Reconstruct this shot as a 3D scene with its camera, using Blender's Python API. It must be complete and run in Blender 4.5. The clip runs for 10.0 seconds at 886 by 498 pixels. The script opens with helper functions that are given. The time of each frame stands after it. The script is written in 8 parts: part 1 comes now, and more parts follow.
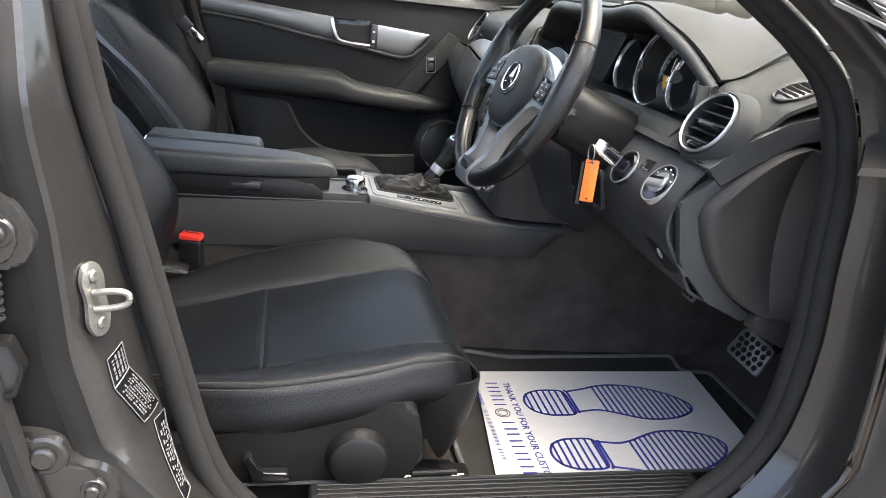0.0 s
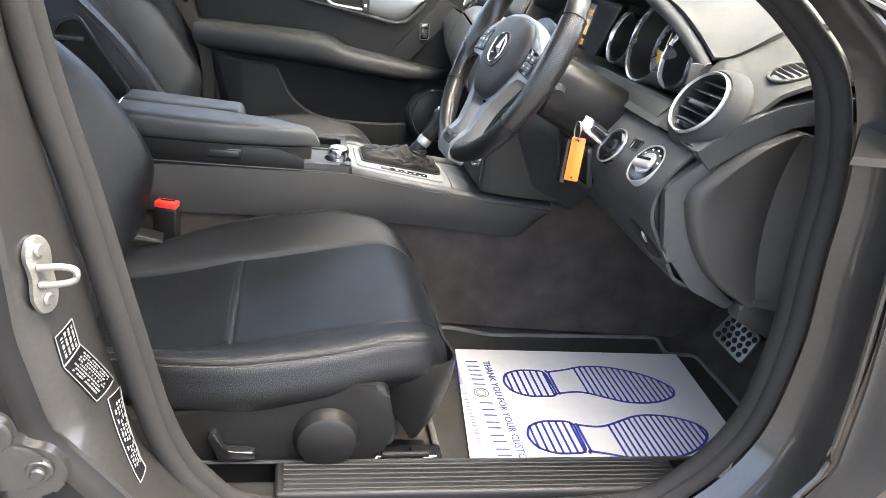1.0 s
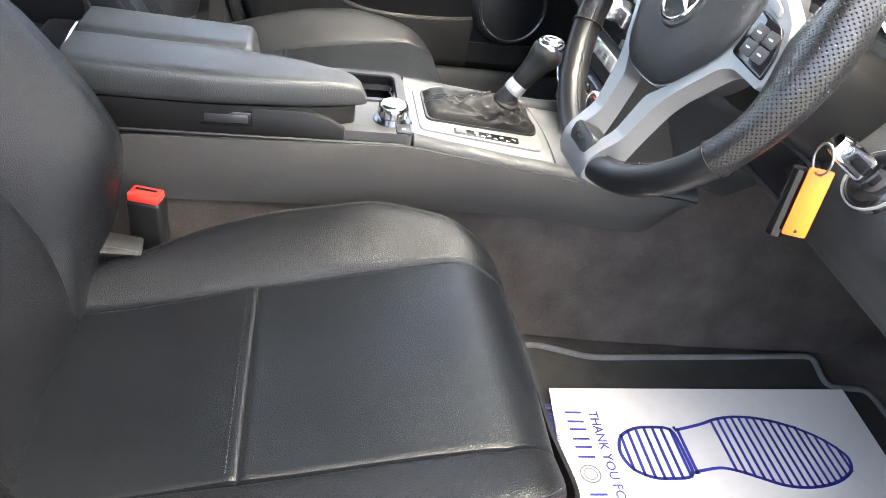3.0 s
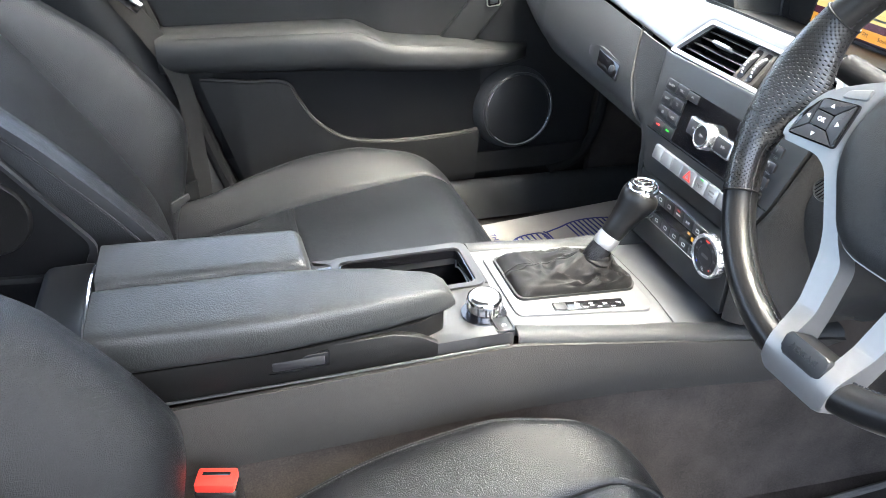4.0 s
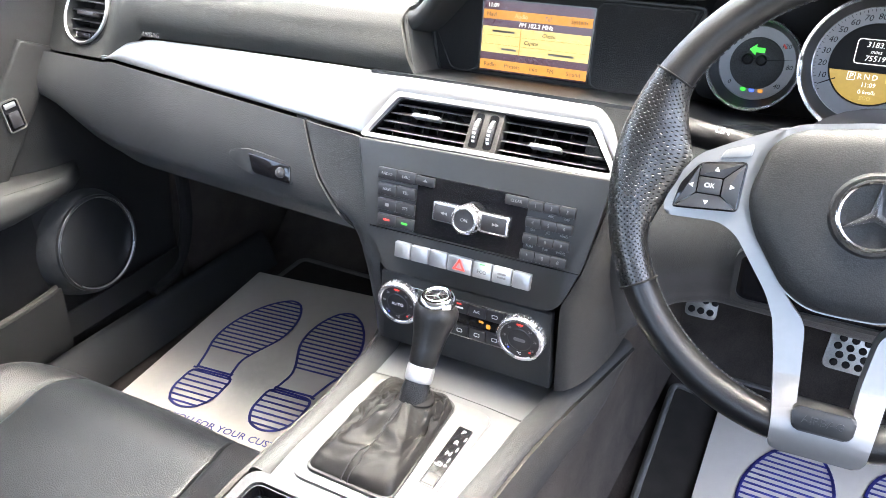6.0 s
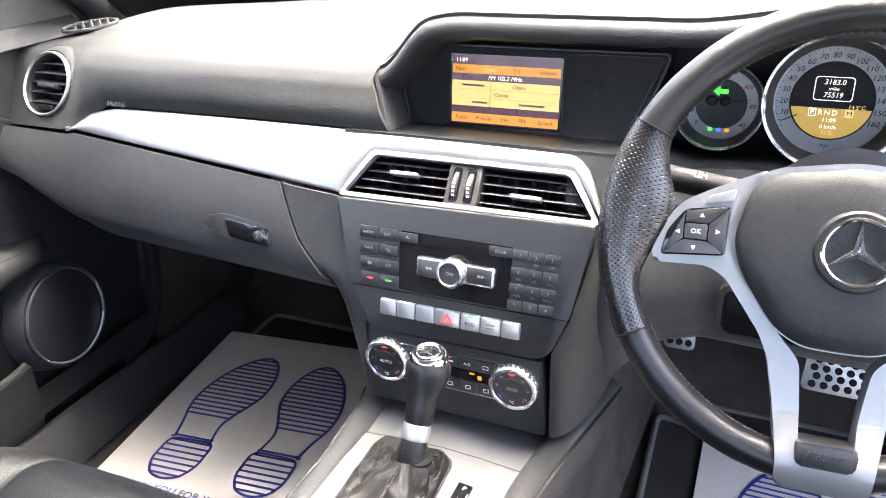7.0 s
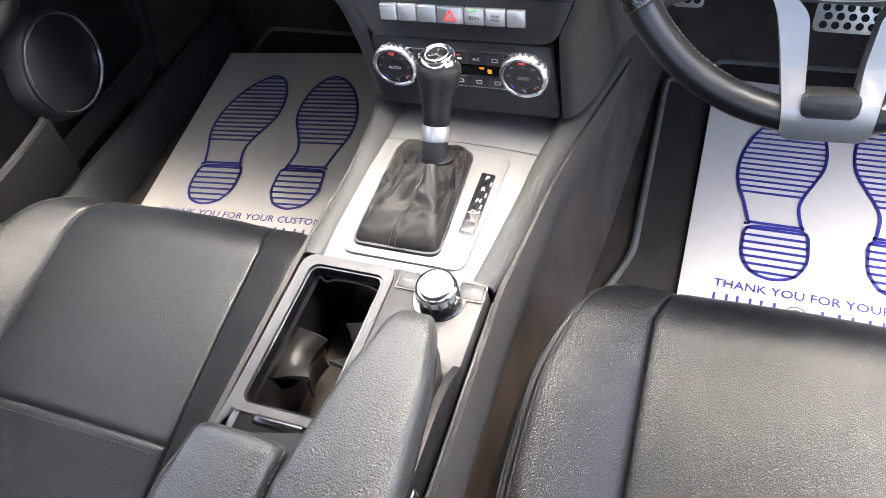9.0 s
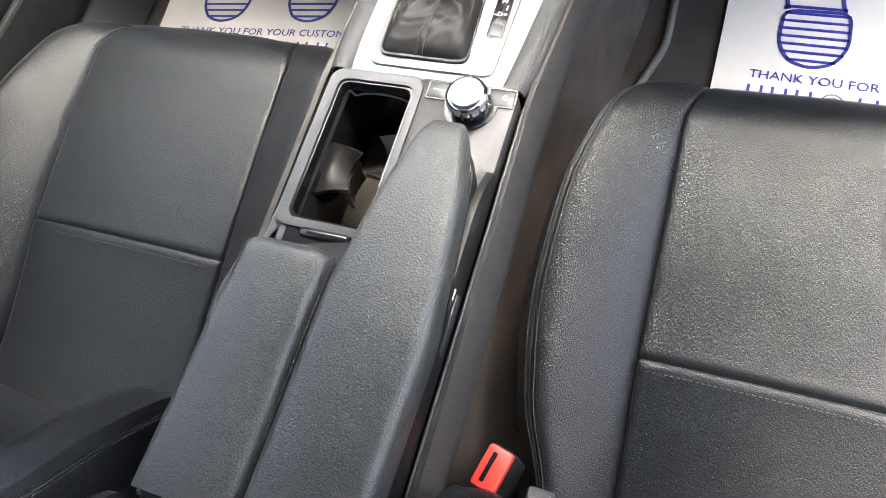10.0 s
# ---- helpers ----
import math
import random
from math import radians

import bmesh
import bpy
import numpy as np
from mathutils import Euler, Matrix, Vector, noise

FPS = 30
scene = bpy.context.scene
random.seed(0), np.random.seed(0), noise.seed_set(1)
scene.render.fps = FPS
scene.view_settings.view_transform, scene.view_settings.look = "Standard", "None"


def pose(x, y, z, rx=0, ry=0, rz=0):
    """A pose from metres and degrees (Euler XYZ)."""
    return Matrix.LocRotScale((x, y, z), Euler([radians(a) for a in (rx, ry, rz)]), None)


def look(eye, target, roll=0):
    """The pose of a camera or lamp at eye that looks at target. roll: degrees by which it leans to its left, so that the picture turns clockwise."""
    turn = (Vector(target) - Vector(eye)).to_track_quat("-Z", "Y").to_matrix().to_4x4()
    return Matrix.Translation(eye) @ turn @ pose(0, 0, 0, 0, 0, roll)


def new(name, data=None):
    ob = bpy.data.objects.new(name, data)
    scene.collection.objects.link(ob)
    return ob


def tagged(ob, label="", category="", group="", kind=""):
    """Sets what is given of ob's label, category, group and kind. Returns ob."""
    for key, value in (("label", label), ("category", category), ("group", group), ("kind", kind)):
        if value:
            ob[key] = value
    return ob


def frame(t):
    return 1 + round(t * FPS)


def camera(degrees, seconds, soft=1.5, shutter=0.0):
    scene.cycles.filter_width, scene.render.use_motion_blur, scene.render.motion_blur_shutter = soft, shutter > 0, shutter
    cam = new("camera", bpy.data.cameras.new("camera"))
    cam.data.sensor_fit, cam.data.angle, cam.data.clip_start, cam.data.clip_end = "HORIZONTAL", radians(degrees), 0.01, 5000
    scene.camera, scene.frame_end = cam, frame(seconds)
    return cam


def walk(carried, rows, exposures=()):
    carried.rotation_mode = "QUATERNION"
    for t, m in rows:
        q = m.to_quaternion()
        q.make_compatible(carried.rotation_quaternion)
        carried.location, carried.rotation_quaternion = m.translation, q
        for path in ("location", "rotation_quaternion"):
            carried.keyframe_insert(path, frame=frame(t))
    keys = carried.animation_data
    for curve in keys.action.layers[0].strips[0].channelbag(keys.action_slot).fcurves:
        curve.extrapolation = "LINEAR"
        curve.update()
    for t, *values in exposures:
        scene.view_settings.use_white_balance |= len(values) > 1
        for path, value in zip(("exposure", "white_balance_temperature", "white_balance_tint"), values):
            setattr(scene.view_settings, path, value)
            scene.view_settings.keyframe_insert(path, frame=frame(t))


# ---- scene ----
cam = camera(61.4, 10.0, soft=0.65)
PATH = [
    (0, (-0.233, -1.547, 0.757), (0.197, 0.28, 0.067), 6.7),
    (0.5, (-0.213, -1.553, 0.761), (0.236, 0.252, 0.026), 8.5),
    (1, (-0.194, -1.514, 0.762), (0.241, 0.28, -0.009), 8.4),
    (1.2, (-0.2, -1.459, 0.762), (0.037, -0.582, 0.343), 9.0),
    (1.5, (-0.21, -1.356, 0.762), (0.359, 0.324, -0.162), 10.8),
    (1.8, (-0.209, -1.267, 0.765), (0.019, -0.454, 0.229), 11.0),
    (2, (-0.205, -1.216, 0.766), (0.243, 0.356, -0.386), 12.2),
    (2.2, (-0.194, -1.168, 0.76), (0.229, 0.419, -0.382), 11.8),
    (3.3, (-0.203, -0.905, 0.8), (0.102, 0.693, -0.363), 7.6),
    (3.5, (-0.263, -0.836, 0.815), (0.042, 0.816, -0.271), 4.0),
    (3.8, (-0.326, -0.757, 0.829), (-0.125, 0.074, 0.31), 0.8),
    (4, (-0.332, -0.714, 0.831), (0.162, 0.921, -0.21), 1.3),
    (4.2, (-0.327, -0.67, 0.828), (-0.056, 0.125, 0.285), 2.7),
    (4.5, (-0.317, -0.596, 0.818), (0.305, 1.044, -0.143), 4.4),
    (4.8, (-0.342, -0.512, 0.814), (0.072, 0.26, 0.331), 4.6),
    (5, (-0.375, -0.46, 0.812), (0.582, 1.041, -0.099), 2.3),
    (5.2, (-0.41, -0.42, 0.809), (0.146, 0.24, 0.303), 2.0),
    (5.5, (-0.437, -0.373, 0.805), (0.809, 0.802, -0.229), -0.1),
    (5.8, (-0.43, -0.333, 0.833), (0.274, 0.172, 0.334), -1.9),
    (6, (-0.426, -0.314, 0.857), (1.099, 0.512, -0.14), -1.0),
    (6.2, (-0.427, -0.303, 0.865), (1.149, 0.467, -0.096), -0.9),
    (7.5, (-0.432, -0.285, 0.882), (1.189, 0.422, -0.051), -4.6),
    (7.8, (-0.434, -0.285, 0.886), (0.313, 0.062, 0.319), -6.9),
    (8, (-0.435, -0.287, 0.889), (0.979, 0.397, -0.349), -8.1),
    (8.2, (-0.431, -0.291, 0.892), (0.903, 0.392, -0.432), -9.3),
    (8.5, (-0.431, -0.289, 0.897), (0.819, 0.371, -0.518), -11.1),
    (9, (-0.435, -0.283, 0.9), (0.66, 0.355, -0.648), -14.7),
    (9.2, (-0.437, -0.284, 0.902), (0.046, 0.037, 0.088), -18.2),
    (9.5, (-0.44, -0.287, 0.907), (0.393, 0.332, -0.802), -21.8),
    (10, (-0.443, -0.284, 0.914), (0.197, 0.337, -0.876), -29.5),
]
EXPOSURES = [(0.0, 3.38, 6740, 4), (0.5, 3.83, 6770, 4), (1.0, 4.07, 6810, 4), (2.0, 4.23, 7160, 5), (3.5, 4.7, 6670, 3), (4.5, 4.71, 6510, 2), (5.2, 4.82, 6550, 3), (6.0, 4.89, 6660, 6), (7.5, 4.63, 6660, 10), (8.5, 4.42, 6730, 10), (9.2, 4.29, 6640, 7), (10.0, 4.13, 6540, 5)]
walk(cam, [(t, look(eye, target, roll)) for t, eye, target, roll in PATH], EXPOSURES)

# ---------------------------------------------------------------- light
world = bpy.data.worlds.new("sky")
scene.world = world
world.use_nodes = True
wn = world.node_tree.nodes
sky = wn.new("ShaderNodeTexSky")
sky.sky_type = "NISHITA"
sky.sun_disc = False
sky.sun_elevation, sky.sun_rotation = radians(70), radians(110)
sky.air_density, sky.dust_density, sky.ozone_density = 0.6, 6.0, 0.2
wn["Background"].inputs["Strength"].default_value = 0.15
world.node_tree.links.new(sky.outputs[0], wn["Background"].inputs["Color"])
sun = new("sun", bpy.data.lights.new("sun", "SUN"))
sun.data.energy, sun.data.angle, sun.data.color = 0.36, radians(80), (1.0, 0.99, 0.98)
sun.matrix_basis = look((0.35, -0.12, 2.2), (0, 0, 0))


# ---------------------------------------------------------------- materials
def mat(name, base, rough=0.5, metal=0.0, var=0.12, scale=40.0, bump=0.0, bscale=400.0, kind="noise", spec=0.5, coat=0.0, glow=None, stain=0.0, rvar=0.08, wrinkle=0.0):
    """A procedural surface: base colour varied at two scales, fine relief, varied roughness."""
    m = bpy.data.materials.new(name)
    m.use_nodes = True
    n, l = m.node_tree.nodes, m.node_tree.links
    b = n["Principled BSDF"]
    b.inputs["Metallic"].default_value = metal
    b.inputs["Specular IOR Level"].default_value = spec
    b.inputs["Coat Weight"].default_value = coat
    b.inputs["Coat Roughness"].default_value = 0.08
    co = n.new("ShaderNodeTexCoord")
    big = n.new("ShaderNodeTexNoise")
    big.inputs["Scale"].default_value, big.inputs["Detail"].default_value = scale * 0.2, 4
    small = n.new("ShaderNodeTexNoise")
    small.inputs["Scale"].default_value, small.inputs["Detail"].default_value = scale * 6, 3
    for t in (big, small):
        l.new(co.outputs["Object"], t.inputs["Vector"])
    mix = n.new("ShaderNodeMath")
    mix.operation = "ADD"
    l.new(big.outputs[0], mix.inputs[0])
    l.new(small.outputs[0], mix.inputs[1])
    ramp = n.new("ShaderNodeMapRange")
    ramp.inputs["From Min"].default_value, ramp.inputs["From Max"].default_value = 0.7, 1.3
    ramp.inputs["To Min"].default_value, ramp.inputs["To Max"].default_value = 1 - var, 1 + var
    l.new(mix.outputs[0], ramp.inputs["Value"])
    tint = n.new("ShaderNodeVectorMath")
    tint.operation = "SCALE"
    tint.inputs[0].default_value = base
    l.new(ramp.outputs[0], tint.inputs["Scale"])
    l.new(tint.outputs[0], b.inputs["Base Color"])
    rr = n.new("ShaderNodeMapRange")
    rr.inputs["From Min"].default_value, rr.inputs["From Max"].default_value = 0.3, 0.7
    rr.inputs["To Min"].default_value, rr.inputs["To Max"].default_value = max(0.02, rough - rvar), min(1, rough + rvar)
    l.new(big.outputs[0], rr.inputs["Value"])
    l.new(rr.outputs[0], b.inputs["Roughness"])
    if bump:
        if kind == "pebble":
            t = n.new("ShaderNodeTexVoronoi")
            t.feature = "SMOOTH_F1"
            t.inputs["Smoothness"].default_value = 0.6
        elif kind == "brushed":
            t = n.new("ShaderNodeTexNoise")
            t.inputs["Detail"].default_value = 2
        elif kind == "fibre":
            t = n.new("ShaderNodeTexNoise")
            t.inputs["Detail"].default_value, t.inputs["Roughness"].default_value = 6, 0.75
        else:
            t = n.new("ShaderNodeTexNoise")
            t.inputs["Detail"].default_value = 5
        t.inputs["Scale"].default_value = bscale
        if kind == "pebble":
            # shade in the grain's crevices, multiplied into the base colour
            dk = n.new("ShaderNodeMapRange")
            dk.inputs["From Min"].default_value, dk.inputs["From Max"].default_value = 0.30, 0.75
            dk.inputs["To Min"].default_value, dk.inputs["To Max"].default_value = 1.12, 0.62
            l.new(t.outputs[0], dk.inputs["Value"])
            m2 = n.new("ShaderNodeMath")
            m2.operation = "MULTIPLY"
            l.new(ramp.outputs[0], m2.inputs[0])
            l.new(dk.outputs[0], m2.inputs[1])
            l.new(m2.outputs[0], tint.inputs["Scale"])
        v = co.outputs["Object"]
        if kind == "brushed":
            mp = n.new("ShaderNodeMapping")
            mp.inputs["Scale"].default_value = (1, 0.03, 1)
            l.new(v, mp.inputs["Vector"])
            v = mp.outputs[0]
        l.new(v, t.inputs["Vector"])
        bp = n.new("ShaderNodeBump")
        bp.inputs["Strength"].default_value, bp.inputs["Distance"].default_value = bump, 0.001
        height = t.outputs[0]
        if wrinkle:
            wk = n.new("ShaderNodeTexNoise")
            wk.inputs["Scale"].default_value, wk.inputs["Detail"].default_value, wk.inputs["Distortion"].default_value = 26, 3, 0.2
            l.new(co.outputs["Object"], wk.inputs["Vector"])
            ml = n.new("ShaderNodeMath")
            ml.operation = "MULTIPLY_ADD"
            ml.inputs[1].default_value = wrinkle
            l.new(wk.outputs[0], ml.inputs[0])
            l.new(height, ml.inputs[2])
            height = ml.outputs[0]
        l.new(height, bp.inputs["Height"])
        bp.invert = kind == "pebble"
        l.new(bp.outputs[0], b.inputs["Normal"])
    if glow:
        b.inputs["Emission Color"].default_value = (*glow[:3], 1)
        b.inputs["Emission Strength"].default_value = glow[3]
    return m


LEATHER = mat("black_leather", (0.0062, 0.0066, 0.0076), 0.31, 0, 0.12, 30, 0.52, 860, "pebble", 0.26, rvar=0.02, wrinkle=1.3)
WHEELLEATHER = mat("smooth_wheel_leather", (0.0072, 0.0072, 0.0076), 0.34, 0, 0.10, 30, 0.10, 1000, "pebble", 0.36)
BLACKMATTE = mat("dull_black", (0.005, 0.005, 0.0055), 0.55, 0, 0.1, 40, 0, 1, "noise", 0.2)
INSERT = mat("black_leather_insert", (0.0044, 0.0053, 0.0066), 0.30, 0, 0.12, 30, 0.40, 860, "pebble", 0.26, rvar=0.02, wrinkle=1.3)
for m, w in ((LEATHER, 0.0), (INSERT, 0.02)):
    m.node_tree.nodes["Principled BSDF"].inputs["Sheen Weight"].default_value = w
    m.node_tree.nodes["Principled BSDF"].inputs["Sheen Roughness"].default_value = 0.4
ARMREST = mat("grained_grey_vinyl", (0.027, 0.0280, 0.0275), 0.42, 0, 0.10, 40, 0.40, 640, "pebble", 0.5)
SOFT = mat("charcoal_soft_plastic", (0.031, 0.032, 0.033), 0.50, 0, 0.12, 30, 0.30, 900, "pebble", 0.30)
DASHTOP = mat("grey_dash_skin", (0.027, 0.028, 0.0275), 0.62, 0, 0.08, 20, 0.28, 950, "pebble", 0.18)
HARD = mat("hard_grey_plastic", (0.034, 0.032, 0.030), 0.58, 0, 0.12, 40, 0.35, 1000, "pebble", 0.25)
CONSOLEGREY = mat("satin_grey_console", (0.025, 0.025, 0.0255), 0.42, 0, 0.08, 40, 0.10, 1300, "noise", 0.45)
PANEL = mat("satin_black_panel", (0.0125, 0.0132, 0.014), 0.45, 0, 0.10, 40, 0.06, 1500, "noise", 0.45)
GLOSS = mat("gloss_black", (0.006, 0.006, 0.007), 0.12, 0, 0.1, 30, 0, 1, "noise", 0.5)
SILVER = mat("satin_silver_trim", (0.208, 0.212, 0.217), 0.36, 0.75, 0.03, 30, 0.03, 900, "brushed", 0.5)
RINGSILVER = mat("bright_dial_ring", (0.66, 0.66, 0.68), 0.26, 0.9, 0.03, 30)
WHEELSILVER = mat("silver_spoke_paint", (0.24, 0.24, 0.243), 0.40, 0.70, 0.03, 30)
CHROME = mat("chrome", (0.78, 0.78, 0.80), 0.12, 1.0, 0.03, 30, rvar=0.05)
DULLMETAL = mat("zinc_plated_steel", (0.26, 0.252, 0.235), 0.42, 0.85, 0.18, 60, 0.1, 300)
BUTTON = mat("dark_button_plastic", (0.020, 0.020, 0.022), 0.38, 0, 0.08, 60)
KEYSILVER = mat("silver_button_plastic", (0.35, 0.358, 0.366), 0.36, 0.75, 0.04, 60)
CARPET = mat("dark_carpet", (0.050, 0.042, 0.037), 0.95, 0, 0.45, 90, 1.0, 900, "fibre", 0.15)
MATPILE = mat("ribbed_floor_mat", (0.030, 0.0275, 0.025), 0.9, 0, 0.35, 120, 0.9, 1000, "fibre", 0.15)
EDGING = mat("mat_edge_binding", (0.10, 0.097, 0.092), 0.85, 0, 0.25, 200, 0.8, 1400, "fibre", 0.2)
PAPER = mat("white_paper", (0.52, 0.486, 0.442), 0.62, 0, 0.03, 10, 0.06, 60, "noise", 0.35)
INK = mat("blue_ink", (0.024, 0.028, 0.21), 0.5, 0, 0.05, 60)
GREYINK = mat("grey_ink", (0.12, 0.12, 0.122), 0.5, 0, 0.05, 60)
RUBBER = mat("rubber_seal", (0.0115, 0.0112, 0.0112), 0.85, 0, 0.25, 80, 0.6, 900, "fibre", 0.2)
PAINT = mat("grey_metallic_paint", (0.024, 0.0230, 0.0222), 0.36, 0.45, 0.16, 25, 0.03, 60, "noise", 0.4, 0.75, rvar=0.04)
SILLPLASTIC = mat("ribbed_sill_plastic", (0.0075, 0.0075, 0.0075), 0.5, 0, 0.12, 60, 0.15, 900, "noise", 0.26)
PADSKIN = mat("black_padded_skin", (0.0165, 0.0172, 0.018), 0.50, 0, 0.12, 30, 0.15, 1000, "pebble", 0.30)
DOORSKIN = mat("charcoal_door_lining", (0.0130, 0.0133, 0.0137), 0.52, 0, 0.12, 30, 0.32, 900, "pebble", 0.26)
SEATPLASTIC = mat("black_seat_plastic", (0.0070, 0.0068, 0.0067), 0.40, 0, 0.12, 40, 0.22, 1100, "pebble", 0.27)
RED = mat("red_plastic", (0.62, 0.035, 0.025), 0.38, 0, 0.06, 60)
ORANGE = mat("orange_tag_plastic", (0.66, 0.13, 0.006), 0.42, 0, 0.05, 60)
KEYPRINT = mat("dim_key_print", (0.19, 0.19, 0.19), 0.5, 0, 0.03, 60)
WHITEINK = mat("white_marking", (0.72, 0.72, 0.72), 0.5, 0, 0.03, 60)
DIAL = mat("silver_dial_face", (0.27, 0.27, 0.28), 0.45, 0.3, 0.03, 60)
CLOTH = mat("headliner_cloth", (0.18, 0.188, 0.195), 0.95, 0, 0.05, 60, 0.4, 900, "fibre", 0.2)
ASPHALT = mat("grey_concrete", (0.11, 0.11, 0.108), 0.9, 0, 0.3, 8, 0.8, 120, "fibre", 0.3)
STITCH = mat("stitch_thread", (0.026, 0.026, 0.027), 0.7, 0, 0.1, 60)
DARKSTITCH = mat("black_stitch_thread", (0.016, 0.016, 0.0175), 0.6, 0, 0.1, 60)
SURROUND = mat("grey_selector_metal", (0.15, 0.152, 0.155), 0.36, 0.5, 0.04, 60)
PLATESILVER = mat("silver_plate_paint", (0.138, 0.141, 0.144), 0.38, 0.40, 0.03, 30, 0.03, 900, "brushed", 0.5)
AMBER = mat("amber_display_light", (0.2, 0.10, 0.01), 0.3, glow=(1.0, 0.42, 0.05, 0.030))
CREAM = mat("cream_display_light", (0.2, 0.15, 0.05), 0.3, glow=(1.0, 0.76, 0.28, 0.036))
PURPLE = mat("dark_display_bar", (0.02, 0.008, 0.012), 0.2, glow=(0.20, 0.05, 0.10, 0.016))
DISPTEXT = mat("display_dark_text", (0.015, 0.008, 0.004), 0.5)
GLOWWHITE = mat("display_white_text", (0.6, 0.6, 0.6), 0.4, glow=(1, 0.95, 0.85, 0.055))
GLOWYELLOW = mat("display_yellow", (0.12, 0.08, 0.02), 0.4, glow=(0.85, 0.58, 0.13, 0.022))
GREENLAMP = mat("green_lamp", (0.02, 0.3, 0.02), 0.4, glow=(0.08, 0.9, 0.08, 0.045))
BLUELAMP = mat("blue_lamp", (0.02, 0.04, 0.5), 0.4, glow=(0.1, 0.2, 1.0, 0.05))
REDLAMP = mat("red_lamp", (0.5, 0.02, 0.02), 0.4, glow=(1.0, 0.08, 0.05, 0.05))
GLASS = bpy.data.materials.new("window_glass")
GLASS.use_nodes = True
gb = GLASS.node_tree.nodes["Principled BSDF"]
gb.inputs["Transmission Weight"].default_value, gb.inputs["Roughness"].default_value = 1.0, 0.0
gb.inputs["IOR"].default_value, gb.inputs["Base Color"].default_value = 1.45, (0.92, 0.95, 0.94, 1)


# ---------------------------------------------------------------- builders
def part(name, geo, material, parent=None, label="", kind="", at=None, angle=35):
    """Links a bmesh, a mesh or (verts, faces) as one mesh object, under a thing or a part."""
    if isinstance(geo, bmesh.types.BMesh):
        me = bpy.data.meshes.new(name)
        bmesh.ops.recalc_face_normals(geo, faces=geo.faces[:])
        geo.to_mesh(me)
        geo.free()
    elif isinstance(geo, tuple):
        me = bpy.data.meshes.new(name)
        me.from_pydata([tuple(v) for v in geo[0]], [], geo[1])
    else:
        me = geo
    if angle and len(me.polygons):
        me.polygons.foreach_set("use_smooth", [True] * len(me.polygons))
        me.set_sharp_from_angle(angle=radians(angle))
    me.materials.append(material)
    me.update()
    ob = new(name, me)
    if at is not None:
        ob.matrix_basis = at
    if parent is not None:
        ob.parent = parent
        ob.matrix_parent_inverse = parent.matrix_basis.inverted()
    return tagged(ob, label, kind=kind)


def thing(name, label, category, at=(0, 0, 0), group="", kind=""):
    ob = new(name)
    ob.empty_display_size = 0.02
    ob.matrix_basis = Matrix.Translation(at)
    return tagged(ob, label, category, group, kind)


def frame_at(o, right, up):
    """A pose whose x runs right, y up and z out of a face."""
    r = Vector(right).normalized()
    u = Vector(up)
    u = (u - r * u.dot(r)).normalized()
    w = r.cross(u)
    m = Matrix((r, u, w)).transposed().to_4x4()
    m.translation = Vector(o)
    return m


def box(x0, x1, y0, y1, z0, z1, r=0.003, seg=2):
    bm = bmesh.new()
    bmesh.ops.create_cube(bm, size=1)
    for v in bm.verts:
        v.co = Vector((x0 + (v.co.x + 0.5) * (x1 - x0), y0 + (v.co.y + 0.5) * (y1 - y0), z0 + (v.co.z + 0.5) * (z1 - z0)))
    if r:
        bmesh.ops.bevel(bm, geom=bm.edges[:], offset=r, segments=seg, profile=0.5, affect="EDGES")
    return bm


def prism(pts, z0, z1, r=0.0, seg=2):
    """A plate of the outline pts between two heights, its upper rim rounded."""
    bm = bmesh.new()
    low = [bm.verts.new((x, y, z0)) for x, y in pts]
    top = [bm.verts.new((x, y, z1)) for x, y in pts]
    n = len(pts)
    bm.faces.new(low[::-1])
    cap = bm.faces.new(top)
    for i in range(n):
        bm.faces.new((low[i], low[(i + 1) % n], top[(i + 1) % n], top[i]))
    if r:
        bmesh.ops.bevel(bm, geom=list(cap.edges), offset=r, segments=seg, profile=0.5, affect="EDGES")
    return bm


def ring_plate(outer, inner, z0, z1):
    """A frame: the strip between two outlines of as many points, with depth."""
    n = len(outer)
    v = [(x, y, z) for z in (z0, z1) for loop in (outer, inner) for x, y in loop]
    f = []
    for i in range(n):
        j = (i + 1) % n
        o0, i0, o1, i1 = 0, n, 2 * n, 3 * n
        f += [(o1 + i, o1 + j, i1 + j, i1 + i), (o0 + i, i0 + i, i0 + j, o0 + j), (o0 + i, o0 + j, o1 + j, o1 + i), (i0 + i, i1 + i, i1 + j, i0 + j)]
    return v, f


def round_rect(w, h, r, n=5, cx=0.0, cy=0.0):
    out = []
    for sx, sy, a0 in ((1, -1, -90), (1, 1, 0), (-1, 1, 90), (-1, -1, 180)):
        for k in range(n + 1):
            a = radians(a0 + 90 * k / n)
            out.append((cx + sx * (w / 2 - r) + r * math.cos(a), cy + sy * (h / 2 - r) + r * math.sin(a)))
    return out


def rounded(pts, r, n=4):
    """Rounds the corners of a polygon."""
    out = []
    k = len(pts)
    for i in range(k):
        p, a, b = Vector(pts[i]), Vector(pts[i - 1]), Vector(pts[(i + 1) % k])
        da, db = (a - p), (b - p)
        q = min(r, da.length * 0.45, db.length * 0.45)
        s, e = p + da.normalized() * q, p + db.normalized() * q
        for j in range(n + 1):
            t = j / n
            w = s * (1 - t) ** 2 + p * 2 * t * (1 - t) + e * t * t
            out.append((w.x, w.y))
    return out


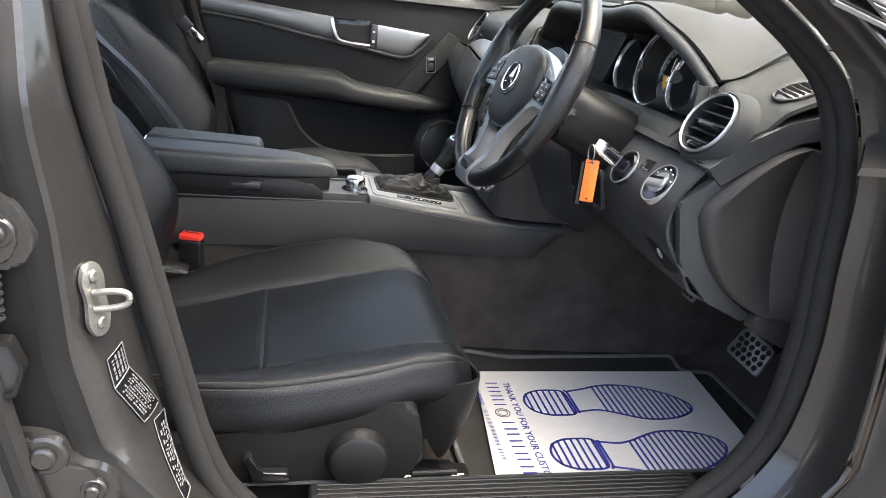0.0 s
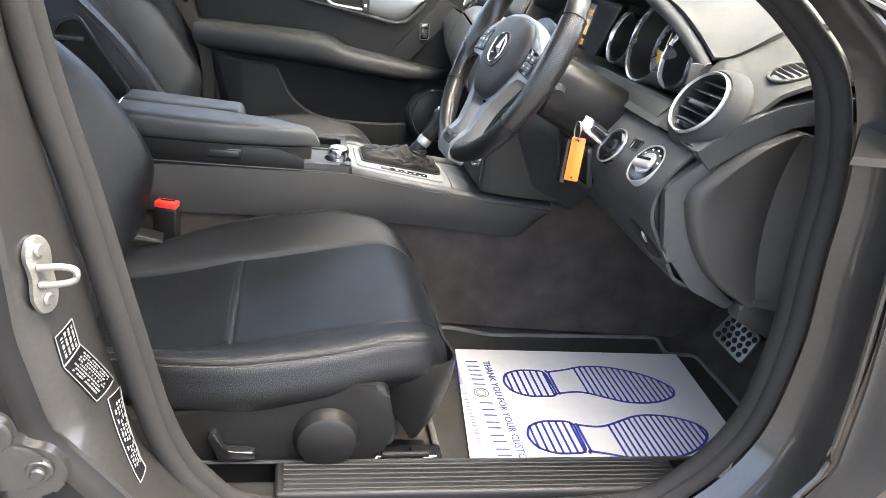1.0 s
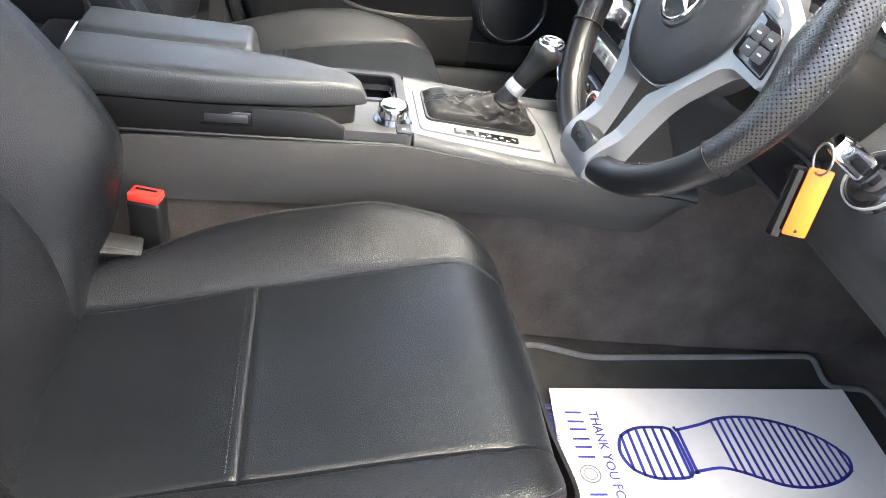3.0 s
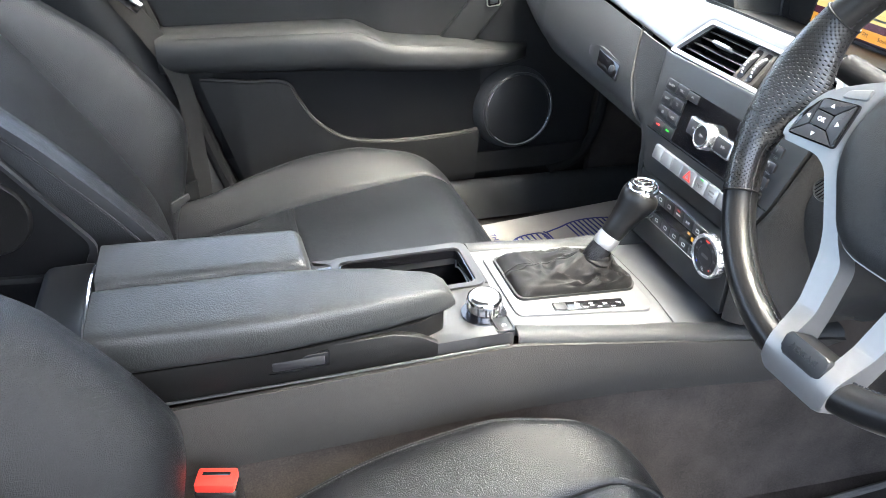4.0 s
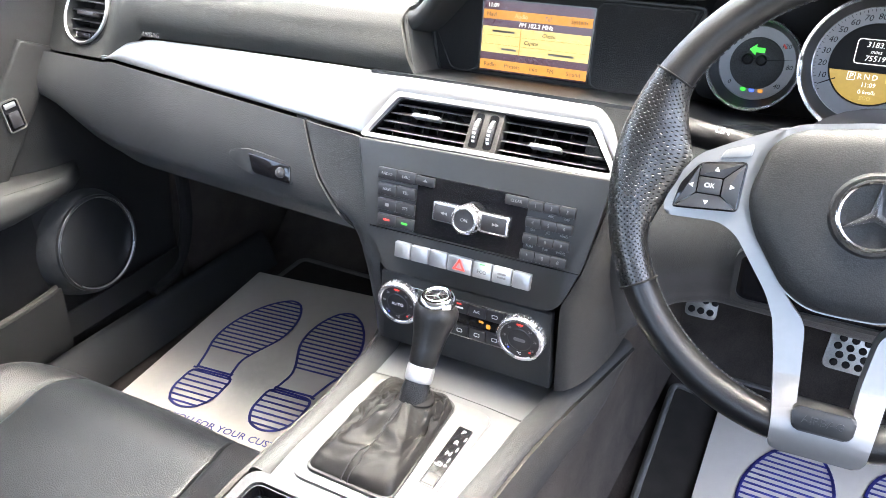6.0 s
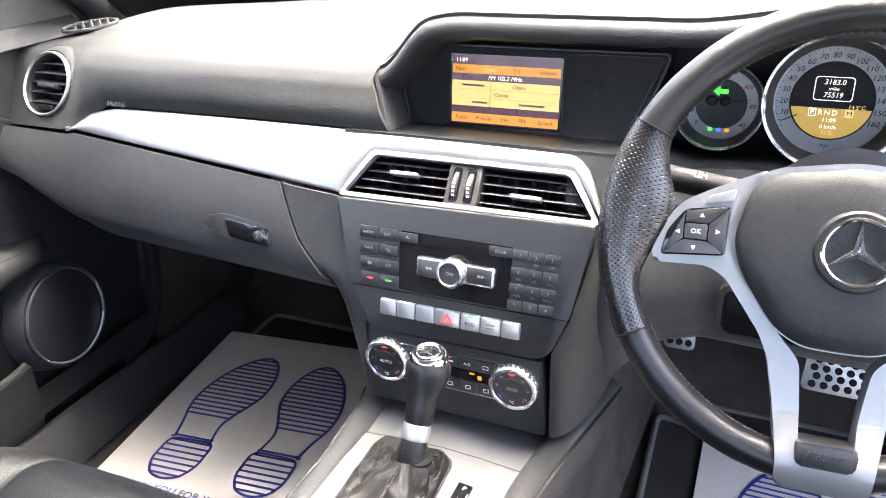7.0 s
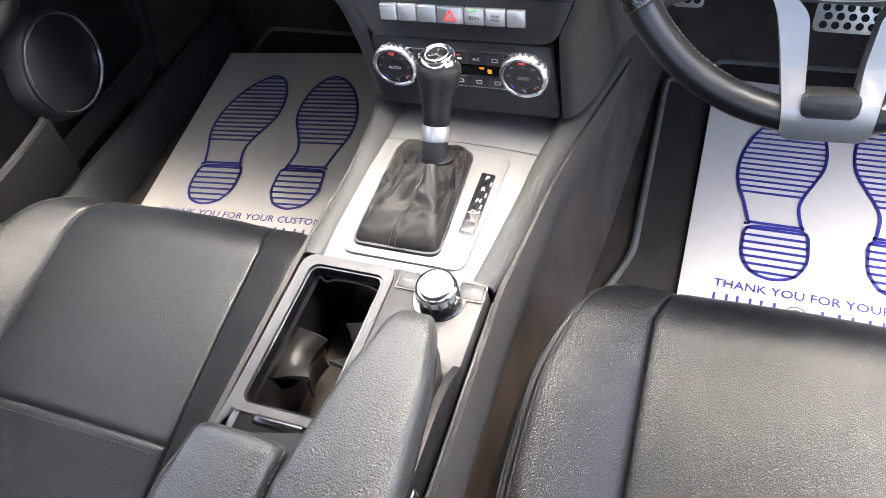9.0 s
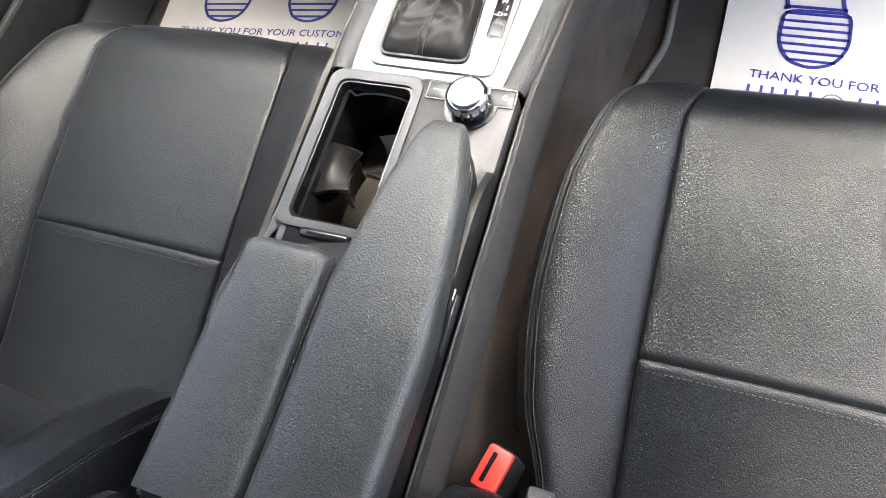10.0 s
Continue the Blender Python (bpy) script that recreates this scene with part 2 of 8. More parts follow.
def curve(pts, n=8, closed=False):
    """Catmull-Rom through points, n steps a span."""
    P = [Vector(p) for p in pts]
    k = len(P)
    out = []
    for i in range(k if closed else k - 1):
        if closed:
            a, b, c, d = P[i - 1], P[i], P[(i + 1) % k], P[(i + 2) % k]
        else:
            b, c = P[i], P[i + 1]
            a = P[i - 1] if i else b * 2 - c
            d = P[i + 2] if i + 2 < k else c * 2 - b
        for j in range(n):
            t = j / n
            out.append(0.5 * ((2 * b) + (c - a) * t + (2 * a - 5 * b + 4 * c - d) * t * t + (3 * b - a - 3 * c + d) * t ** 3))
    if not closed:
        out.append(P[-1])
    return out


def tube(pts, r, seg=10, closed=False, squash=1.0, up=(0, 0, 1)):
    """A round rod along points; r is a number or a function of 0..1."""
    P = [Vector(p) for p in pts]
    n = len(P)
    verts, faces = [], []
    for i, p in enumerate(P):
        a = P[(i - 1) % n] if closed else P[max(i - 1, 0)]
        b = P[(i + 1) % n] if closed else P[min(i + 1, n - 1)]
        d = (b - a).normalized()
        s = d.cross(Vector(up))
        if s.length < 1e-4:
            s = d.cross(Vector((1, 0, 0)))
        s.normalize()
        w = s.cross(d)
        rad = r(i / max(n - 1, 1)) if callable(r) else r
        for k in range(seg):
            q = 2 * math.pi * k / seg
            verts.append(p + s * math.cos(q) * rad + w * math.sin(q) * rad * squash)
    for i in range(n if closed else n - 1):
        for k in range(seg):
            a, b = i * seg, ((i + 1) % n) * seg
            faces.append((a + k, a + (k + 1) % seg, b + (k + 1) % seg, b + k))
    if not closed:
        faces += [tuple(range(seg))[::-1], tuple((n - 1) * seg + k for k in range(seg))]
    return verts, faces


def lathe(profile, seg=36):
    """Turns a profile of (radius, height) round z."""
    verts, faces = [], []
    n = len(profile)
    for k in range(seg):
        a = 2 * math.pi * k / seg
        verts += [(r * math.cos(a), r * math.sin(a), z) for r, z in profile]
    for k in range(seg):
        for i in range(n - 1):
            a, b = k * n, ((k + 1) % seg) * n
            faces.append((a + i, b + i, b + i + 1, a + i + 1))
    bm = bmesh.new()
    vs = [bm.verts.new(v) for v in verts]
    for f in faces:
        bm.faces.new([vs[i] for i in f])
    bmesh.ops.remove_doubles(bm, verts=bm.verts[:], dist=1e-6)
    return bm


def loft(rings, closed=True, caps=True):
    """Skin over rings of as many points."""
    n = len(rings[0])
    verts = [v for r in rings for v in r]
    faces = []
    for i in range(len(rings) - 1):
        for k in range(n if closed else n - 1):
            a, b = i * n, (i + 1) * n
            faces.append((a + k, a + (k + 1) % n, b + (k + 1) % n, b + k))
    if caps and closed:
        faces += [tuple(range(n))[::-1], tuple((len(rings) - 1) * n + k for k in range(n))]
    return verts, faces


def sheet(fn, us, vs, thick=0.0):
    """A surface fn(u, v) over two rows of numbers, with a back face where thick."""
    V = [[Vector(fn(u, v)) for v in vs] for u in us]
    nu, nv = len(us), len(vs)
    verts = [p for row in V for p in row]
    faces = [(i * nv + j, (i + 1) * nv + j, (i + 1) * nv + j + 1, i * nv + j + 1) for i in range(nu - 1) for j in range(nv - 1)]
    if thick:
        off = len(verts)
        back = []
        for i in range(nu):
            for j in range(nv):
                du = V[min(i + 1, nu - 1)][j] - V[max(i - 1, 0)][j]
                dv = V[i][min(j + 1, nv - 1)] - V[i][max(j - 1, 0)]
                back.append(V[i][j] - du.cross(dv).normalized() * thick)
        verts += back
        faces += [tuple(off + q for q in f[::-1]) for f in faces]
        rim = [i * nv for i in range(nu)] + [(nu - 1) * nv + j for j in range(1, nv)] + [i * nv + nv - 1 for i in range(nu - 2, -1, -1)] + [j for j in range(nv - 2, 0, -1)]
        faces += [(rim[k], off + rim[k], off + rim[(k + 1) % len(rim)], rim[(k + 1) % len(rim)]) for k in range(len(rim))]
    return verts, faces


def steps(a, b, n):
    return [a + (b - a) * i / n for i in range(n + 1)]


def lerp(x, *pairs):
    """Piecewise linear through pairs (x, value)."""
    if x <= pairs[0][0]:
        return pairs[0][1]
    for (a, u), (b, v) in zip(pairs, pairs[1:]):
        if x <= b:
            return u + (v - u) * (x - a) / (b - a)
    return pairs[-1][1]


def soft(x, *pairs):
    """Smooth through pairs (x, value)."""
    if x <= pairs[0][0]:
        return pairs[0][1]
    n = len(pairs)
    def slope(i):
        if i == 0 or i == n - 1:
            return 0.0
        (a, u), (b, v), (c, w) = pairs[i - 1], pairs[i], pairs[i + 1]
        p, q = (v - u) / (b - a), (w - v) / (c - b)
        return 0.0 if p * q <= 0 else 2 * p * q / (p + q)
    for i in range(n - 1):
        (a, u), (b, v) = pairs[i], pairs[i + 1]
        if x <= b:
            h = b - a
            t = (x - a) / h
            return u * (1 + 2 * t) * (1 - t) ** 2 + v * t * t * (3 - 2 * t) + h * (slope(i) * t * (1 - t) ** 2 - slope(i + 1) * t * t * (1 - t))
    return pairs[-1][1]


def letters(name, text, size, at, material, parent, label="", depth=0.0002, align="CENTER", shear=0.0, width=0.0):
    cu = bpy.data.curves.new(name, "FONT")
    cu.body, cu.size, cu.align_x, cu.align_y, cu.extrude, cu.shear = text, size, align, "CENTER", depth, shear
    cu.resolution_u = 2
    tmp = bpy.data.objects.new(name, cu)
    scene.collection.objects.link(tmp)
    me = bpy.data.meshes.new_from_object(tmp.evaluated_get(bpy.context.evaluated_depsgraph_get()))
    bpy.data.objects.remove(tmp)
    if width:
        xs = [v.co.x for v in me.vertices]
        k, m = width / (max(xs) - min(xs)), (max(xs) + min(xs)) / 2
        for v in me.vertices:
            v.co.x = (v.co.x - m) * k
    return part(name, me, material, parent, label, at=at, angle=0)


def stitches(name, pts, parent, gap=0.006, size=0.0011, material=None):
    """A row of short raised threads along points."""
    bm = bmesh.new()
    P = [Vector(p) for p in pts]
    for a, b in zip(P, P[1:]):
        n = max(1, int((b - a).length / gap + 0.5))
        d = (b - a) / n
        for i in range(n):
            c = a + d * (i + 0.5)
            m = Matrix.Translation(c) @ d.to_track_quat("X", "Z").to_matrix().to_4x4() @ Matrix.Diagonal((gap * 0.62, size, size * 0.8, 1))
            bmesh.ops.create_cube(bm, size=1, matrix=m)
    return part(name, bm, material or STITCH, parent, angle=0)


# ---------------------------------------------------------------- structure: ground, floor, shell
def ground():
    bm = bmesh.new()
    bmesh.ops.create_grid(bm, x_segments=8, y_segments=8, size=400, matrix=Matrix.Translation((0, 0, -0.34)))
    tagged(part("ground", bm, ASPHALT), "grey concrete yard under the car", "ground", kind="structure")


def cabin_floor():
    def z(x, y):
        toe = soft(x, (0.66, 0.0), (0.80, 0.09), (0.98, 0.38))
        return -0.006 + toe + 0.0015 * noise.noise((x * 14, y * 14, 0.3))
    g = sheet(lambda x, y: (x, y, z(x, y)), steps(-1.5, 0.98, 90), steps(-0.665, 0.765, 50), 0.02)
    tagged(part("floor", g, CARPET), "dark grey cabin carpet floor", "floor", kind="structure")
    def tz(x, t):
        half = lerp(x, (-0.6, 0.100), (0.05, 0.100), (0.30, 0.125), (0.70, 0.145))
        foot = half + 0.030
        top = 0.21 + max(0, x - 0.1) * 0.35
        a = abs(t)
        y = lerp(a, (0, 0), (0.5, half), (0.85, half + 0.018), (1.0, foot))
        zz = soft(a, (0.0, top), (0.45, top), (0.9, 0.025), (1.0, 0.0))
        return x, math.copysign(y, t), zz + 0.002 * noise.noise((x * 20, t * 8, 1))
    g = sheet(tz, steps(-1.3, 0.95, 60), steps(-1, 1, 36), 0.01)
    tagged(part("tunnel_carpet", g, CARPET), "carpeted transmission tunnel", "tunnel", kind="structure")
    # bulkhead and rear closing wall
    tagged(part("bulkhead", box(0.97, 1.0, -0.75, 0.78, -0.02, 0.70, 0.004), CARPET), "dark bulkhead behind the dashboard", "wall", kind="structure")
    tagged(part("wall_rear", box(-1.55, -1.5, -0.80, 0.80, -0.02, 0.64, 0.01), SOFT), "dark rear cabin wall", "wall", kind="structure")




def shell():
    # roof with inner lining
    def rf(x, y):
        return x, y, 1.13 - 0.10 * (y / 0.62) ** 4 - 0.10 * ((x + 0.65) / 0.85) ** 2
    tagged(part("ceiling", sheet(rf, steps(-1.5, 0.12, 20), steps(-0.62, 0.62, 16), 0.03), CLOTH), "grey cloth roof lining", "ceiling", kind="structure")
    # windscreen
    ws = sheet(lambda u, v: (0.80 - 0.28 * v * v + (0.12 - 0.80 + 0.28 * v * v) * u, v * (0.74 - 0.14 * u), 0.675 + 0.355 * u + 0.03 * math.sin(u * 3.14)), steps(0, 1, 10), steps(-1, 1, 12), 0.005)
    g = tagged(part("windscreen", ws, GLASS), "clear laminated windscreen", "windscreen", kind="structure")
    g.visible_shadow = False
    frit = sheet(lambda u, v: (0.80 - 0.28 * v * v + (0.12 - 0.80 + 0.28 * v * v) * u - 0.006, v * (0.74 - 0.14 * u), 0.675 + 0.355 * u), steps(0, 0.10, 4), steps(-1, 1, 16), 0.002)
    tagged(part("windscreen_border", frit, PANEL), "dark printed border along the foot of the windscreen", "windscreen", kind="structure")
    bonnet = sheet(lambda x, y: (x if x > 0.72 else 0.76 - 0.28 * (y / 0.74) ** 2, y, 0.662 - 0.05 * max(0, x - 0.8) ** 2 - 0.05 * (abs(y) / 0.85) ** 4), [0.70] + steps(0.80, 1.9, 12), steps(-0.86, 0.86, 24), 0.01)
    tagged(part("bonnet", bonnet, PAINT), "grey painted bonnet ahead of the windscreen", "bonnet", kind="structure")
    sail = [(0.28, 0.655), (0.80, 0.655), (0.80, 0.76), (0.46, 0.90), (0.37, 0.80), (0.31, 0.70)]
    tagged(part("sail_panel", prism(sail, 0.0, 0.02, 0.006), SOFT, at=frame_at((0, 0.775, 0), (1, 0, 0), (0, 0, 1))), "charcoal mirror corner panel at the passenger window", "panel", kind="structure")
    for s, nm in ((1, "pillar_a_passenger"), (-1, "pillar_a_driver")):
        p = curve([(0.56, s * 0.755, 0.66), (0.36, s * 0.70, 0.83), (0.12, s * 0.62, 1.03)], 8)
        tagged(part(nm, tube(p, 0.033, 12), SOFT), "black trimmed windscreen pillar", "pillar", kind="structure")
        p = curve([(0.12, s * 0.62, 1.03), (-0.6, s * 0.62, 1.06), (-1.5, s * 0.60, 1.0)], 8)
        tagged(part("roof_rail", tube(p, 0.04, 12), PAINT), "painted roof side rail", "roof rail", kind="structure")
    # passenger side closing: pillar, window, rear side
    tagged(part("wall_passenger_rear", box(-1.5, -0.62, 0.76, 0.785, -0.02, 0.66, 0.01), SOFT), "dark rear side trim", "wall", kind="structure")
    tagged(part("wall_driver_rear", box(-1.5, -0.56, -0.86, -0.80, -0.30, 0.64, 0.01), PAINT), "grey rear side panel", "wall", kind="structure")
    tagged(part("wall_passenger_front", box(0.47, 1.0, 0.755, 0.785, -0.02, 0.66, 0.01), CARPET), "dark footwell side", "wall", kind="structure")
    tagged(part("wall_driver_front", box(0.50, 1.0, -0.80, -0.70, -0.30, 0.62, 0.01), CARPET), "dark footwell side", "wall", kind="structure")
    tagged(part("wall_passenger_skin", box(-1.5, 1.0, 0.788, 0.80, -0.34, 0.655, 0.004), PAINT), "grey outer door skin", "wall", kind="structure")
    w = sheet(lambda u, v: (-1.4 + u * 1.66, 0.772 - v * 0.145, 0.66 + v * 0.37), steps(0, 1, 10), steps(0, 1, 6), 0.004)
    g = tagged(part("window_1", w, GLASS), "passenger side window glass", "window", kind="structure")
    g.visible_shadow = False
    # passenger B pillar lining, inclined
    def bp(z, t):
        xc = -0.40 - 0.36 * (z - 0.15)
        a = math.pi * t
        return xc - 0.075 * math.cos(a) - 0.03, 0.775 - 0.045 * math.sin(a) - max(0, z - 0.6) * 0.33, z
    tagged(part("pillar_b_passenger", sheet(bp, steps(0.02, 1.04, 18), steps(0, 1, 14), 0.006), SOFT), "charcoal plastic pillar lining behind the passenger door", "pillar", kind="structure")


SEAL = [(-0.50, -0.67, 1.02), (-0.475, -0.74, 0.86), (-0.438, -0.770, 0.694), (-0.418, -0.770, 0.590), (-0.387, -0.770, 0.472), (-0.355, -0.770, 0.337),
        (-0.316, -0.768, 0.183), (-0.275, -0.764, 0.105), (-0.205, -0.762, 0.056), (0.0, -0.760, 0.040), (0.30, -0.760, 0.046), (0.395, -0.756, 0.085),
        (0.462, -0.758, 0.185), (0.476, -0.760, 0.325), (0.464, -0.760, 0.450), (0.452, -0.760, 0.575), (0.418, -0.757, 0.668), (0.362, -0.755, 0.722),
        (0.285, -0.750, 0.772), (0.10, -0.690, 0.90), (-0.10, -0.64, 1.00), (-0.35, -0.625, 1.05)]


def door_opening():
    # rubber seal all round the driver's opening
    op = thing("door_seal", "black rubber seal round the open driver's doorway", "door seal", (0, -0.77, 0.1), kind="structure")
    c = curve(SEAL, 8, True)
    part("lip", tube(c, 0.0125, 12, True, 1.0, (0, 1, 0)), RUBBER, op)
    inner = [p + Vector((0.007 if p.x < 0 else -0.007, 0.014, 0.004 if p.z < 0.2 else 0)) for p in c]
    part("trim_edge", tube(inner, 0.014, 12, True, 1.0, (0, 1, 0)), RUBBER, op)
    # B pillar: jamb, outer skin
    def xi(z):
        return lerp(z, (-0.10, -0.18), (0.07, -0.225), (0.12, -0.29), (0.19, -0.340), (0.342, -0.376), (0.475, -0.404), (0.59, -0.430), (0.70, -0.455), (1.05, -0.53))
    def xo(z):
        return lerp(z, (-0.10, -0.22), (0.07, -0.26), (0.14, -0.30), (0.20, -0.345), (0.263, -0.395), (0.368, -0.420), (0.507, -0.430), (0.584, -0.442), (0.70, -0.453), (1.05, -0.52))
    def jamb(z, t):
        top = max(0.0, z - 0.62) * 0.36
        a, b = xi(z), xo(z)
        if t <= 0.5:
            k = t / 0.5
            bulge = 0.010 * math.sin(math.pi * k)
            return a + (b - a) * k + bulge, -0.772 - 0.085 * k + top, z
        if t <= 0.62:
            k = (t - 0.5) / 0.12
            return b - 0.022 * math.sin(k * math.pi / 2) , -0.857 - 0.020 * (1 - math.cos(k * math.pi / 2)) - 0.006 * k + top, z
        k = (t - 0.62) / 0.38
        step = 0.030 if k > 0.3 else 0.0
        return b - 0.022 - 0.16 * k, -0.883 + step + top, z
    ts = steps(0, 0.5, 12) + steps(0.5, 0.62, 6)[1:] + steps(0.62, 1.0, 14)[1:]
    bp = thing("pillar_b_driver", "grey metallic painted door pillar with striker side", "pillar", (-0.4, -0.85, 0.0), kind="structure")
    part("skin", sheet(jamb, steps(-0.10, 1.05, 60), [t for t in ts if t < 0.535], 0.003), PAINT, bp)
    part("shut_gap", sheet(jamb, steps(-0.10, 1.05, 60), [t for t in ts if t > 0.515], 0.003), BLACKMATTE, bp, "black trim in the door gap")
    # black stickers with unreadable print, and hinge hardware
    def on_jamb(z, t, d):
        p = Vector(jamb(z, t))
        n = (Vector(jamb(z + 0.004, t)) - p).cross(Vector(jamb(z, t + 0.02)) - p).normalized()
        return p + n * (d if n.x > 0 else -d)
    def label(corners, lines, ink):
        (za, ta), (zb, tb), (zc, tc), (zd, td) = corners
        def at(u, v, d):
            return on_jamb((za + (zb - za) * u) * (1 - v) + (zd + (zc - zd) * u) * v, (ta + (tb - ta) * u) * (1 - v) + (td + (tc - td) * u) * v, d)
        stk = part("sticker", sheet(lambda u, v: at(u, v, 0.0012), steps(0, 1, 10), steps(0, 1, 6), 0.0003), GLOSS, bp, "black printed sticker")
        rim = [at(u, 0.02, 0.0018) for u in steps(0, 1, 8)] + [at(1, v, 0.0018) for v in steps(0.1, 0.98, 5)] + [at(u, 0.98, 0.0018) for u in steps(1, 0, 8)] + [at(0, v, 0.0018) for v in steps(0.9, 0.1, 5)]
        part("sticker_edge", tube(rim, 0.0006, 5, True), GREYINK, stk)
        rnd = random.Random(lines)
        for k in range(lines):
            v0 = 0.12 + 0.78 * k / lines
            v1 = v0 + 0.46 / lines
            verts, faces = [], []
            u0 = 0.10 + 0.10 * rnd.random()
            while u0 < 0.86:
                u1 = min(0.90, u0 + rnd.uniform(0.02, 0.06))
                i = len(verts)
                verts += [at(u0, v0, 0.0020), at(u1, v0, 0.0020), at(u1, v1, 0.0020), at(u0, v1, 0.0020)]
                faces.append((i, i + 1, i + 2, i + 3))
                u0 = u1 + (0.018 if rnd.random() < 0.8 else 0.06)
            part("print_bar", (verts, faces), ink, stk, angle=0)
    label([(0.365, 0.24), (0.335, 0.25), (0.323, 0.38), (0.355, 0.37)], 4, GREYINK)
    label([(0.336, 0.245), (0.273, 0.05), (0.270, 0.275), (0.322, 0.38)], 8, GREYINK)
    label([(0.258, 0.0), (0.182, 0.265), (0.180, 0.40), (0.263, 0.19)], 4, GREYINK)
    leaves = (((-0.482, 0.515), [(-0.06, -0.035), (0.030, -0.040), (0.046, -0.012), (0.030, 0.020), (0.010, 0.034), (-0.06, 0.036)], ((0.016, -0.004, 1.0),)),
              ((-0.445, 0.284), [(-0.05, -0.075), (0.050, -0.075), (0.068, -0.052), (0.063, -0.030), (0.048, -0.017), (0.032, -0.014), (0.023, -0.004), (0.018, 0.015), (0.0, 0.025), (-0.05, 0.030)], ((0.0, 0.0, 1.5), (0.042, -0.040, 0.9))))
    for (hx, hz), shape, bosses in leaves:
        hf = frame_at((hx, -0.880, hz), (1, 0, 0), (0.1, 0, 1))
        hg = part("hinge_leaf", prism(rounded(shape, 0.009, 4), 0.0, 0.012, 0.005, 4), PAINT, bp, "painted rear door hinge leaf", at=hf)
        part("leaf_step", prism(rounded([(x * 0.80 - 0.004, y * 0.80 - 0.002) for x, y in shape], 0.008, 4), 0.010, 0.0165, 0.003, 3), PAINT, hg, at=hf)
        for x, y, k in bosses:
            part("bolt", lathe([(0, 0.023), (0.006, 0.023), (0.008, 0.021), (0.008, 0.0175), (0.0125, 0.0175), (0.0145, 0.0155), (0.015, 0.011)], 24), PAINT, hg, at=hf @ Matrix.Translation((x, y, 0)) @ Matrix.Diagonal((k, k, 1, 1)))
    hexa = [(0.017 * math.cos(a), 0.030 * math.sin(a)) for a in steps(0, 6.2832 * 5 / 6, 5)]
    pf = frame_at((-0.470, -0.893, 0.385), (1, 0, 0), (0.1, 0, 1))
    plug = part("cable_plug", prism(rounded(hexa, 0.004, 3), 0.0, 0.010, 0.002), BUTTON, bp, "black cable plug", at=pf)
    part("plug_rim", ring_plate(rounded([(x * 1.12, y * 1.12) for x, y in hexa], 0.004, 3), rounded([(x * 0.92, y * 0.92) for x, y in hexa], 0.004, 3), 0.0, 0.014), SEATPLASTIC, plug, at=pf)
    for k in range(6):
        part("boot_rib", tube([(-0.478 + 0.009 * math.cos(a), -0.894 + 0.006 * math.sin(a), 0.430 + 0.008 * k) for a in steps(0, 6.2832 * 11 / 12, 11)], 0.0032, 6, True), RUBBER, plug)
    part("rear_seal", tube(curve([(-0.520, -0.893, 1.0), (-0.500, -0.900, 0.62), (-0.487, -0.900, 0.40), (-0.455, -0.900, 0.22), (-0.42, -0.900, 0.05)], 8), 0.013, 10), RUBBER, bp)
    # A pillar and front jamb paint
    def aj(z, t):
        x = lerp(z, (-0.10, 0.42), (0.10, 0.43), (0.20, 0.498), (0.325, 0.492), (0.48, 0.474), (0.591, 0.464), (0.66, 0.44), (0.72, 0.392), (0.775, 0.315), (0.90, 0.11))
        return x + 0.008 * t + 0.012 * math.sin(t * 3.14), -0.772 - 0.085 * t + max(0, z - 0.7) * 0.3, z
    ap = thing("pillar_a_jamb", "grey metallic painted front door jamb", "pillar", (0.48, -0.8, 0.0), kind="structure")
    lip_run = curve([Vector(p) for p in SEAL[8:20]], 8)
    def band_skin(i, t):
        p = lip_run[i]
        d = lip_run[min(i + 1, len(lip_run) - 1)] - lip_run[max(i - 1, 0)]
        n = Vector((d.z, 0, -d.x)).normalized()
        flare = 0.014 + 0.022 * t + 0.010 * math.sin(math.pi * t)
        return p.x + n.x * flare, p.y - 0.010 - 0.085 * t, p.z + n.z * flare
    part("skin", sheet(band_skin, list(range(len(lip_run))), steps(0, 1, 12), 0.003), PAINT, ap)
    rim = [Vector(aj(z, 1.0)) + Vector((0, -0.002, 0)) for z in steps(-0.08, 0.90, 40)]
    part("jamb_edge", tube(rim, 0.004, 8), PAINT, ap)
    # front wing edge: a black sheet stands for shade in the hinge gap
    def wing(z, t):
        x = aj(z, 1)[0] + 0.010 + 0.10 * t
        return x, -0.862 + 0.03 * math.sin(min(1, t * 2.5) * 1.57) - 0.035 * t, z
    part("hinge_shade", sheet(wing, steps(-0.10, 0.62, 30), steps(0, 1, 8), 0.003), RUBBER, ap, "black sheet standing for the shade in the front hinge gap")
    top = sheet(lambda u, v: (0.30 + 0.62 * u, -0.80 - 0.05 * v - 0.03 * u, 0.80 - 0.17 * u - 0.03 * v), steps(0, 1, 16), steps(0, 1, 5), 0.004)
    part("outer_trim", top, SILVER, ap, "ribbed bright outer pillar trim")
    for k in range(4):
        v = 0.1 + 0.25 * k
        p = [(0.30 + 0.62 * u, -0.803 - 0.05 * v - 0.03 * u, 0.803 - 0.17 * u - 0.03 * v) for u in steps(0, 1, 8)]
        part("rib", tube(p, 0.0022, 6), RUBBER, ap)
    # striker
    st = thing("door_striker", "zinc-plated steel door striker on the painted pillar", "striker", (-0.40, -0.815, 0.42))
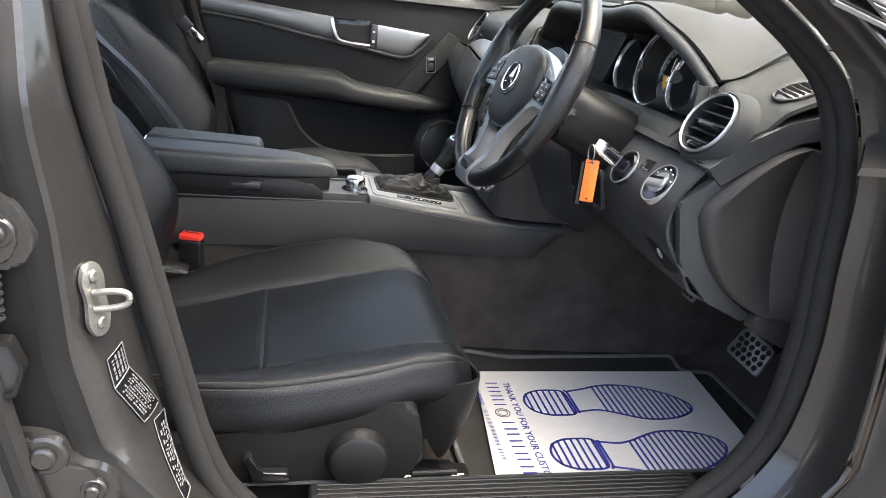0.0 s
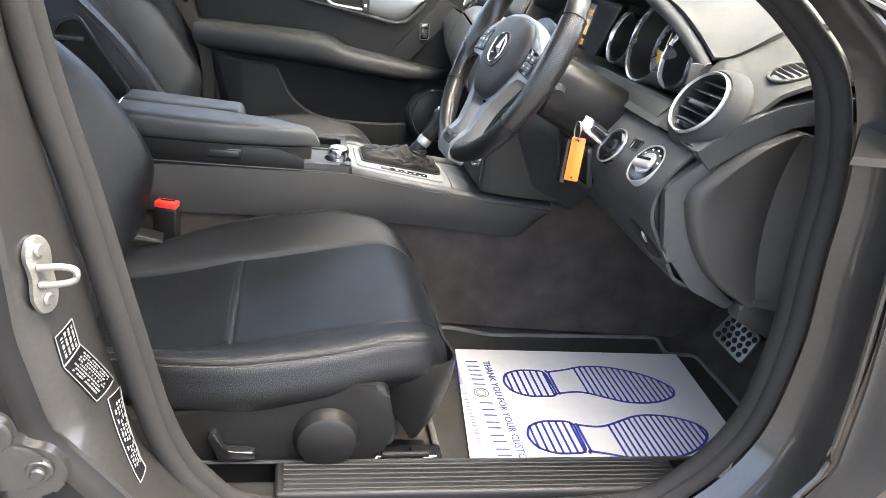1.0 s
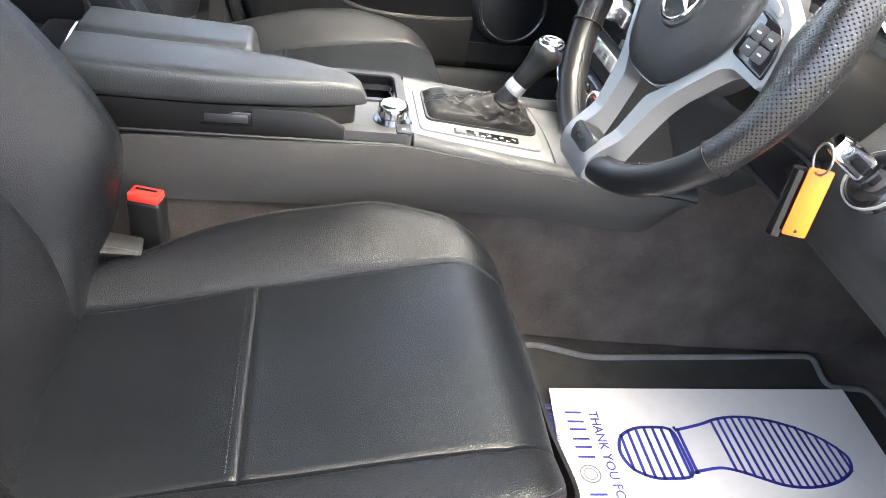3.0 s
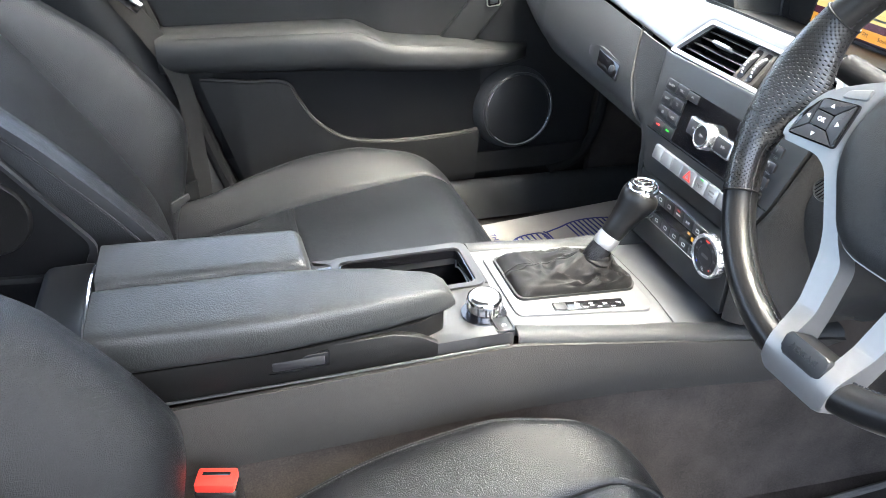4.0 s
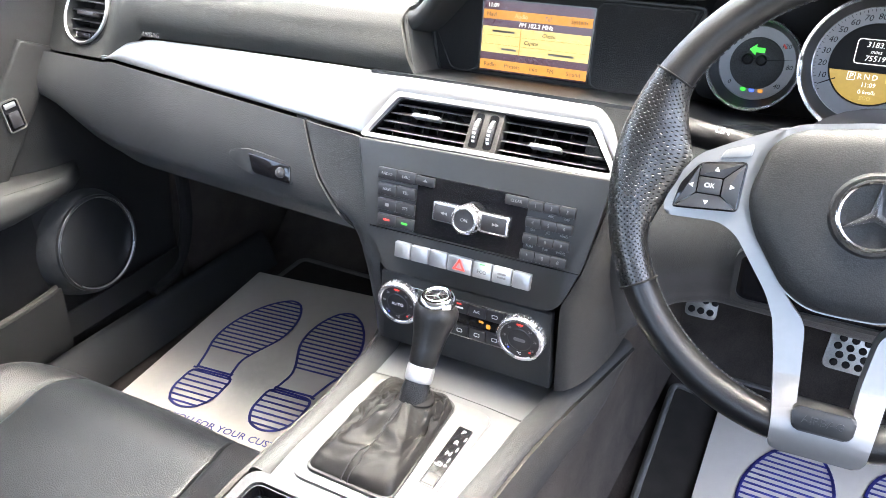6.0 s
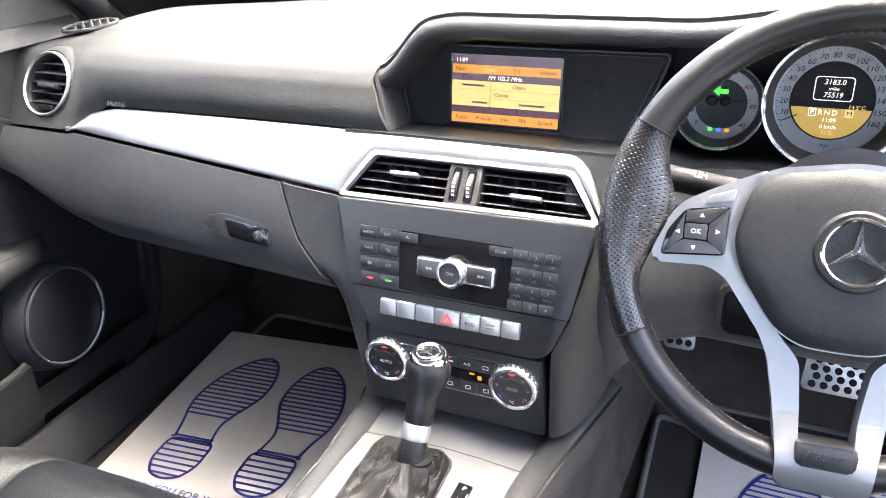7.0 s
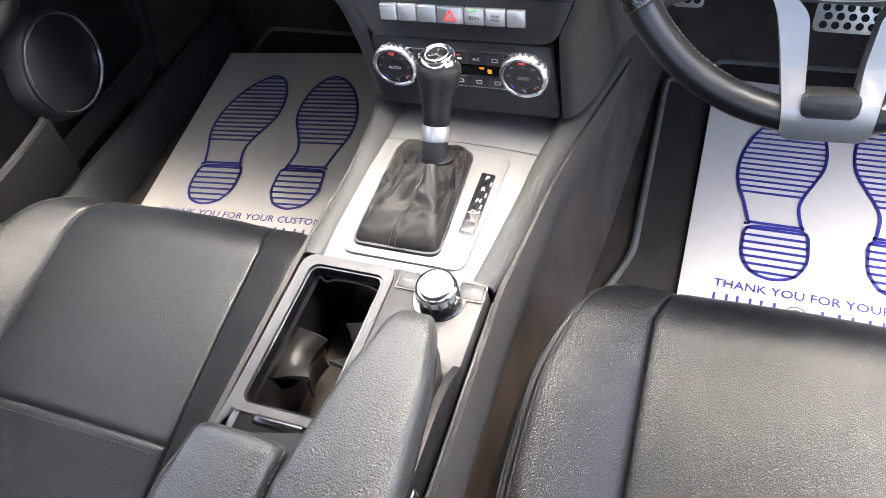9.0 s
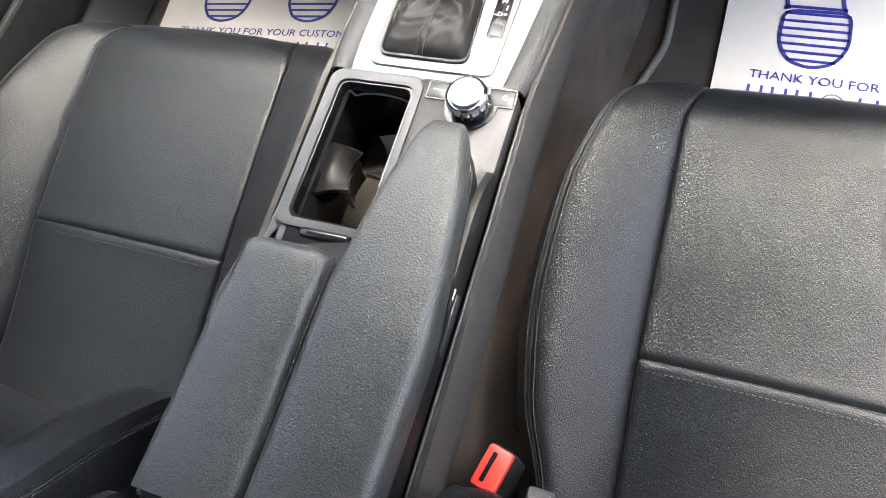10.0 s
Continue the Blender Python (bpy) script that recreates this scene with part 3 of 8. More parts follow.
    fr = frame_at((-0.4095, -0.835, 0.424), (0.45, 0.89, 0), (-0.16, 0, 1)) @ Matrix.Scale(0.74, 4) @ Matrix.Translation((0, 0, -0.003))
    plate = rounded([(-0.022, -0.03), (-0.012, -0.052), (0.012, -0.052), (0.020, -0.03), (0.017, 0.0), (0.020, 0.03), (0.010, 0.050), (-0.012, 0.050), (-0.022, 0.03), (-0.017, 0.0)], 0.008)
    part("plate", prism(plate, 0.006, 0.012, 0.002), DULLMETAL, st, at=fr)
    loop = curve([(-0.006, 0.010, 0.012), (0.004, 0.011, 0.040), (0.012, 0.004, 0.052), (0.010, -0.008, 0.050), (0.002, -0.012, 0.034), (-0.008, -0.012, 0.012)], 6)
    part("loop", tube(loop, 0.0045, 10, False, 1.0, (0.3, 1, 0.2)), DULLMETAL, st, at=fr)
    for y in (0.032, -0.034):
        part("bolt", lathe([(0, 0.017), (0.006, 0.017), (0.0085, 0.0145), (0.0085, 0.011)], 16), DULLMETAL, st, at=fr @ Matrix.Translation((0, y, 0)))
    # sill
    si = thing("door_sill", "black ribbed plastic sill strip on the driver's doorway", "door sill", (0.1, -0.72, 0.05), kind="structure")
    part("sill_body", box(-0.30, 0.50, -0.80, -0.685, -0.25, 0.052, 0.012, 3), PAINT, si)
    tread = box(-0.180, 0.413, -0.738, -0.672, 0.045, 0.070, 0.006, 3)
    part("tread_plate", tread, SILLPLASTIC, si)
    for k in range(6):
        y = -0.680 - 0.0095 * k
        part("rib", box(-0.170, 0.405, y - 0.0026, y + 0.0026, 0.066, 0.0722, 0.001, 1), SILLPLASTIC, si)
    part("inner_cover", sheet(lambda x, t: (x, -0.672 + 0.035 * t, 0.066 - 0.07 * t * t), steps(-0.36, 0.47, 20), steps(1, 0, 8), 0.003), SOFT, si)


def papers():
    """Disposable paper mats with printed shoe soles, one in each footwell."""
    def sole(pm, fr, x0, y0, mirror):
        s = -1 if mirror else 1
        heel = [(0.000, 0.0), (0.010, 0.030), (0.040, 0.046), (0.098, 0.045), (0.100, -0.045), (0.040, -0.046), (0.010, -0.030)]
        ball = [(0.100, 0.040), (0.140, 0.050), (0.175, 0.061), (0.210, 0.064), (0.250, 0.058), (0.290, 0.043), (0.322, 0.022), (0.342, -0.002), (0.346, -0.018), (0.338, -0.036), (0.318, -0.050), (0.290, -0.060), (0.255, -0.064), (0.222, -0.060), (0.190, -0.047), (0.165, -0.036), (0.140, -0.030), (0.110, -0.034), (0.1015, -0.036), (0.1005, -0.030), (0.1005, 0.034), (0.1010, 0.0395)]
        for nm, pts, lo, hi in (("heel_print", heel, 0.008, 0.098), ("sole_print", ball, 0.156, 0.342)):
            c = [Vector((x, y * s, 0)) for x, y in pts]
            c = curve(c, 5, True) if nm == "sole_print" else [Vector((p[0], p[1], 0)) for p in rounded([(v.x, v.y) for v in c], 0.02, 5)]
            c = [Vector((x0 + v.x, y0 + v.y, 0)) for v in c]
            part(nm, ring_plate([(v.x, v.y) for v in c], [(v.x + (x0 + 0.17 - v.x) * 0.0 + n.x, v.y + n.y) for v, n in zip(c, inset(c, 0.0046))], 0.0006, 0.0010), INK, pm, at=fr, angle=0)
            n = 7 if nm == "heel_print" else 16
            for k in range(n):
                x = x0 + lo + (hi - lo) * (k + 0.5) / n
                ys = crossings(c, x)
                if len(ys) >= 2 and ys[-1] - ys[0] > 0.006:
                    part("stripe", prism([(x - 0.0020, ys[0]), (x + 0.0020, ys[0]), (x + 0.0020, ys[-1]), (x - 0.0020, ys[-1])], 0.0006, 0.0010), INK, pm, at=fr, angle=0)
    def inset(c, d):
        out = []
        n = len(c)
        area = sum(c[i].x * c[(i + 1) % n].y - c[(i + 1) % n].x * c[i].y for i in range(n))
        for i in range(n):
            t = (c[(i + 1) % n] - c[i - 1]).normalized()
            out.append(Vector((-t.y, t.x, 0)) * (d if area > 0 else -d))
        return out
    def crossings(c, x):
        ys = []
        n = len(c)
        for i in range(n):
            a, b = c[i], c[(i + 1) % n]
            if (a.x - x) * (b.x - x) < 0:
                ys.append(a.y + (b.y - a.y) * (x - a.x) / (b.x - a.x))
        return sorted(ys)
    def blank_word(pm, up, a, b, y, h, n, stroke):
        """A made-plain word: two upright bars in place of each letter."""
        cw = (b - a) / n
        v, f = [], []
        for k in range(2 * n):
            x = a + cw * (k // 2 + 0.5) + (k % 2 - 0.5) * (cw * 0.66 - stroke)
            i = len(v)
            v += [(x - stroke / 2, y - h / 2, 0.0003), (x + stroke / 2, y - h / 2, 0.0003), (x + stroke / 2, y + h / 2, 0.0003), (x - stroke / 2, y + h / 2, 0.0003)]
            f.append((i, i + 1, i + 2, i + 3))
        part("print_bar", (v, f), INK, pm, at=up, angle=0)
    for o, turn, skew, place in (((0.163, -0.266, 0.0098), 0.0, 0.050, "driver's"), ((0.120, 0.645, 0.0098), 6.3, 0.0, "passenger's")):
        w = 0.40
        pm = thing("paper_mat", f"white paper mat with blue printed shoe soles in the {place} footwell", "paper mat", o, "paper floor mats")
        fr = Matrix.Translation(o) @ pose(0, 0, 0, 0, 0, turn)
        g = sheet(lambda u, y: (-skew * y / w + u * (0.485 + 0.4 * skew * y / w), -y, 0.0), steps(0, 1, 24), steps(0, w, 20), 0.0006)
        part("sheet", g, PAPER, pm, at=fr)
        for k in range(2):
            sole(pm, fr @ Matrix.Translation((0, 0, 0.0010)), 0.067, -0.118 - 0.161 * k, k == 1)
        up = fr @ frame_at((0, 0, 0.0016), (0, -1, 0), (1, 0, 0)) @ pose(0, 0, 0, 0, 0, -1.2)
        c = 0.197
        letters("print_line", "THANK YOU FOR YOUR CUSTOM", 0.0190, up @ Matrix.Translation((c, 0.053, 0)), INK, pm, width=0.306)
        blank_word(pm, up, c - 0.157, c - 0.066, 0.024, 0.024, 3, 0.0036)
        blank_word(pm, up, c - 0.022, c + 0.157, 0.024, 0.024, 5, 0.0036)
        for ra, rb in ((0.0145, 0.0125), (0.0095, 0.0080)):
            ring = lambda q: [(q * math.cos(a), q * math.sin(a)) for a in steps(0, 6.2832 * 31 / 32, 31)]
            part("print_ring", ring_plate(ring(ra), ring(rb), 0, 0.0003), GREYINK, pm, at=up @ Matrix.Translation((c - 0.046, 0.022, 0)))
        for a, b, n in ((c - 0.165, c - 0.155, 2), (c - 0.150, c - 0.118, 5), (c - 0.113, c - 0.072, 6), (c - 0.060, c - 0.035, 3), (c - 0.029, c + 0.054, 10), (c + 0.060, c + 0.076, 2), (c + 0.081, c + 0.097, 2)):
            blank_word(pm, up, a, b, -0.010, 0.0085, n, 0.0013)


def carpets():
    for s, place in ((-1, "driver's"), (1, "passenger's")):
        cm = thing("carpet_mat", f"black ribbed carpet mat with bound edge in the {place} footwell", "car mat", (0.4, s * 0.43, 0), "carpet mats")
        pts = [(0.075, -0.20), (0.16, -0.165), (0.25, -0.195), (0.645, -0.185), (0.63, -0.255), (0.70, -0.26), (0.70, -0.655), (0.11, -0.655), (0.075, -0.60)]
        pts = [(x, y * -s) for x, y in pts]
        if s > 0:
            pts = pts[::-1]
        out = rounded(pts[::-1], 0.02, 4)
        part("mat_body", prism(out, -0.004, 0.003), MATPILE, cm)
        part("binding", tube([(x, y, 0.003) for x, y in out], 0.0055, 8, True), EDGING, cm)


ground()
cabin_floor()
shell()
door_opening()
carpets()
papers()


# ---------------------------------------------------------------- seats
def seat(yc, side, name):
    """A front seat. side is +1 where the door lies towards +y."""
    st = thing("front_seat", f"black leather {name} seat with stitched bolsters", "car seat", (-0.25, yc, 0.0), "front seats")
    X0, XT = -0.53, -0.250

    def spine(x):
        return soft(x, (-0.56, 0.125), (-0.42, 0.140), (XT, 0.176), (-0.06, 0.217), (-0.006, 0.225)) if x < -0.006 else 0.225 - 0.062 * (1 - math.sqrt(max(0.0, 1 - ((x + 0.006) / 0.074) ** 2)))
    def hw(x):
        return lerp(x, (-0.55, 0.135), (XT, 0.145), (0.0, 0.148), (0.075, 0.125))
    def outw(x):
        return soft(x, (-0.55, 0.195), (-0.405, 0.212), (-0.317, 0.246), (-0.21, 0.262), (-0.12, 0.258), (-0.018, 0.236), (0.025, 0.219), (0.075, 0.175))
    def cushion(x, t, edge):
        """t from -1 to 1 across; edge is the fraction at which the seam lies."""
        a = abs(t)
        h, w = hw(x), outw(x)
        z = spine(x) - (0.010 * max(0.0, min(1.0, (x + 0.20) / 0.16)) if side > 0 else 0.0)
        bol = soft(x, (-0.55, 0.030), (-0.30, 0.046), (-0.12, 0.044), (-0.03, 0.026), (0.03, 0.008), (0.07, 0.0))
        s = math.copysign(1, t)
        if s == side:
            if side > 0:
                bol = soft(x, (-0.53, 0.050), (-0.25, 0.050), (-0.13, 0.046), (-0.06, 0.032), (0.0, 0.014), (0.067, 0.0))
            else:
                bol = max(0.004, lerp(x, (-0.53, 0.182), (-0.25, 0.216), (-0.04, 0.246), (0.006, 0.243)) - z) if x < 0.006 else 0.0186 * math.sqrt(max(0.0, 1 - ((x - 0.006) / 0.0612) ** 2))
        if a <= 0.5:
            y = h * a / 0.5
            zz = z + 0.005 * math.cos(a / 0.5 * 1.57)
        elif a <= 0.85:
            k = (a - 0.5) / 0.35
            y = h + (w - h) * (k + 0.12 * math.sin(k * math.pi))
            zz = z + bol * math.sin(k * math.pi * 0.70) ** 0.85
            if k > 0.55:
                zz -= 0.020 * (1 - math.sqrt(max(0.0, 1 - ((k - 0.55) / 0.45) ** 2)))
        else:
            k = (a - 0.85) / 0.15
            y = w + 0.010 * math.sin(k * math.pi) - 0.016 * k * k
            ze = z + bol * math.sin(math.pi * 0.70) ** 0.85 - 0.020
            zz = ze + (min(ze - 0.004, lerp(x, (-0.53, 0.080), (-0.30, 0.112), (-0.03, 0.160), (0.074, 0.158))) - ze) * k
        return x, yc + s * y, zz
    def groove(d, r=0.0040, depth=0.0060):
        return -depth * (1 - min(1, abs(d) / r)) ** 2
    def crease(x, y):
        return 0.0013 * noise.noise((x * 6, y * 10, 3 + yc)) 
    def wrinkled(x, t, seams):
        p = Vector(cushion(x, t, 0))
        g = 0.0
        for kind in seams:
            if kind == "long":
                g += groove((abs(t) - 0.5) * 0.28) + groove((abs(t) - 0.79) * 0.28, 0.006, 0.0032)
            else:
                d = abs(x - XT)
                g -= 0.0058 * (1 - math.sqrt(max(0.0, 1 - (1 - min(1, d / 0.010)) ** 2)))
                g += 0.0035 * math.exp(-d / 0.030) if x > XT else 0.0055 * math.exp(-d / 0.035)
        p.z += g + crease(p.x, p.y)
        return p
    xs_rear = steps(X0, XT - 0.014, 28) + [XT - 0.010, XT - 0.007, XT - 0.0045, XT - 0.0025, XT - 0.001, XT]
    xs_front = [XT, XT + 0.001, XT + 0.0025, XT + 0.0045, XT + 0.007, XT + 0.010] + steps(XT + 0.014, 0.010, 30) + steps(0.014, 0.067, 16)
    def xs_full():
        return steps(X0, 0.010, 54) + steps(0.014, 0.067, 16)
    tp = [-0.5, -0.492, -0.482] + steps(-0.47, 0.47, 26) + [0.482, 0.492, 0.5]
    part("cushion_panel_rear", sheet(lambda x, t: wrinkled(x, t, ("long", "cross")), xs_rear, tp, 0.006), INSERT, st, "smooth black leather rear seat panel")
    part("cushion_panel_front", sheet(lambda x, t: wrinkled(x, t, ("long", "cross")), xs_front, tp, 0.006), INSERT, st, "smooth black leather front seat panel")
    for s in (1, -1):
        ts = [0.5, 0.508, 0.518] + steps(0.53, 0.775, 14) + [0.783, 0.79, 0.797, 0.805] + steps(0.815, 1.0, 14)
        ts = ts if s > 0 else [-t for t in ts[::-1]]
        b = part("cushion_bolster", sheet(lambda x, t: wrinkled(x, t, ("long",)), xs_full(), ts, 0.006), LEATHER, st)
        line = [Vector(wrinkled(x, s * 0.79, ())) + Vector((0, 0, -0.0022)) for x in steps(-0.46, 0.050, 60)]
        part("piping", tube(line, 0.0012, 6), LEATHER, b)
        for off in (0.812, 0.768):
            stitches("stitching", [Vector(wrinkled(x, s * off, ())) + Vector((0, 0, 0.0002)) for x in steps(-0.46, 0.050, 60)], b, 0.0055, 0.0010)
    line = [Vector(wrinkled(XT - 0.0115, t, ("cross",))) + Vector((0, 0, 0.0002)) for t in steps(-0.47, 0.47, 16)]
    stitches("stitching", line, st, 0.0055, 0.0009, DARKSTITCH)
    # front roll and lower fascia
    def fascia(u, v):
        x = 0.0620 - 0.036 * v * v - 0.05 * abs(u) ** 4
        return x, yc + u * 0.185, 0.176 - 0.070 * v
    part("front_fascia", sheet(fascia, steps(-1, 1, 20), steps(0, 1, 10), 0.006), LEATHER, st)
    wrap = curve([(-0.026, 0.224, 0), (0.022, 0.226, 0), (0.058, 0.210, 0), (0.079, 0.172, 0), (0.084, 0.10, 0), (0.084, -0.10, 0), (0.074, -0.17, 0)], 6)
    def corner(u, v):
        p = wrap[u]
        zt = lerp(p.y, (-0.17, 0.150), (0.066, 0.154), (0.172, 0.182), (0.224, 0.196))
        zb = lerp(p.x, (-0.026, 0.185), (0.001, 0.140), (0.050, 0.050)) if p.y > 0.15 else 0.050
        pinch = 0.030 * v * v
        if side > 0:
            zt -= 0.022
            pinch += 0.012
        return p.x - pinch, yc + side * (p.y - 0.5 * pinch), zt + (zb - zt) * v
    part("corner_cover", sheet(corner, list(range(37)) if side > 0 else list(range(36, -1, -1)), steps(0, 1, 10), 0.005), SEATPLASTIC, st, "black plastic corner cover under the cushion")
    # base, side cover, rails
    part("base", box(-0.48, 0.0, yc - 0.205, yc + 0.205, 0.03, 0.105, 0.02, 3), SOFT, st)
    for s in (1, -1):
        part("rail", box(-0.46, 0.05, yc + s * 0.19 - 0.02, yc + s * 0.19 + 0.02, -0.004, 0.028, 0.004), BLACKMATTE, st)
    prof = rounded([(-0.56, 0.010), (-0.10, 0.022), (-0.035, 0.060), (-0.018, 0.115), (-0.034, 0.186), (-0.09, 0.190), (-0.33, 0.132), (-0.56, 0.112)], 0.018, 4)
    cover = part("side_cover", prism(prof, 0.0, 0.040, 0.010, 3), SEATPLASTIC, st, "charcoal plastic seat side cover", at=frame_at((0, yc + side * 0.220, 0), (1, 0, 0), (0, 0, 1)) if side < 0 else frame_at((0, yc + side * 0.260, 0), (1, 0, 0), (0, 0, 1)))
    if side < 0:
        part("rail_tube", tube([(-0.060, yc - 0.238, 0.044), (0.055, yc - 0.232, 0.040)], 0.008, 10), GLOSS, st, "black seat rail end")
        part("rail_tube", tube([(-0.030, yc - 0.250, 0.062), (0.040, yc - 0.246, 0.060)], 0.005, 10), BLACKMATTE, st)
        part("rail_foot", box(0.020, 0.066, yc - 0.246, yc - 0.205, 0.0, 0.046, 0.004), BLACKMATTE, st)
        kf = frame_at((-0.113, yc - 0.262, 0.104), (1, 0, 0), (0, 0, 1))
        part("adjuster_knob", lathe([(0, 0.020), (0.034, 0.020), (0.040, 0.016), (0.043, 0.006), (0.046, 0.0), (0.046, -0.01)], 40), SEATPLASTIC, cover, "round black lumbar adjuster", at=kf)
        sf = frame_at((-0.238, yc - 0.262, 0.092), (1, 0, 0), (0, 0, 1))
        part("seat_switch", prism(rounded([(-0.034, 0.022), (-0.022, 0.026), (-0.010, -0.002), (0.030, -0.004), (0.032, -0.018), (-0.016, -0.020)], 0.005, 3), 0.0, 0.014, 0.003), GLOSS, cover, at=sf)
    # backrest, leaning back
    lean = radians(29)
    B0 = Vector((-0.455, yc, 0.125))
    up = Vector((-math.sin(lean), 0, math.cos(lean)))
    out = Vector((math.cos(lean), 0, math.sin(lean)))
    H = 0.58
    def back(h, t):
        a = abs(t)
        s = math.copysign(1, t)
        w = lerp(h, (0, 0.225), (0.10, 0.255), (0.32, 0.262), (0.48, 0.230), (H, 0.19))
        pw = w * 0.52
        roll = 0.030 * math.sin(min(1, h / 0.14) * 1.57) + 0.012 * math.sin(h * 6)
        crown = -0.06 * max(0, (h - 0.50) / 0.08) ** 2
        bol = soft(h, (0, 0.0), (0.07, 0.04), (0.17, 0.092), (0.30, 0.080), (0.46, 0.035), (H, 0.0))
        if a <= 0.45:
            y, d = pw * a / 0.45, roll - 0.006 * math.cos(a / 0.45 * 1.57)
        elif a <= 0.75:
            k = (a - 0.45) / 0.30
            y, d = pw + (w - pw) * k, roll + bol * math.sin(min(1, k * 1.1) * math.pi * 0.58)
        else:
            k = (a - 0.75) / 0.25
            y, d = w + 0.014 * math.sin(k * 3.14), roll + bol * math.sin(math.pi * 0.58) - (0.130 + bol) * k
        return B0 + up * h + Vector((0, s * y, 0)) + out * (d + crown + groove((a - 0.45) * 0.3, 0.008, 0.006) + 0.002 * noise.noise((h * 9, y * 12, yc)))
    br = part("backrest", sheet(back, steps(0, H, 44), steps(0.45, -0.45, 24), 0.006), LEATHER, st)
    for s in (1, -1):
        ts = steps(1.0, 0.45, 28) if s > 0 else steps(-0.45, -1.0, 28)
        bb = part("backrest_bolster", sheet(back, steps(0, H, 44), ts, 0.006), LEATHER, br)
        line = [Vector(back(h, s * 0.765)) + out * 0.001 for h in steps(0.03, 0.54, 40)]
        part("piping", tube(line, 0.0016, 6), LEATHER, br)
        stitches("stitching", [p + up * 0 + Vector((0, s * 0.004, 0)) for p in line], br)
        stitches("stitching", [p + up * 0 - Vector((0, s * 0.004, 0)) for p in line], br)
    part("back_shell", loft([[B0 + up * h + out * (-0.085 + 0.0 * q) + Vector((0, lerp(h, (0, 0.225), (0.10, 0.250), (0.32, 0.255), (0.48, 0.225), (H, 0.19)) * math.cos(q), 0)) - out * (0.035 * math.sin(q)) for q in steps(0, math.pi, 16)] for h in steps(0.0, H, 14)], False, False), HARD, br)
    # framed recliner cover on the inboard flank, with a round cap
    if side > 0:
        fr = frame_at((0, 0.101, 0), (1, 0, 0), (0, 0, 1))
        o1 = rounded([(-0.502, 0.383), (-0.594, 0.522), (-0.632, 0.507), (-0.660, 0.443), (-0.618, 0.352), (-0.520, 0.345)], 0.014, 4)
        cx, cz = -0.588, 0.430
        rc = part("recliner_cover", prism(o1, -0.010, 0.002, 0.002), BLACKMATTE, br, "black framed recliner cover", at=fr)
        part("cover_rim", ring_plate([(cx + (x - cx) * 1.05, cz + (y - cz) * 1.05) for x, y in o1], [(cx + (x - cx) * 0.96, cz + (y - cz) * 0.96) for x, y in o1], 0.0, 0.008), PANEL, rc, at=fr)
        part("cap", lathe([(0, 0.007), (0.044, 0.007), (0.047, 0.004), (0.048, 0.0)], 32), SEATPLASTIC, rc, at=fr @ Matrix.Translation((-0.605, 0.430, 0)))
        part("cap_lug", box(-0.645, -0.585, 0.452, 0.462, 0.0, 0.010, 0.003), BUTTON, rc, at=fr @ Matrix.Translation((0, 0.02, 0)) )
    return st


seat(-0.400, -1, "driver's")
seat(0.375, 1, "passenger's")


def buckle(x, y, z, lab):
    bk = thing("seat_belt_buckle", lab, "seat belt", (x, y, z - 0.06), "belt buckles")
    fr = frame_at((x, y, z), (0.95, -0.25, 0.0), (-0.22, 0.05, 1)) @ pose(0, 0, 0, 0, 0, 0)
    part("housing", box(-0.022, 0.022, -0.075, 0.0, -0.013, 0.013, 0.005, 3), SEATPLASTIC, bk, at=fr)
    part("release_button", box(-0.020, 0.020, -0.001, 0.011, -0.012, 0.012, 0.003, 2), RED, bk, at=fr)
    part("tongue_slot", box(-0.014, 0.014, 0.0085, 0.0118, -0.0055, -0.001, 0.0008, 1), GLOSS, bk, at=fr)
    part("stalk", tube(curve([(0, -0.07, 0), (-0.004, -0.11, 0), (-0.012, -0.15, 0.004)], 5), 0.012, 10, False, 0.5), BUTTON, bk, at=fr)


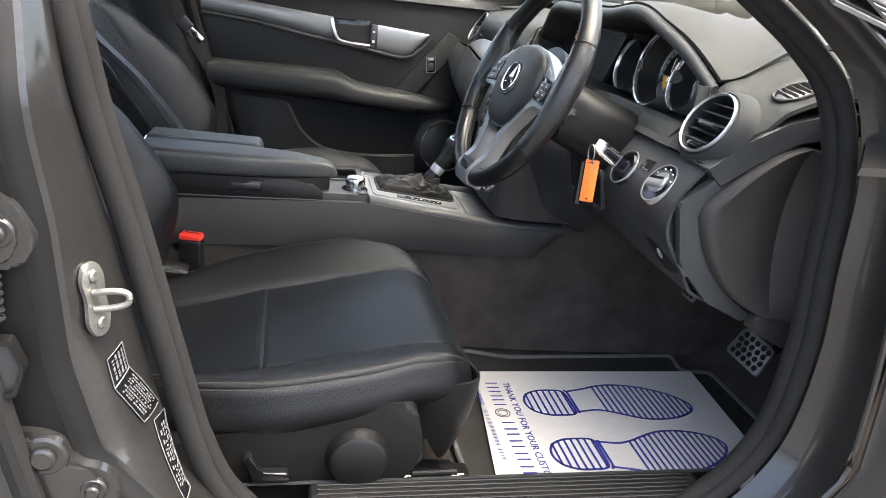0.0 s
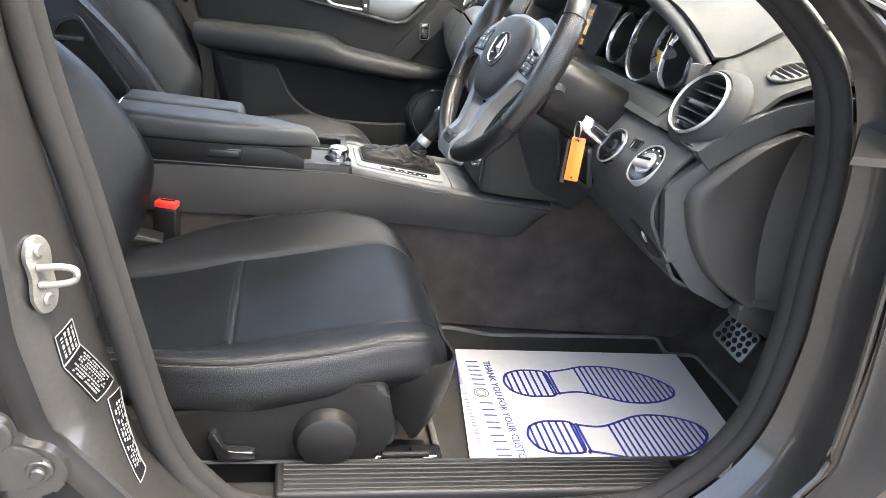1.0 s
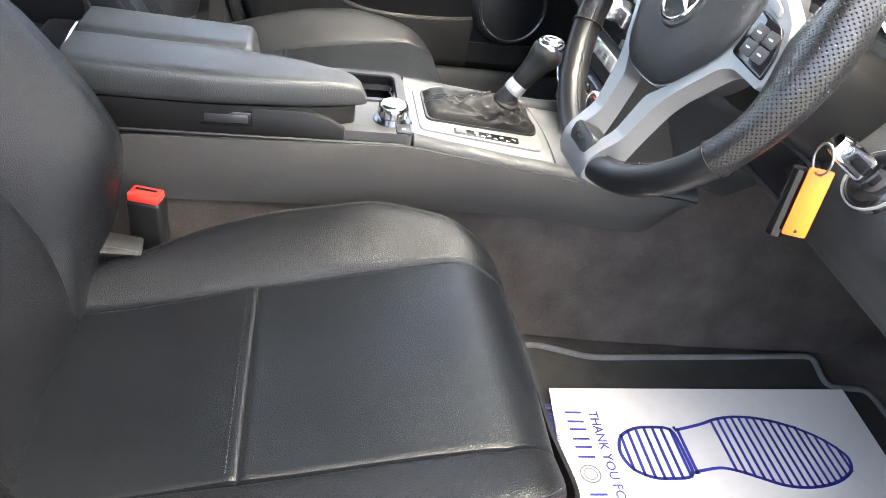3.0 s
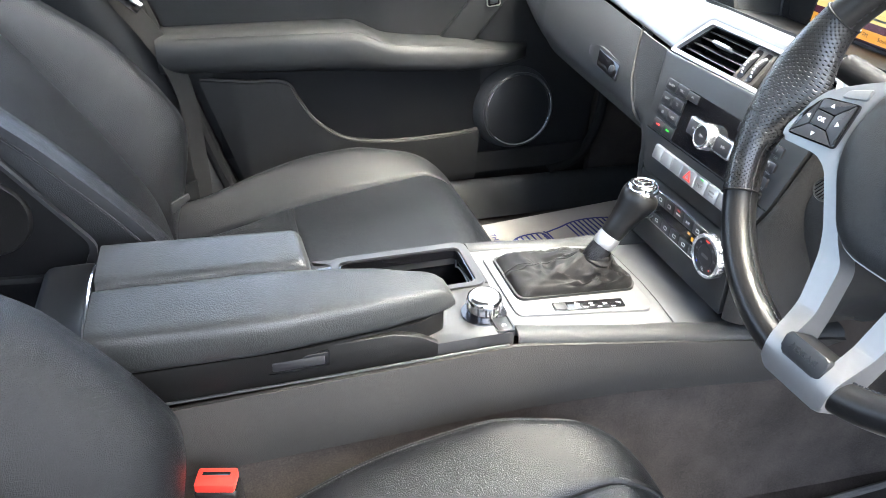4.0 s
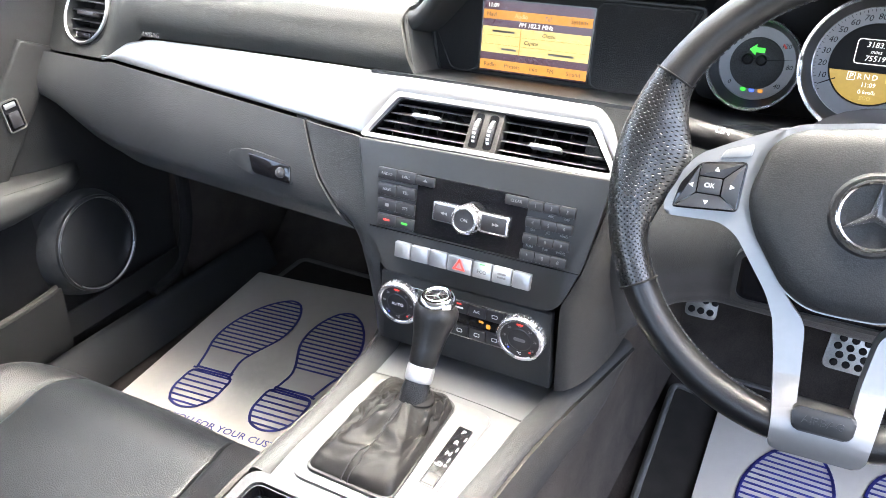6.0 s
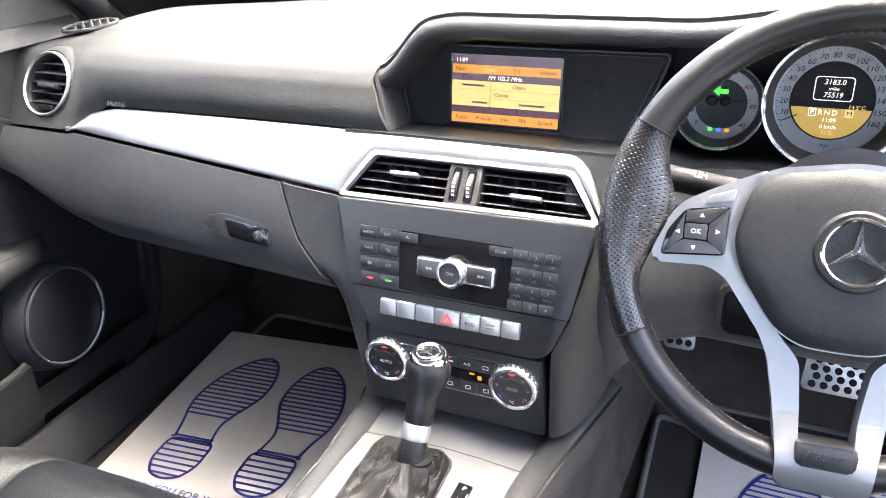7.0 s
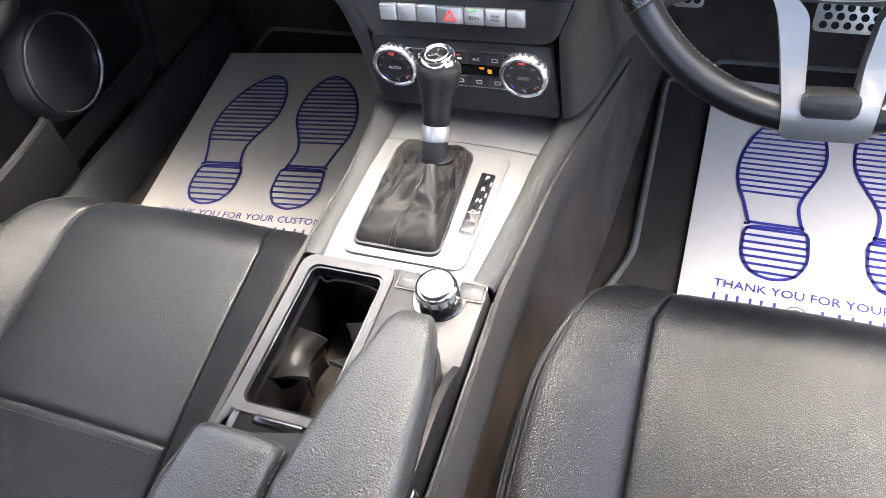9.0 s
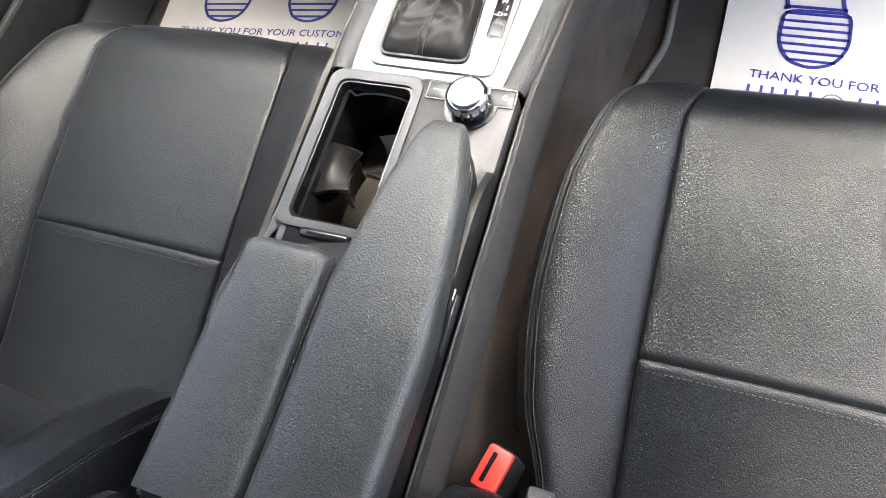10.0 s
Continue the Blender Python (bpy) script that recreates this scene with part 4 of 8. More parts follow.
def belt():
    """The passenger's belt hanging beside the pillar, with its tongue, and the floor anchor."""
    bt = thing("seat_belt", "black passenger seat belt hanging by the pillar with metal tongue", "seat belt", (-0.45, 0.69, 0.10))
    web = curve([(-0.62, 0.66, 0.98), (-0.57, 0.690, 0.72), (-0.532, 0.694, 0.598), (-0.505, 0.700, 0.540), (-0.42, 0.700, 0.385), (-0.405, 0.690, 0.20), (-0.41, 0.685, 0.06)], 6)
    rings = [[p + Vector((0.014 * a, 0.010 * a, 0.008 * a)) + Vector((0, -0.0012 * b, 0)) for a, b in ((-1, -1), (1, -1), (1, 1), (-1, 1))] for p in web]
    part("webbing", loft(rings), RUBBER, bt, "black woven webbing")
    tf = frame_at((-0.478, 0.690, 0.520), (0.72, 0.05, -0.69), (0.69, 0.0, 0.72))
    part("tongue", prism(rounded([(-0.028, -0.011), (0.022, -0.011), (0.022, 0.011), (-0.028, 0.011)], 0.003, 3), 0.0, 0.004, 0.001), CHROME, bt, "bright metal tongue", at=tf)
    part("tongue_grip", box(-0.058, -0.022, -0.017, 0.017, -0.006, 0.009, 0.004, 3), BUTTON, bt, at=tf)
    part("slot", prism(round_rect(0.030, 0.004, 0.001, 2, -0.002, 0.0), 0.004, 0.0043), GLOSS, bt, at=tf, angle=0)
    an = thing("belt_anchor", "grey metal anchor and folded webbing beside the passenger cushion", "seat belt", (-0.44, 0.50, 0.20))
    af = frame_at((-0.440, 0.500, 0.222), (0.75, 0.55, 0.25), (-0.2, -0.2, 1))
    part("plate", prism(rounded([(-0.022, -0.009), (0.022, -0.005), (0.022, 0.007), (-0.014, 0.010)], 0.004, 3), -0.002, 0.002, 0.0008), CONSOLEGREY, an, at=af)
    part("webbing", loft([[Vector((-0.425 + 0.03 * a, 0.590 + 0.01 * b, 0.13 + 0.085 * u + 0.01 * a * u)) for a, b in ((-0.5, -0.3), (0.5, -0.3), (0.5, 0.3), (-0.5, 0.3))] for u in steps(0, 1, 5)]), RUBBER, an, "ribbed black webbing")
    br = thing("seat_bracket", "small grey metal bracket beside the driver's belt buckle", "bracket", (-0.44, -0.20, 0.19))
    part("plate", prism(rounded([(-0.035, -0.020), (0.045, -0.014), (0.045, 0.012), (-0.030, 0.016)], 0.004, 3), -0.003, 0.003, 0.001), SEATPLASTIC, br, at=frame_at((-0.440, -0.200, 0.196), (0.95, 0.1, -0.2), (0.0, 0.9, 0.4)))
    part("edge", tube([(-0.475, -0.212, 0.205), (-0.400, -0.205, 0.186)], 0.0012, 8), BUTTON, br)


belt()
buckle(-0.395, -0.157, 0.235, "black seat belt buckle with red button beside the driver's seat")


# ---------------------------------------------------------------- centre console
def plate_z(x):
    return 0.314 - 0.139 * (x + 0.059)


def rail_z(x):
    """Height of the soft rail, which leaves the gear plate towards the dash."""
    return plate_z(x) if x < 0.10 else soft(x, (0.10, plate_z(0.10)), (0.20, 0.284), (0.33, 0.286), (0.42, 0.290))


def rail_half(x):
    return lerp(x, (-0.50, 0.104), (-0.05, 0.104), (0.10, 0.112), (0.20, 0.125), (0.33, 0.156), (0.40, 0.170))


def console():
    co = thing("centre_console", "charcoal centre console with silver gear plate", "console", (0, 0, 0.2))
    # side walls: two lofted skins
    for s in (1, -1):
        def side(x, v):
            top = rail_z(x) - 0.006 if x > -0.06 else 0.308 - 0.02 * (-(x + 0.06))
            low = lerp(x, (-0.55, 0.208), (0.05, 0.214), (0.270, 0.211), (0.292, 0.216), (0.338, 0.274), (0.36, 0.282))
            low = min(low, top - 0.004)
            y = rail_half(x) + 0.004 + 0.004 * math.sin(v * 3.14) - max(0, x - 0.20) * 0.10 * v
            return x, s * y, top + (low - top) * v
        part("side_panel", sheet(side, steps(-0.55, 0.345, 50), steps(0, 1, 10) if s < 0 else steps(1, 0, 10), 0.006), HARD, co, "grained brown-grey side panel")
        # soft rail beside the gear plate
        def rail(x, q):
            a = math.pi * q
            h = rail_half(x) - 0.004 * max(0, (-0.02 - x) / 0.036)
            i = lerp(x, (-0.055, 0.086), (0.15, 0.099), (0.24, 0.110), (0.40, 0.115))
            return x, s * ((h + i) / 2 + math.cos(a) * (h - i + 0.006) / 2), rail_z(x) - 0.008 + 0.010 * math.sin(a) ** 0.7
        part("rail_pad", sheet(rail, steps(-0.0565, 0.345, 30), steps(0, 1, 12) if s > 0 else steps(1, 0, 12), 0.003), SOFT, co)
        # upper strip under the armrest
        xa = -0.150 if s < 0 else -0.262
        part("upper_strip", prism([(-0.50, 0.304), (xa, 0.304), (xa, 0.323), (xa - 0.02, 0.336), (xa - 0.05, 0.345), (-0.50, 0.345)], -0.004, 0.004, 0.002), SEATPLASTIC, co, at=frame_at((0, s * 0.1005, 0), (1, 0, 0), (0, 0, 1)))
    part("release_recess", box(-0.331, -0.269, -0.1074, -0.103, 0.3205, 0.3395, 0.002), GLOSS, co)
    part("release_button", box(-0.327, -0.273, -0.1086, -0.103, 0.3240, 0.3360, 0.002), BUTTON, co)
    part("button_gap", ring_plate(round_rect(0.064, 0.021, 0.003, 3), round_rect(0.058, 0.015, 0.002, 3), 0.0, 0.0012), GLOSS, co, at=frame_at((-0.300, -0.1046, 0.330), (1, 0, 0), (0, 0, 1)))
    part("panel_seam", tube([Vector((x, -rail_half(x) - 0.0060, rail_z(x) - 0.0125)) for x in steps(-0.052, 0.335, 24)], 0.0010, 6), GLOSS, co)
    part("strip_edge", tube([(-0.50, -0.1075, 0.3065), (-0.30, -0.1085, 0.3070), (-0.070, -0.1085, 0.3085)], 0.0016, 8), CONSOLEGREY, co, "thin satin edge under the console strip")
    # silver gear plate, front and rear sections
    tilt = math.degrees(math.atan(0.139))
    fr = Matrix.Translation((0, 0, plate_z(0))) @ pose(0, 0, 0, 0, tilt, 0)
    c = math.cos(radians(tilt))
    def P(x, y):
        return x / c, y
    front = [P(0.153, -0.0975), P(0.245, -0.112), P(0.245, 0.120), P(0.150, 0.109), P(0.156, 0.06), P(0.160, 0.0), P(0.158, -0.05)]
    rear = [P(-0.062, -0.086), P(0.150, -0.0970), P(0.155, -0.05), P(0.157, 0.0), P(0.153, 0.06), P(0.147, 0.108), P(-0.062, 0.080)]
    part("front_trim", prism(front, -0.012, 0.0, 0.0012), PLATESILVER, co, "satin silver ashtray lid", at=fr)
    part("gear_plate", prism(rear, -0.012, 0.0012, 0.0012), PLATESILVER, co, "satin silver gear plate", at=fr)
    frame_out = rounded([P(-0.045, -0.070), P(0.134, -0.068), P(0.142, -0.05), P(0.142, 0.076), P(0.128, 0.080), P(-0.045, 0.064)], 0.012, 4)
    part("selector_surround", prism(frame_out, 0.0, 0.0042, 0.002), SURROUND, co, "grey silver selector surround", at=fr)
    boot_out = rounded([P(-0.032, -0.040), P(0.130, -0.024), P(0.140, -0.01), P(0.138, 0.060), P(0.128, 0.070), P(-0.032, 0.056)], 0.012, 4)
    cx = sum(p[0] for p in boot_out) / len(boot_out)
    cy = sum(p[1] for p in boot_out) / len(boot_out)
    part("boot_rim", ring_plate([(x + (x - cx) * 0.02, y + (y - cy) * 0.02) for x, y in boot_out], [(x + (cx - x) * 0.07, y + (cy - y) * 0.07) for x, y in boot_out], 0.002, 0.0075), PANEL, co, at=fr)
    # selector scale
    sc = rounded([P(0.004, -0.0655), P(0.102, -0.0600), P(0.104, -0.0430), P(0.006, -0.0485)], 0.002, 2)
    strip = part("selector_scale", prism(sc, 0.004, 0.0056, 0.0006), GLOSS, co, at=fr)
    for k, ch in enumerate("PRND"):
        x = 0.095 - 0.019 * k
        letters("marking", ch if ch != "D" else "-D+", 0.0085, fr @ frame_at((x / c, -0.0525 - 0.0009 * k, 0.0057), (0, -1, 0), (1, 0, 0)), WHITEINK, strip)
    for k in range(3):
        x = 0.086 - 0.019 * k
        part("gate_line", prism([(x - 0.003, -0.060), (x + 0.003, -0.060), (x + 0.003, -0.0588), (x - 0.003, -0.0588)], 0.0056, 0.0059), WHITEINK, strip, at=fr, angle=0)
    part("s_button", prism(rounded([P(0.006, -0.0640), P(0.022, -0.0632), P(0.023, -0.0505), P(0.007, -0.0510)], 0.002, 2), 0.0052, 0.0068, 0.0006), BUTTON, strip, at=fr)
    # black rear panel with cup well
    # frame strips round the well
    z0, z1 = 0.300, 0.322
    part("rear_panel", prism(rounded([(-0.50, -0.102), (-0.10, -0.103), (-0.063, -0.104), (-0.0575, -0.094), (-0.0575, -0.002), (-0.50, -0.002)], 0.006, 3), z0, z1, 0.003), CONSOLEGREY, co, "satin grey console panel")
    part("well_front", prism(rounded([(-0.071, -0.002), (-0.0575, -0.002), (-0.0585, 0.080), (-0.066, 0.088), (-0.071, 0.088)], 0.003, 3), z0, z1, 0.002), CONSOLEGREY, co)
    part("well_side", prism([(-0.262, 0.083), (-0.071, 0.080), (-0.071, 0.090), (-0.262, 0.098)], z0, z1, 0.002), CONSOLEGREY, co)
    part("well_rear", prism([(-0.50, -0.002), (-0.231, -0.002), (-0.231, 0.083), (-0.262, 0.097), (-0.50, 0.097)], z0, z1, 0.002), CONSOLEGREY, co)
    wl = part("cup_well", box(-0.233, -0.069, -0.004, 0.085, 0.195, 0.198, 0.0), MATPILE, co, "black ribbed cup well floor", angle=0)
    part("well_wall", box(-0.2335, -0.231, -0.004, 0.085, 0.197, 0.302, 0.0), GLOSS, wl, angle=0)
    part("well_wall", box(-0.071, -0.0685, -0.004, 0.085, 0.197, 0.302, 0.0), GLOSS, wl, angle=0)
    part("well_wall", box(-0.231, -0.071, -0.0045, -0.002, 0.197, 0.302, 0.0), GLOSS, wl, angle=0)
    part("well_wall", box(-0.231, -0.071, 0.083, 0.0855, 0.197, 0.302, 0.0), GLOSS, wl, angle=0)
    rim_o = round_rect(0.1605, 0.0845, 0.011, 5, -0.151, 0.0405)
    rim_i = round_rect(0.1535, 0.0775, 0.009, 5, -0.151, 0.0405)
    part("well_rim", ring_plate(rim_o, rim_i, 0.310, 0.3226), GLOSS, co)
    part("well_frame", ring_plate(round_rect(0.178, 0.102, 0.014, 6, -0.150, 0.0420), round_rect(0.1585, 0.0825, 0.010, 6, -0.151, 0.0405), 0.3190, 0.3250), CONSOLEGREY, co, "satin grey frame round the cup well")
    # sprung cup grips: a wing with a hollowed end and a curved flap under it
    for wy, sg, xc in ((0.0825, 1, -0.158), (-0.0015, -1, -0.136)):
        def reach_in(v):
            return 0.020 + 0.016 * v * v
        def wing(u, v):
            return xc + v * (0.030 - 0.006 * u), wy - sg * reach_in(v) * u, 0.284 + 0.014 * u * v * v - 0.010 * u + 0.004 * math.sin(u * 3.14)
        def flap(u, v):
            x, y, z = wing(1.0, v)
            return x + 0.004 * u, y + sg * 0.012 * math.sin(u * 1.57) - sg * 0.003, z - 0.004 - 0.048 * u
        gr = part("cup_grip", sheet(wing, steps(0, 1, 10), steps(-1, 1, 16) if sg < 0 else steps(1, -1, 16), 0.004), SEATPLASTIC, wl, "satin black sprung cup holder arm")
        part("grip_flap", sheet(flap, steps(0, 1, 8), [0.75 * v for v in steps(-1, 1, 12)], 0.003), SEATPLASTIC, gr)
    # the highlight on the gloss front lip, put in as a thin silver tube
    lip_line = curve([(-0.0735, 0.081, 0.306), (-0.0745, 0.076, 0.303), (-0.0770, 0.070, 0.302), (-0.0760, 0.060, 0.306), (-0.0750, 0.040, 0.307), (-0.0760, 0.020, 0.306), (-0.0770, 0.010, 0.302), (-0.0745, 0.004, 0.303), (-0.0735, 0.0, 0.306)], 5)
    part("well_lip_glint", tube(lip_line, 0.0011, 6), KEYSILVER, wl, "wavy front lip of the well, its highlight put in as silver")
    for k in range(11):
        part("mat_rib", box(-0.224 + 0.0142 * k, -0.219 + 0.0142 * k, -0.001, 0.082, 0.1975, 0.2000, 0.0008, 1), MATPILE, wl)
    part("lid_handle", box(-0.2475, -0.2375, 0.010, 0.062, 0.319, 0.327, 0.004, 3), GLOSS, co, "gloss black cup cover handle")
    part("lid_recess", box(-0.256, -0.234, 0.004, 0.078, 0.3205, 0.3232, 0.001, 1), GLOSS, co)
    # rotary controller
    kf = Matrix.Translation((-0.084, -0.061, 0.320))
    part("controller_base", lathe([(0.0, 0.003), (0.026, 0.003), (0.028, 0.0)], 40), GLOSS, co, at=kf)
    kc = part("controller_cap", lathe([(0.0, 0.0278), (0.0140, 0.0278), (0.0160, 0.0270)], 40), KEYSILVER, co, "satin silver controller cap", at=kf)
    kn = part("controller_knob", lathe([(0.0158, 0.0268), (0.0180, 0.0262), (0.0200, 0.0240), (0.0206, 0.020), (0.0208, 0.010), (0.0200, 0.008), (0.0180, 0.007), (0.0180, 0.0)], 48), CHROME, co, "chrome rotary controller", at=kf)
    for k in range(14):
        a = 2 * math.pi * k / 14
        part("grip_notch", box(-0.0006, 0.0004, -0.0010, 0.0010, 0.010, 0.020, 0.0), BUTTON, kn, at=kf @ pose(0, 0, 0, 0, 0, math.degrees(a)) @ Matrix.Translation((0.0206, 0, 0)), angle=0)
    for yo, ch, hk in ((-0.0245, "", 0.0100), (-0.0890, "C", 0.0125)):
        bt = part("console_key", box(-0.080, -0.0625, yo - hk, yo + hk, 0.319, 0.3240, 0.0010), PANEL, co)
        part("key_rim", ring_plate(round_rect(0.0205, 2 * hk + 0.003, 0.002, 3, -0.071, yo), round_rect(0.0180, 2 * hk + 0.0005, 0.0015, 3, -0.071, yo), 0.3215, 0.3234), GLOSS, bt)
        if ch:
            letters("marking", ch, 0.007, frame_at((-0.071, yo - 0.003, 0.3243), (0, -1, 0), (1, 0, 0)), WHITEINK, bt)
        else:
            part("marking", box(-0.0715, -0.0705, yo - 0.005, yo + 0.005, 0.3242, 0.3245, 0), WHITEINK, bt, angle=0)
    # rear air outlet of the console
    part("rear_end", box(-0.56, -0.498, -0.095, 0.092, 0.16, 0.368, 0.012, 3), PANEL, co)
    part("edge_strip", tube(curve([(-0.494, -0.108, 0.325), (-0.496, -0.104, 0.372), (-0.497, 0.0, 0.392), (-0.496, 0.080, 0.375)], 6), 0.0028, 8), CHROME, co, "bright edge strip behind the armrest")
    return co


def armrest():
    ar = thing("armrest", "grey grained split centre armrest lid with stitched seam", "armrest", (-0.32, -0.02, 0.345))
    def lid(x0, x1, yl, yr, top, tipr, nm, lab):
        """Soft pad lofted along x; yl and yr are functions."""
        rings = []
        n = 40
        for i in range(n + 1):
            u = i / n
            x = x0 + (x1 - x0) * u
            e = min(1.0, (x1 - x) / tipr) if x1 > x else 0.0
            round_ = math.sqrt(max(0.0, 1 - (1 - e) ** 2))
            a, b = yl(x), yr(x)
            m = (a + b) / 2
            hw_ = abs(a - b) / 2 * (0.45 + 0.55 * round_)
            t = top(x)
            zb = 0.347
            th = (t - zb) * (0.25 + 0.75 * round_)
            ring = []
            k = 28
            for j in range(k):
                q = 2 * math.pi * j / k
                cs, sn = math.cos(q), math.sin(q)
                ex = 0.30 if sn > 0 else 0.18
                yy = math.copysign(abs(cs) ** ex, cs) * hw_
                zz = math.copysign(abs(sn) ** 0.55, sn)
                ring.append(Vector((x, m + yy, zb + th / 2 + zz * th / 2 + 0.0008 * noise.noise((x * 30, yy * 40, 2)))))
            rings.append(ring)
        return part(nm, loft(rings), ARMREST, ar, lab)
    top_r = lambda x: lerp(x, (-0.49, 0.396), (-0.33, 0.392), (-0.20, 0.386), (-0.125, 0.376))
    lid(-0.492, -0.122, lambda x: lerp(x, (-0.49, -0.0115), (-0.30, -0.0125), (-0.20, -0.028), (-0.122, -0.048)), lambda x: lerp(x, (-0.49, -0.108), (-0.33, -0.113), (-0.20, -0.100), (-0.122, -0.080)), top_r, 0.030, "long_lid", "long grained lid with tapered nose")
    lid(-0.492, -0.268, lambda x: lerp(x, (-0.49, 0.082), (-0.268, 0.074)), lambda x: -0.0085, lambda x: lerp(x, (-0.49, 0.396), (-0.268, 0.389)), 0.016, "short_lid", "short grained lid")
    stitches("stitching", [(x, -0.0155, top_r(x) - 0.0006) for x in steps(-0.48, -0.28, 10)], ar, 0.006, 0.0008, DARKSTITCH)
    under = [(-0.492, -0.105), (-0.30, -0.108), (-0.17, -0.094), (-0.135, -0.078), (-0.140, -0.050), (-0.25, -0.010), (-0.268, 0.07), (-0.492, 0.080)]
    part("lid_base", prism(rounded(under, 0.008, 3), 0.3225, 0.3475, 0.002), SEATPLASTIC, ar)


GAITER = mat("soft_gaiter_leather", (0.0070, 0.0067, 0.0066), 0.55, 0, 0.15, 40, 0.14, 1100, "pebble", 0.22)


def even(pts, n):
    """A closed outline as n points at equal spacing."""
    P = [Vector(p) for p in pts] + [Vector(pts[0])]
    run = [0.0]
    for a, b in zip(P, P[1:]):
        run.append(run[-1] + (b - a).length)
    out, k = [], 0
    for i in range(n):
        d = run[-1] * i / n
        while run[k + 1] < d:
            k += 1
        out.append(tuple(P[k].lerp(P[k + 1], (d - run[k]) / max(1e-9, run[k + 1] - run[k]))))
    return out


def gear_lever():
    gl = thing("gear_lever", "black leather gear lever with chrome ring and pleated gaiter", "gear lever", (0.07, 0.0, 0.30))
    base = [(-0.032, -0.040), (0.130, -0.024), (0.140, -0.01), (0.138, 0.060), (0.128, 0.070), (-0.032, 0.056)]
    ring0 = even(rounded(base, 0.012, 8), 132)
    n = len(ring0)
    neck = Vector((0.087, 0.000, 0.341))
    rings = []
    N = 56
    for i in range(N + 1):
        t = i / N
        row = []
        for j, (x, y) in enumerate(ring0):
            b = Vector((x, y, plate_z(x) + 0.003))
            ang = math.atan2(y - 0.008, x - 0.075)
            d = Vector((math.cos(ang), math.sin(ang), 0))
            if t < 0.72:
                k = t / 0.72
                tp = Vector((0.084, 0.0, 0)) + d * 0.021
                p = Vector((b.x + (tp.x - b.x) * k ** 1.2, b.y + (tp.y - b.y) * k ** 1.2, b.z))
                p.z += 0.017 * (1 - math.exp(-9 * k)) + 0.016 * k ** 2.2
                amp = math.sin(math.pi * min(1, k * 1.02)) ** 0.7
                pleat = 0.5 - abs(math.sin(3.0 * ang + 2.4 * k + 0.6)) ** 0.6
                fold = 0.5 - abs(noise.noise((ang * 1.5 + 2.2 * k, k * 2.6, 4.2))) * 2.6
                fine = 0.5 - abs(noise.noise((ang * 3.4 - 3.0 * k, k * 4.5, 7.7))) * 2.4
                p.z += amp * (0.008 * pleat * (0.15 + 0.85 * k) + 0.0075 * fold * (0.3 + 0.7 * k) + 0.0030 * fine)
                p += d * amp * 0.006 * noise.noise((ang * 2.0, k * 3.0, 9))
            else:
                k = (t - 0.72) / 0.28
                rad = 0.021 - 0.0065 * k + 0.0022 * math.sin(k * 12 + 2 * ang) * (1 - k)
                p = Vector((0.084 + 0.006 * k, 0, 0)) + d * rad
                z0 = plate_z(0.084) + 0.036 + 0.004 * math.sin(2 * ang + 1)
                p.z = z0 + (neck.z - z0) * k
            row.append(p)
        rings.append(row)
    gt = part("gaiter", loft(rings, True, False), GAITER, gl, "creased black leather gaiter", angle=60)
    j0 = min(range(n), key=lambda j: (Vector(ring0[j]) - Vector((-0.032, 0.012))).length)
    for o in (-1, 1):
        stitches("stitching", [r[(j0 + o) % n] + Vector((-0.001, 0, 0.001)) for r in rings], gt, 0.005, 0.001, DARKSTITCH)
    axis = (Vector((0.140, -0.002, 0.424)) - neck).normalized()
    fr = Matrix.Translation(neck) @ axis.to_track_quat("Z", "Y").to_matrix().to_4x4() @ Matrix.Diagonal((1, 1, 0.93, 1))
    part("neck_boot", lathe([(0.0145, -0.012), (0.0150, 0.0), (0.0135, 0.012), (0.0120, 0.018)], 24), LEATHER, gl, at=fr)
    part("ring", lathe([(0.0125, 0.012), (0.0142, 0.013), (0.0148, 0.016), (0.0148, 0.028), (0.0140, 0.031), (0.012, 0.031)], 32), KEYSILVER, gl, "bright metal collar", at=fr)
    kp = [(0.0135, 0.030), (0.0150, 0.034), (0.0158, 0.050), (0.0185, 0.068), (0.0225, 0.083), (0.0240, 0.091), (0.0232, 0.098), (0.0200, 0.1030), (0.0165, 0.1045), (0.0, 0.1050)]
    kb = part("knob", lathe(kp, 40), WHEELLEATHER, gl, "smooth black grip", at=fr)
    nrm = (axis + Vector((-0.55, 0, 0.25))).normalized()
    cf = frame_at(neck + axis * 0.0930 + nrm * 0.0085 + Vector((-0.002, 0, 0.0)), (0, -1, 0), nrm.cross(Vector((0, -1, 0))))
    part("cap_ring", lathe([(0.0200, -0.004), (0.0196, 0.0020), (0.0172, 0.0052), (0.0158, 0.0060), (0.0148, 0.0040)], 36), CHROME, kb, "chrome cap ring", at=cf)
    part("cap", lathe([(0, 0.0050), (0.0148, 0.0048), (0.0152, 0.0030)], 32), GLOSS, kb, at=cf)
    emblem("cap_emblem", cf @ Matrix.Translation((0, 0, 0.0052)), 0.0118, kb, 0.0012)
    return gl


